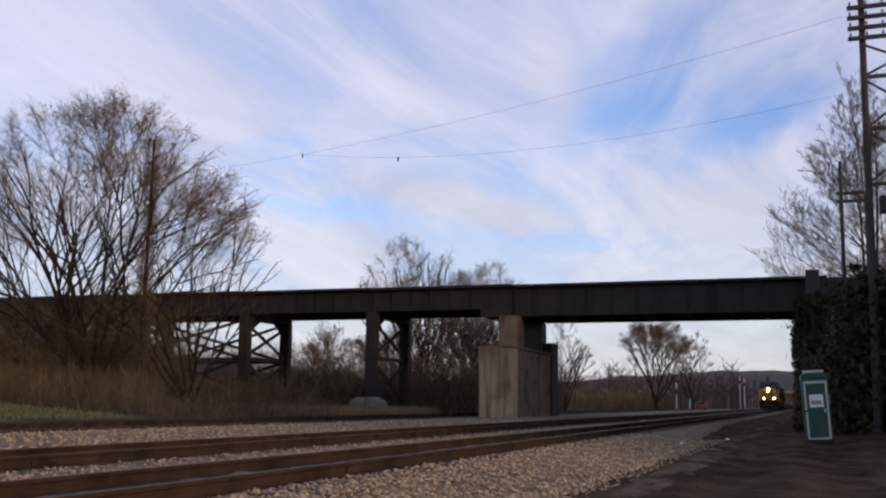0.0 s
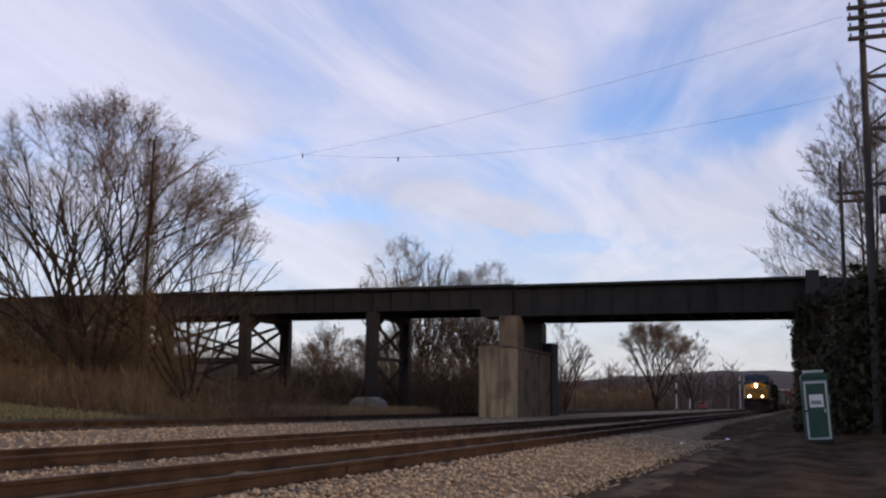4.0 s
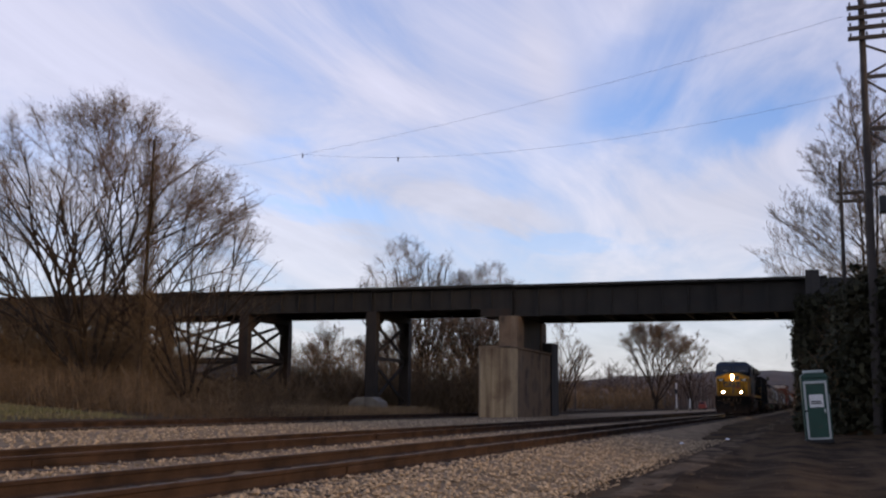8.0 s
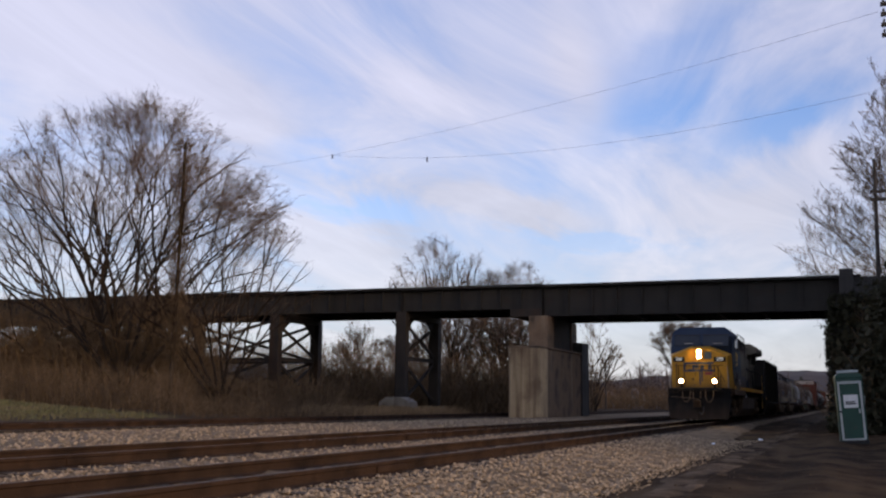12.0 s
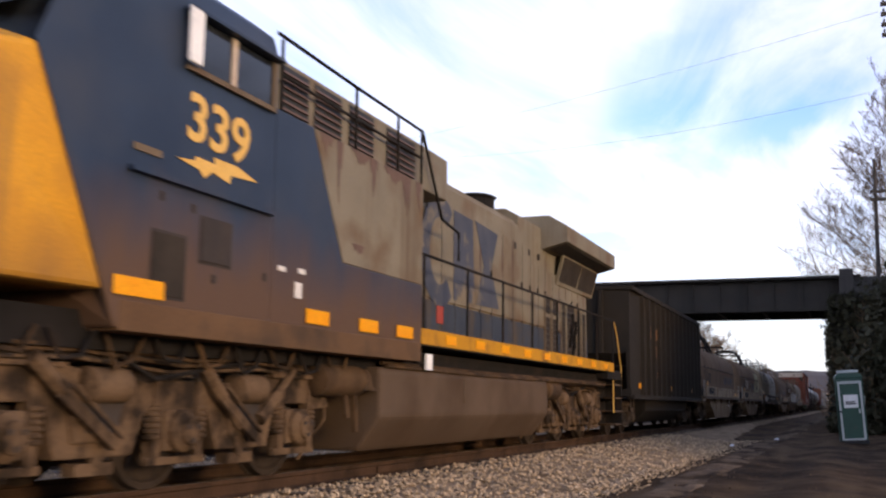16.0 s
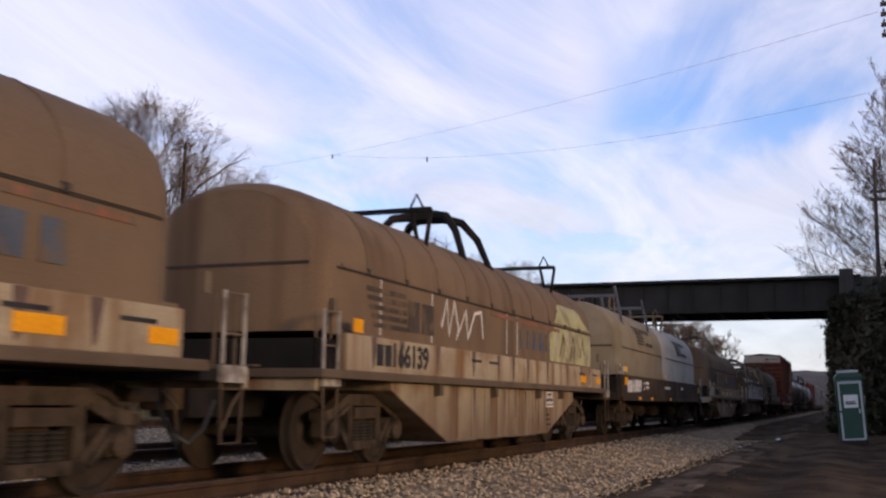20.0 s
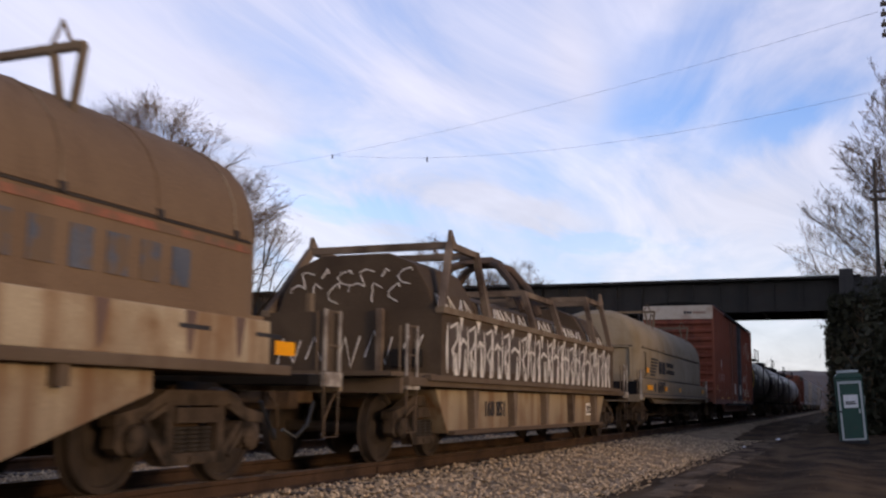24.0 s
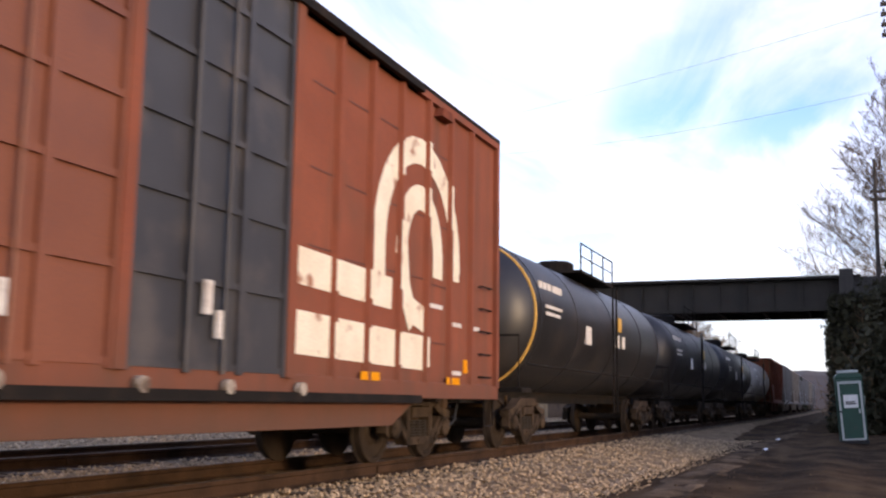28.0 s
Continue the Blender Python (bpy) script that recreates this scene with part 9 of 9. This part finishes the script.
    stroke(g, [(140.1 - s, 1.55), (140.5 - s, 1.62), (140.5 - s, 1.3), (140.2 - s, 1.25), (141.0 - s, 1.4), (141.0 - s, 1.2), (141.6 - s, 1.5)], 0.02, 1.464)
    part("chalk_scrawl", g, "white_mark", c, "thin chalk scrawl")
    plate("faded_patch", c, 1.462, 139.3 - s, 139.95 - s, 1.62, 1.78, "box_orange")
    # emblem: three nested arches open below over two broad bars
    e = Geo()
    for ra, rz, w in ((1.30, 1.42, 0.36), (0.62, 0.78, 0.34)):
        stroke(e, [(151.22 + ra * math.cos(a) - s, 2.78 + rz * math.sin(a)) for a in [math.pi * i / 14 for i in range(15)]], w, 1.465)
    stroke(e, [(149.92 - s, 2.8), (149.92 - s, 2.45)], 0.36, 1.467)
    stroke(e, [(150.62 - s, 2.8), (150.7 - s, 2.3), (150.95 - s, 1.9)], 0.34, 1.468)
    stroke(e, [(151.84 - s, 2.8), (151.84 - s, 2.62)], 0.34, 1.467)
    stroke(e, [(152.5 - s, 2.8), (152.5 - s, 2.66)], 0.34, 1.467)
    stroke(e, [(148.06 - s, 2.22), (150.2 - s, 2.16)], 0.40, 1.466)
    stroke(e, [(148.06 - s, 1.52), (151.4 - s, 1.46)], 0.46, 1.466)
    stroke(e, [(150.95 - s, 2.0), (151.4 - s, 1.9)], 0.34, 1.469)
    on_posts = Geo()
    for py_ in (148.76, 149.62, 150.5, 151.4, 152.25):
        for k in range(64):
            z = 1.2 + 0.05 * k
            y = py_ - 151.22
            r1, r2 = math.hypot(y / 1.30, (z - 2.78) / 1.42), math.hypot(y / 0.62, (z - 2.78) / 0.78)
            if (z > 2.7 and (0.86 < r1 < 1.13 or 0.74 < r2 < 1.24)) or (py_ < 150.3 and 2.0 < z < 2.4) or (py_ < 151.6 and 1.26 < z < 1.7) or (150.3 < py_ < 150.7 and 2.2 < z < 2.75):
                on_posts.box(1.531, 1.535, py_ - s - 0.034, py_ - s + 0.034, z - 0.025, z + 0.025)
    e.add(on_posts.v, on_posts.f)
    part("emblem", e, "emblem_cream", c, "large worn white emblem of arches and bars")
    for y, z, w, h in ((136.15, 1.45, 0.10, 1.0), (136.75, 1.48, 0.6, 0.22), (138.3, 1.07, 0.4, 0.10), (140.9, 1.07, 0.4, 0.10), (149.4, 1.06, 0.5, 0.1), (152.1, 1.06, 0.5, 0.1), (152.9, 1.24, 0.42, 0.2)):
        plate("reflector", c, 1.463 if z > 1.1 else 1.521, y - s, y + w - s, z, z + h, "reflector", "orange reflector")
    ladder(c, 1.47, 153.75 - s, 1.2, 2.6, 5, "dark_steel")
    for y in (137.95, 152.2):
        freight_truck(c, y - s)
    part("centre_sill", Geo().box(-0.35, 0.35, y0, y1, 0.68, 1.0), "dark_steel", c)
    return c


def tank_car(s, L, material, label, dome=True):
    c = rolling("tank_car", s, label, "freight car")
    r, zc = 1.48, 2.46
    y0, y1 = 0.85, L - 0.85
    prof = [(y0, 0.05), (y0 + 0.05, 0.5), (y0 + 0.22, 1.0), (y0 + 0.5, 1.36), (y0 + 0.85, r), (y1 - 0.85, r), (y1 - 0.5, 1.36), (y1 - 0.22, 1.0), (y1 - 0.05, 0.5), (y1, 0.05)]
    b = part("tank", Geo().lathe(prof, axis_x=False, n=40, centre=(0, 0, zc)), material, c, "glossy cylindrical tank", smooth=True)
    for y in (y0 + 0.9, L * 0.28, L * 0.5, L * 0.72, y1 - 0.9):
        part("weld_band", Geo().lathe([(y - 0.02, r), (y - 0.02, r + 0.012), (y + 0.02, r + 0.012), (y + 0.02, r)], axis_x=False, n=40, centre=(0, 0, zc)), material, b, smooth=True)
    part("stub_sill", Geo().box(-0.4, 0.4, 0.3, L - 0.3, 0.8, 1.05), "dark_steel", c)
    v = part("valve_housing", Geo().lathe([(0, 0.48), (0.36, 0.48), (0.42, 0.40)], n=18).mesh("valve_housing", "dark_steel"), "dark_steel", c, "dark valve housing")
    v.location, v.rotation_euler = (0, L / 2, zc + r - 0.03), (0, radians(-90), 0)
    part("platform", Geo().box(-1.1, 1.1, L / 2 - 1.7, L / 2 + 1.7, zc + r - 0.10, zc + r - 0.04), "dark_steel", c)
    for x in (-1.1, 1.1):
        g = Geo()
        for y in (-1.7, -0.6, 0.6, 1.7):
            g.rod([(x, L / 2 + y, zc + r - 0.1), (x, L / 2 + y, zc + r + 0.60)], 0.02, 5)
        g.rod([(x, L / 2 - 1.7, zc + r + 0.58), (x, L / 2 + 1.7, zc + r + 0.58)], 0.02, 5).rod([(x, L / 2 - 1.7, zc + r + 0.28), (x, L / 2 + 1.7, zc + r + 0.28)], 0.016, 5)
        part("platform_rail", g, "dark_steel", c)
        part("side_ladder", Geo().box(x * 1.38 - 0.02, x * 1.38 + 0.02, L / 2 - 0.22, L / 2 - 0.18, 0.6, 3.6).box(x * 1.38 - 0.02, x * 1.38 + 0.02, L / 2 + 0.18, L / 2 + 0.22, 0.6, 3.6), "dark_steel", c)
    for ya, sg in ((0.55, 1), (L - 0.55, -1)):
        part("end_platform", Geo().box(-1.45, 1.45, min(ya, ya + sg * 0.6), max(ya, ya + sg * 0.6), 1.0, 1.08), "dark_steel", c)
        part("end_rail", Geo().rod([(-1.4, ya, 1.05), (-1.4, ya, 2.0), (1.4, ya, 2.0), (1.4, ya, 1.05)], 0.02, 5), "dark_steel", c)
        part("side_rail", Geo().rod([(1.47, ya + sg * 0.3, 1.5), (1.50, L / 2, 1.5)], 0.02, 5), "dark_steel", c)
        coupler(c, ya - sg * 0.5, sg)
    if s < 160:
        part("head_stripe", Geo().lathe([(y0 + 0.64, r * 0.962), (y0 + 0.64, r * 0.974), (y0 + 0.68, r * 0.980), (y0 + 0.68, r * 0.97)], axis_x=False, n=40, centre=(0, 0, zc)), "grab_yellow", b, "thin yellow band")
    for y, z, w, h in ((1.9, 2.95, 0.22, 0.18), (2.2, 2.95, 0.22, 0.18), (2.5, 2.95, 0.22, 0.18), (2.85, 2.95, 0.7, 0.18), (2.0, 2.62, 1.2, 0.06), (2.0, 2.48, 1.0, 0.06), (5.2, 2.1, 0.5, 0.4), (8.3, 2.2, 0.35, 0.3), (9.0, 2.2, 0.35, 0.3)):
        x = math.sqrt(max(0.1, r * r - (z + h / 2 - zc) ** 2))
        plate("printed_bar", b, x - 0.02, y, y + w, z, z + h, "white_mark", "white painted marking", t=0.035)
    plate("placard", b, 1.46, 8.6, 8.95, 2.6, 2.95, "grab_yellow", "yellow placard", t=0.03)
    for y in (2.1, L - 2.1):
        freight_truck(c, y, spin=dome)
    return c


def hopper(s, L, material, label, zt=4.6):
    """A covered hopper with ribbed sides and sloped ends."""
    c = rolling("covered_hopper", s, label, "freight car")
    part("body", Geo().prism([(0.8, zt), (L - 0.8, zt), (L - 0.8, 2.5), (L - 3.0, 1.0), (3.0, 1.0), (0.8, 2.5)], "x", -1.45, 1.45), material, c, bevel=0.03)
    for i in range(12):
        y = 1.2 + (L - 2.4) * i / 11
        part("side_post", Geo().box(1.45, 1.52, y - 0.05, y + 0.05, 1.3 if 3 < y < L - 3 else 2.4, zt - 0.05), material, c)
    part("roof_walk", Geo().box(-0.4, 0.4, 0.8, L - 0.8, zt + 0.05, zt + 0.15), "frame_grey", c)
    part("side_sill", Geo().box(-1.5, 1.5, 0.5, L - 0.5, 1.0, 1.15), material, c)
    for y in (4.5, L / 2, L - 4.5):
        part("outlet", Geo().prism([(y - 1.2, 1.0), (y + 1.2, 1.0), (y + 0.4, 0.35), (y - 0.4, 0.35)], "x", -1.2, 1.2), material, c)
    for ya, sg in ((0.5, 1), (L - 0.5, -1)):
        coupler(c, ya - sg * 0.4, sg)
        part("end_ladder", Geo().box(1.35, 1.4, ya - 0.02, ya + 0.02, 1.0, zt).box(0.95, 1.0, ya - 0.02, ya + 0.02, 1.0, zt), "frame_grey", c)
    for y in (2.0, L - 2.0):
        freight_truck(c, y, spin=False)
    return c


locomotive()
coal_car(22.6)
trough_coil(36.75, "166176", "dusty brown arched-hood coil car with cream trough", marks_a, 8.4)
trough_coil(52.5, "166139", "brown arched-hood coil car with green painted patch and white scrawl", marks_b, 8.4)
two_hood_coil(68.2)
trough_coil(86.1, "166151", "brown arched-hood coil car with white scrawl on its trough", marks_c, 8.2, 3.6, -6.1, 6.1, 9.35, "frame_grey")
frame_coil(102.0)
smooth_coil(118.2)
boxcar(134.75)
tank_car(155.3, 16.0, "tank_black", "black railway tank car with white markings")
tank_car(171.4, 16.0, "tank_black", "black railway tank car with white markings")
tank_car(187.5, 15.8, "tank_black", "black railway tank car with white markings", False)
tank_car(203.4, 15.0, "hopper_grey", "pale grey railway tank car", False)
hopper(218.6, 16.0, "box_red", "brown covered hopper car", 4.4)
for k in range(6):
    hopper(234.8 + 16.2 * k, 16.0, "hopper_grey" if k % 3 != 1 else "box_top", "pale grey covered hopper car, dusty and streaked", 4.5)

# ---- small things on the ground ----
can = thing("litter", "white crumpled paper cup on the dirt", "litter", geo=Geo().lathe([(0, 0.05), (0.0, 0.055), (0.12, 0.042), (0.13, 0.03)], n=10), material="litter")
can2 = thing("litter", "small white paper scrap on the dirt", "litter", geo=Geo().add([(-0.06, -0.04, 0), (0.06, -0.05, 0.02), (0.07, 0.05, 0.0), (-0.05, 0.05, 0.035), (0, 0, 0.05)], [(0, 1, 4), (1, 2, 4), (2, 3, 4), (3, 0, 4), (3, 2, 1, 0)]), material="litter")


# ---- what moves ----
def train_y(t):
    """Where the front coupler is, in metres along the track."""
    u = 14.5 - t
    return 21.057 + 11.85 * u + (-0.13939 * u * u + 0.0028935 * u ** 3 if u > 0 else 0.0)


def motions():
    times = [0.5 * i for i in range(57)]
    for t_, s in CARS:
        walk(t_, [(t, pose(TRACKS[0], train_y(t) + s, 0)) for t in times])
    start = train_y(0)
    for w, place, r in WHEELS:
        walk(w, [(f / FPS, pose(*place, math.degrees((start - train_y(f / FPS)) / r), 0, 0)) for f in range(0, 841)])
    walk(can, [(0, pose(-2.84, 36.0, -0.33, 0, 10, 20)), (15.1, pose(-2.84, 36.0, -0.33, 0, 10, 20)), (15.5, pose(-2.6, 36.3, -0.32, 0, 10, 80)), (16.0, pose(-2.25, 36.6, -0.32, 0, 10, 150)), (16.6, pose(-2.2, 36.6, -0.33, 0, 10, 160)), (28, pose(-2.2, 36.6, -0.33, 0, 10, 160))])
    walk(can2, [(0, pose(-3.6, 30.0, -0.30)), (15.2, pose(-3.6, 30.0, -0.30)), (15.8, pose(-3.2, 29.5, -0.30, 0, 0, 60)), (16.5, pose(-2.75, 28.6, -0.31, 0, 0, 120)), (23.0, pose(-2.75, 28.6, -0.31, 0, 0, 120)), (24.5, pose(-2.5, 28.2, -0.31, 0, 0, 180)), (28, pose(-2.0, 27.5, -0.31, 0, 0, 240))])


motions()
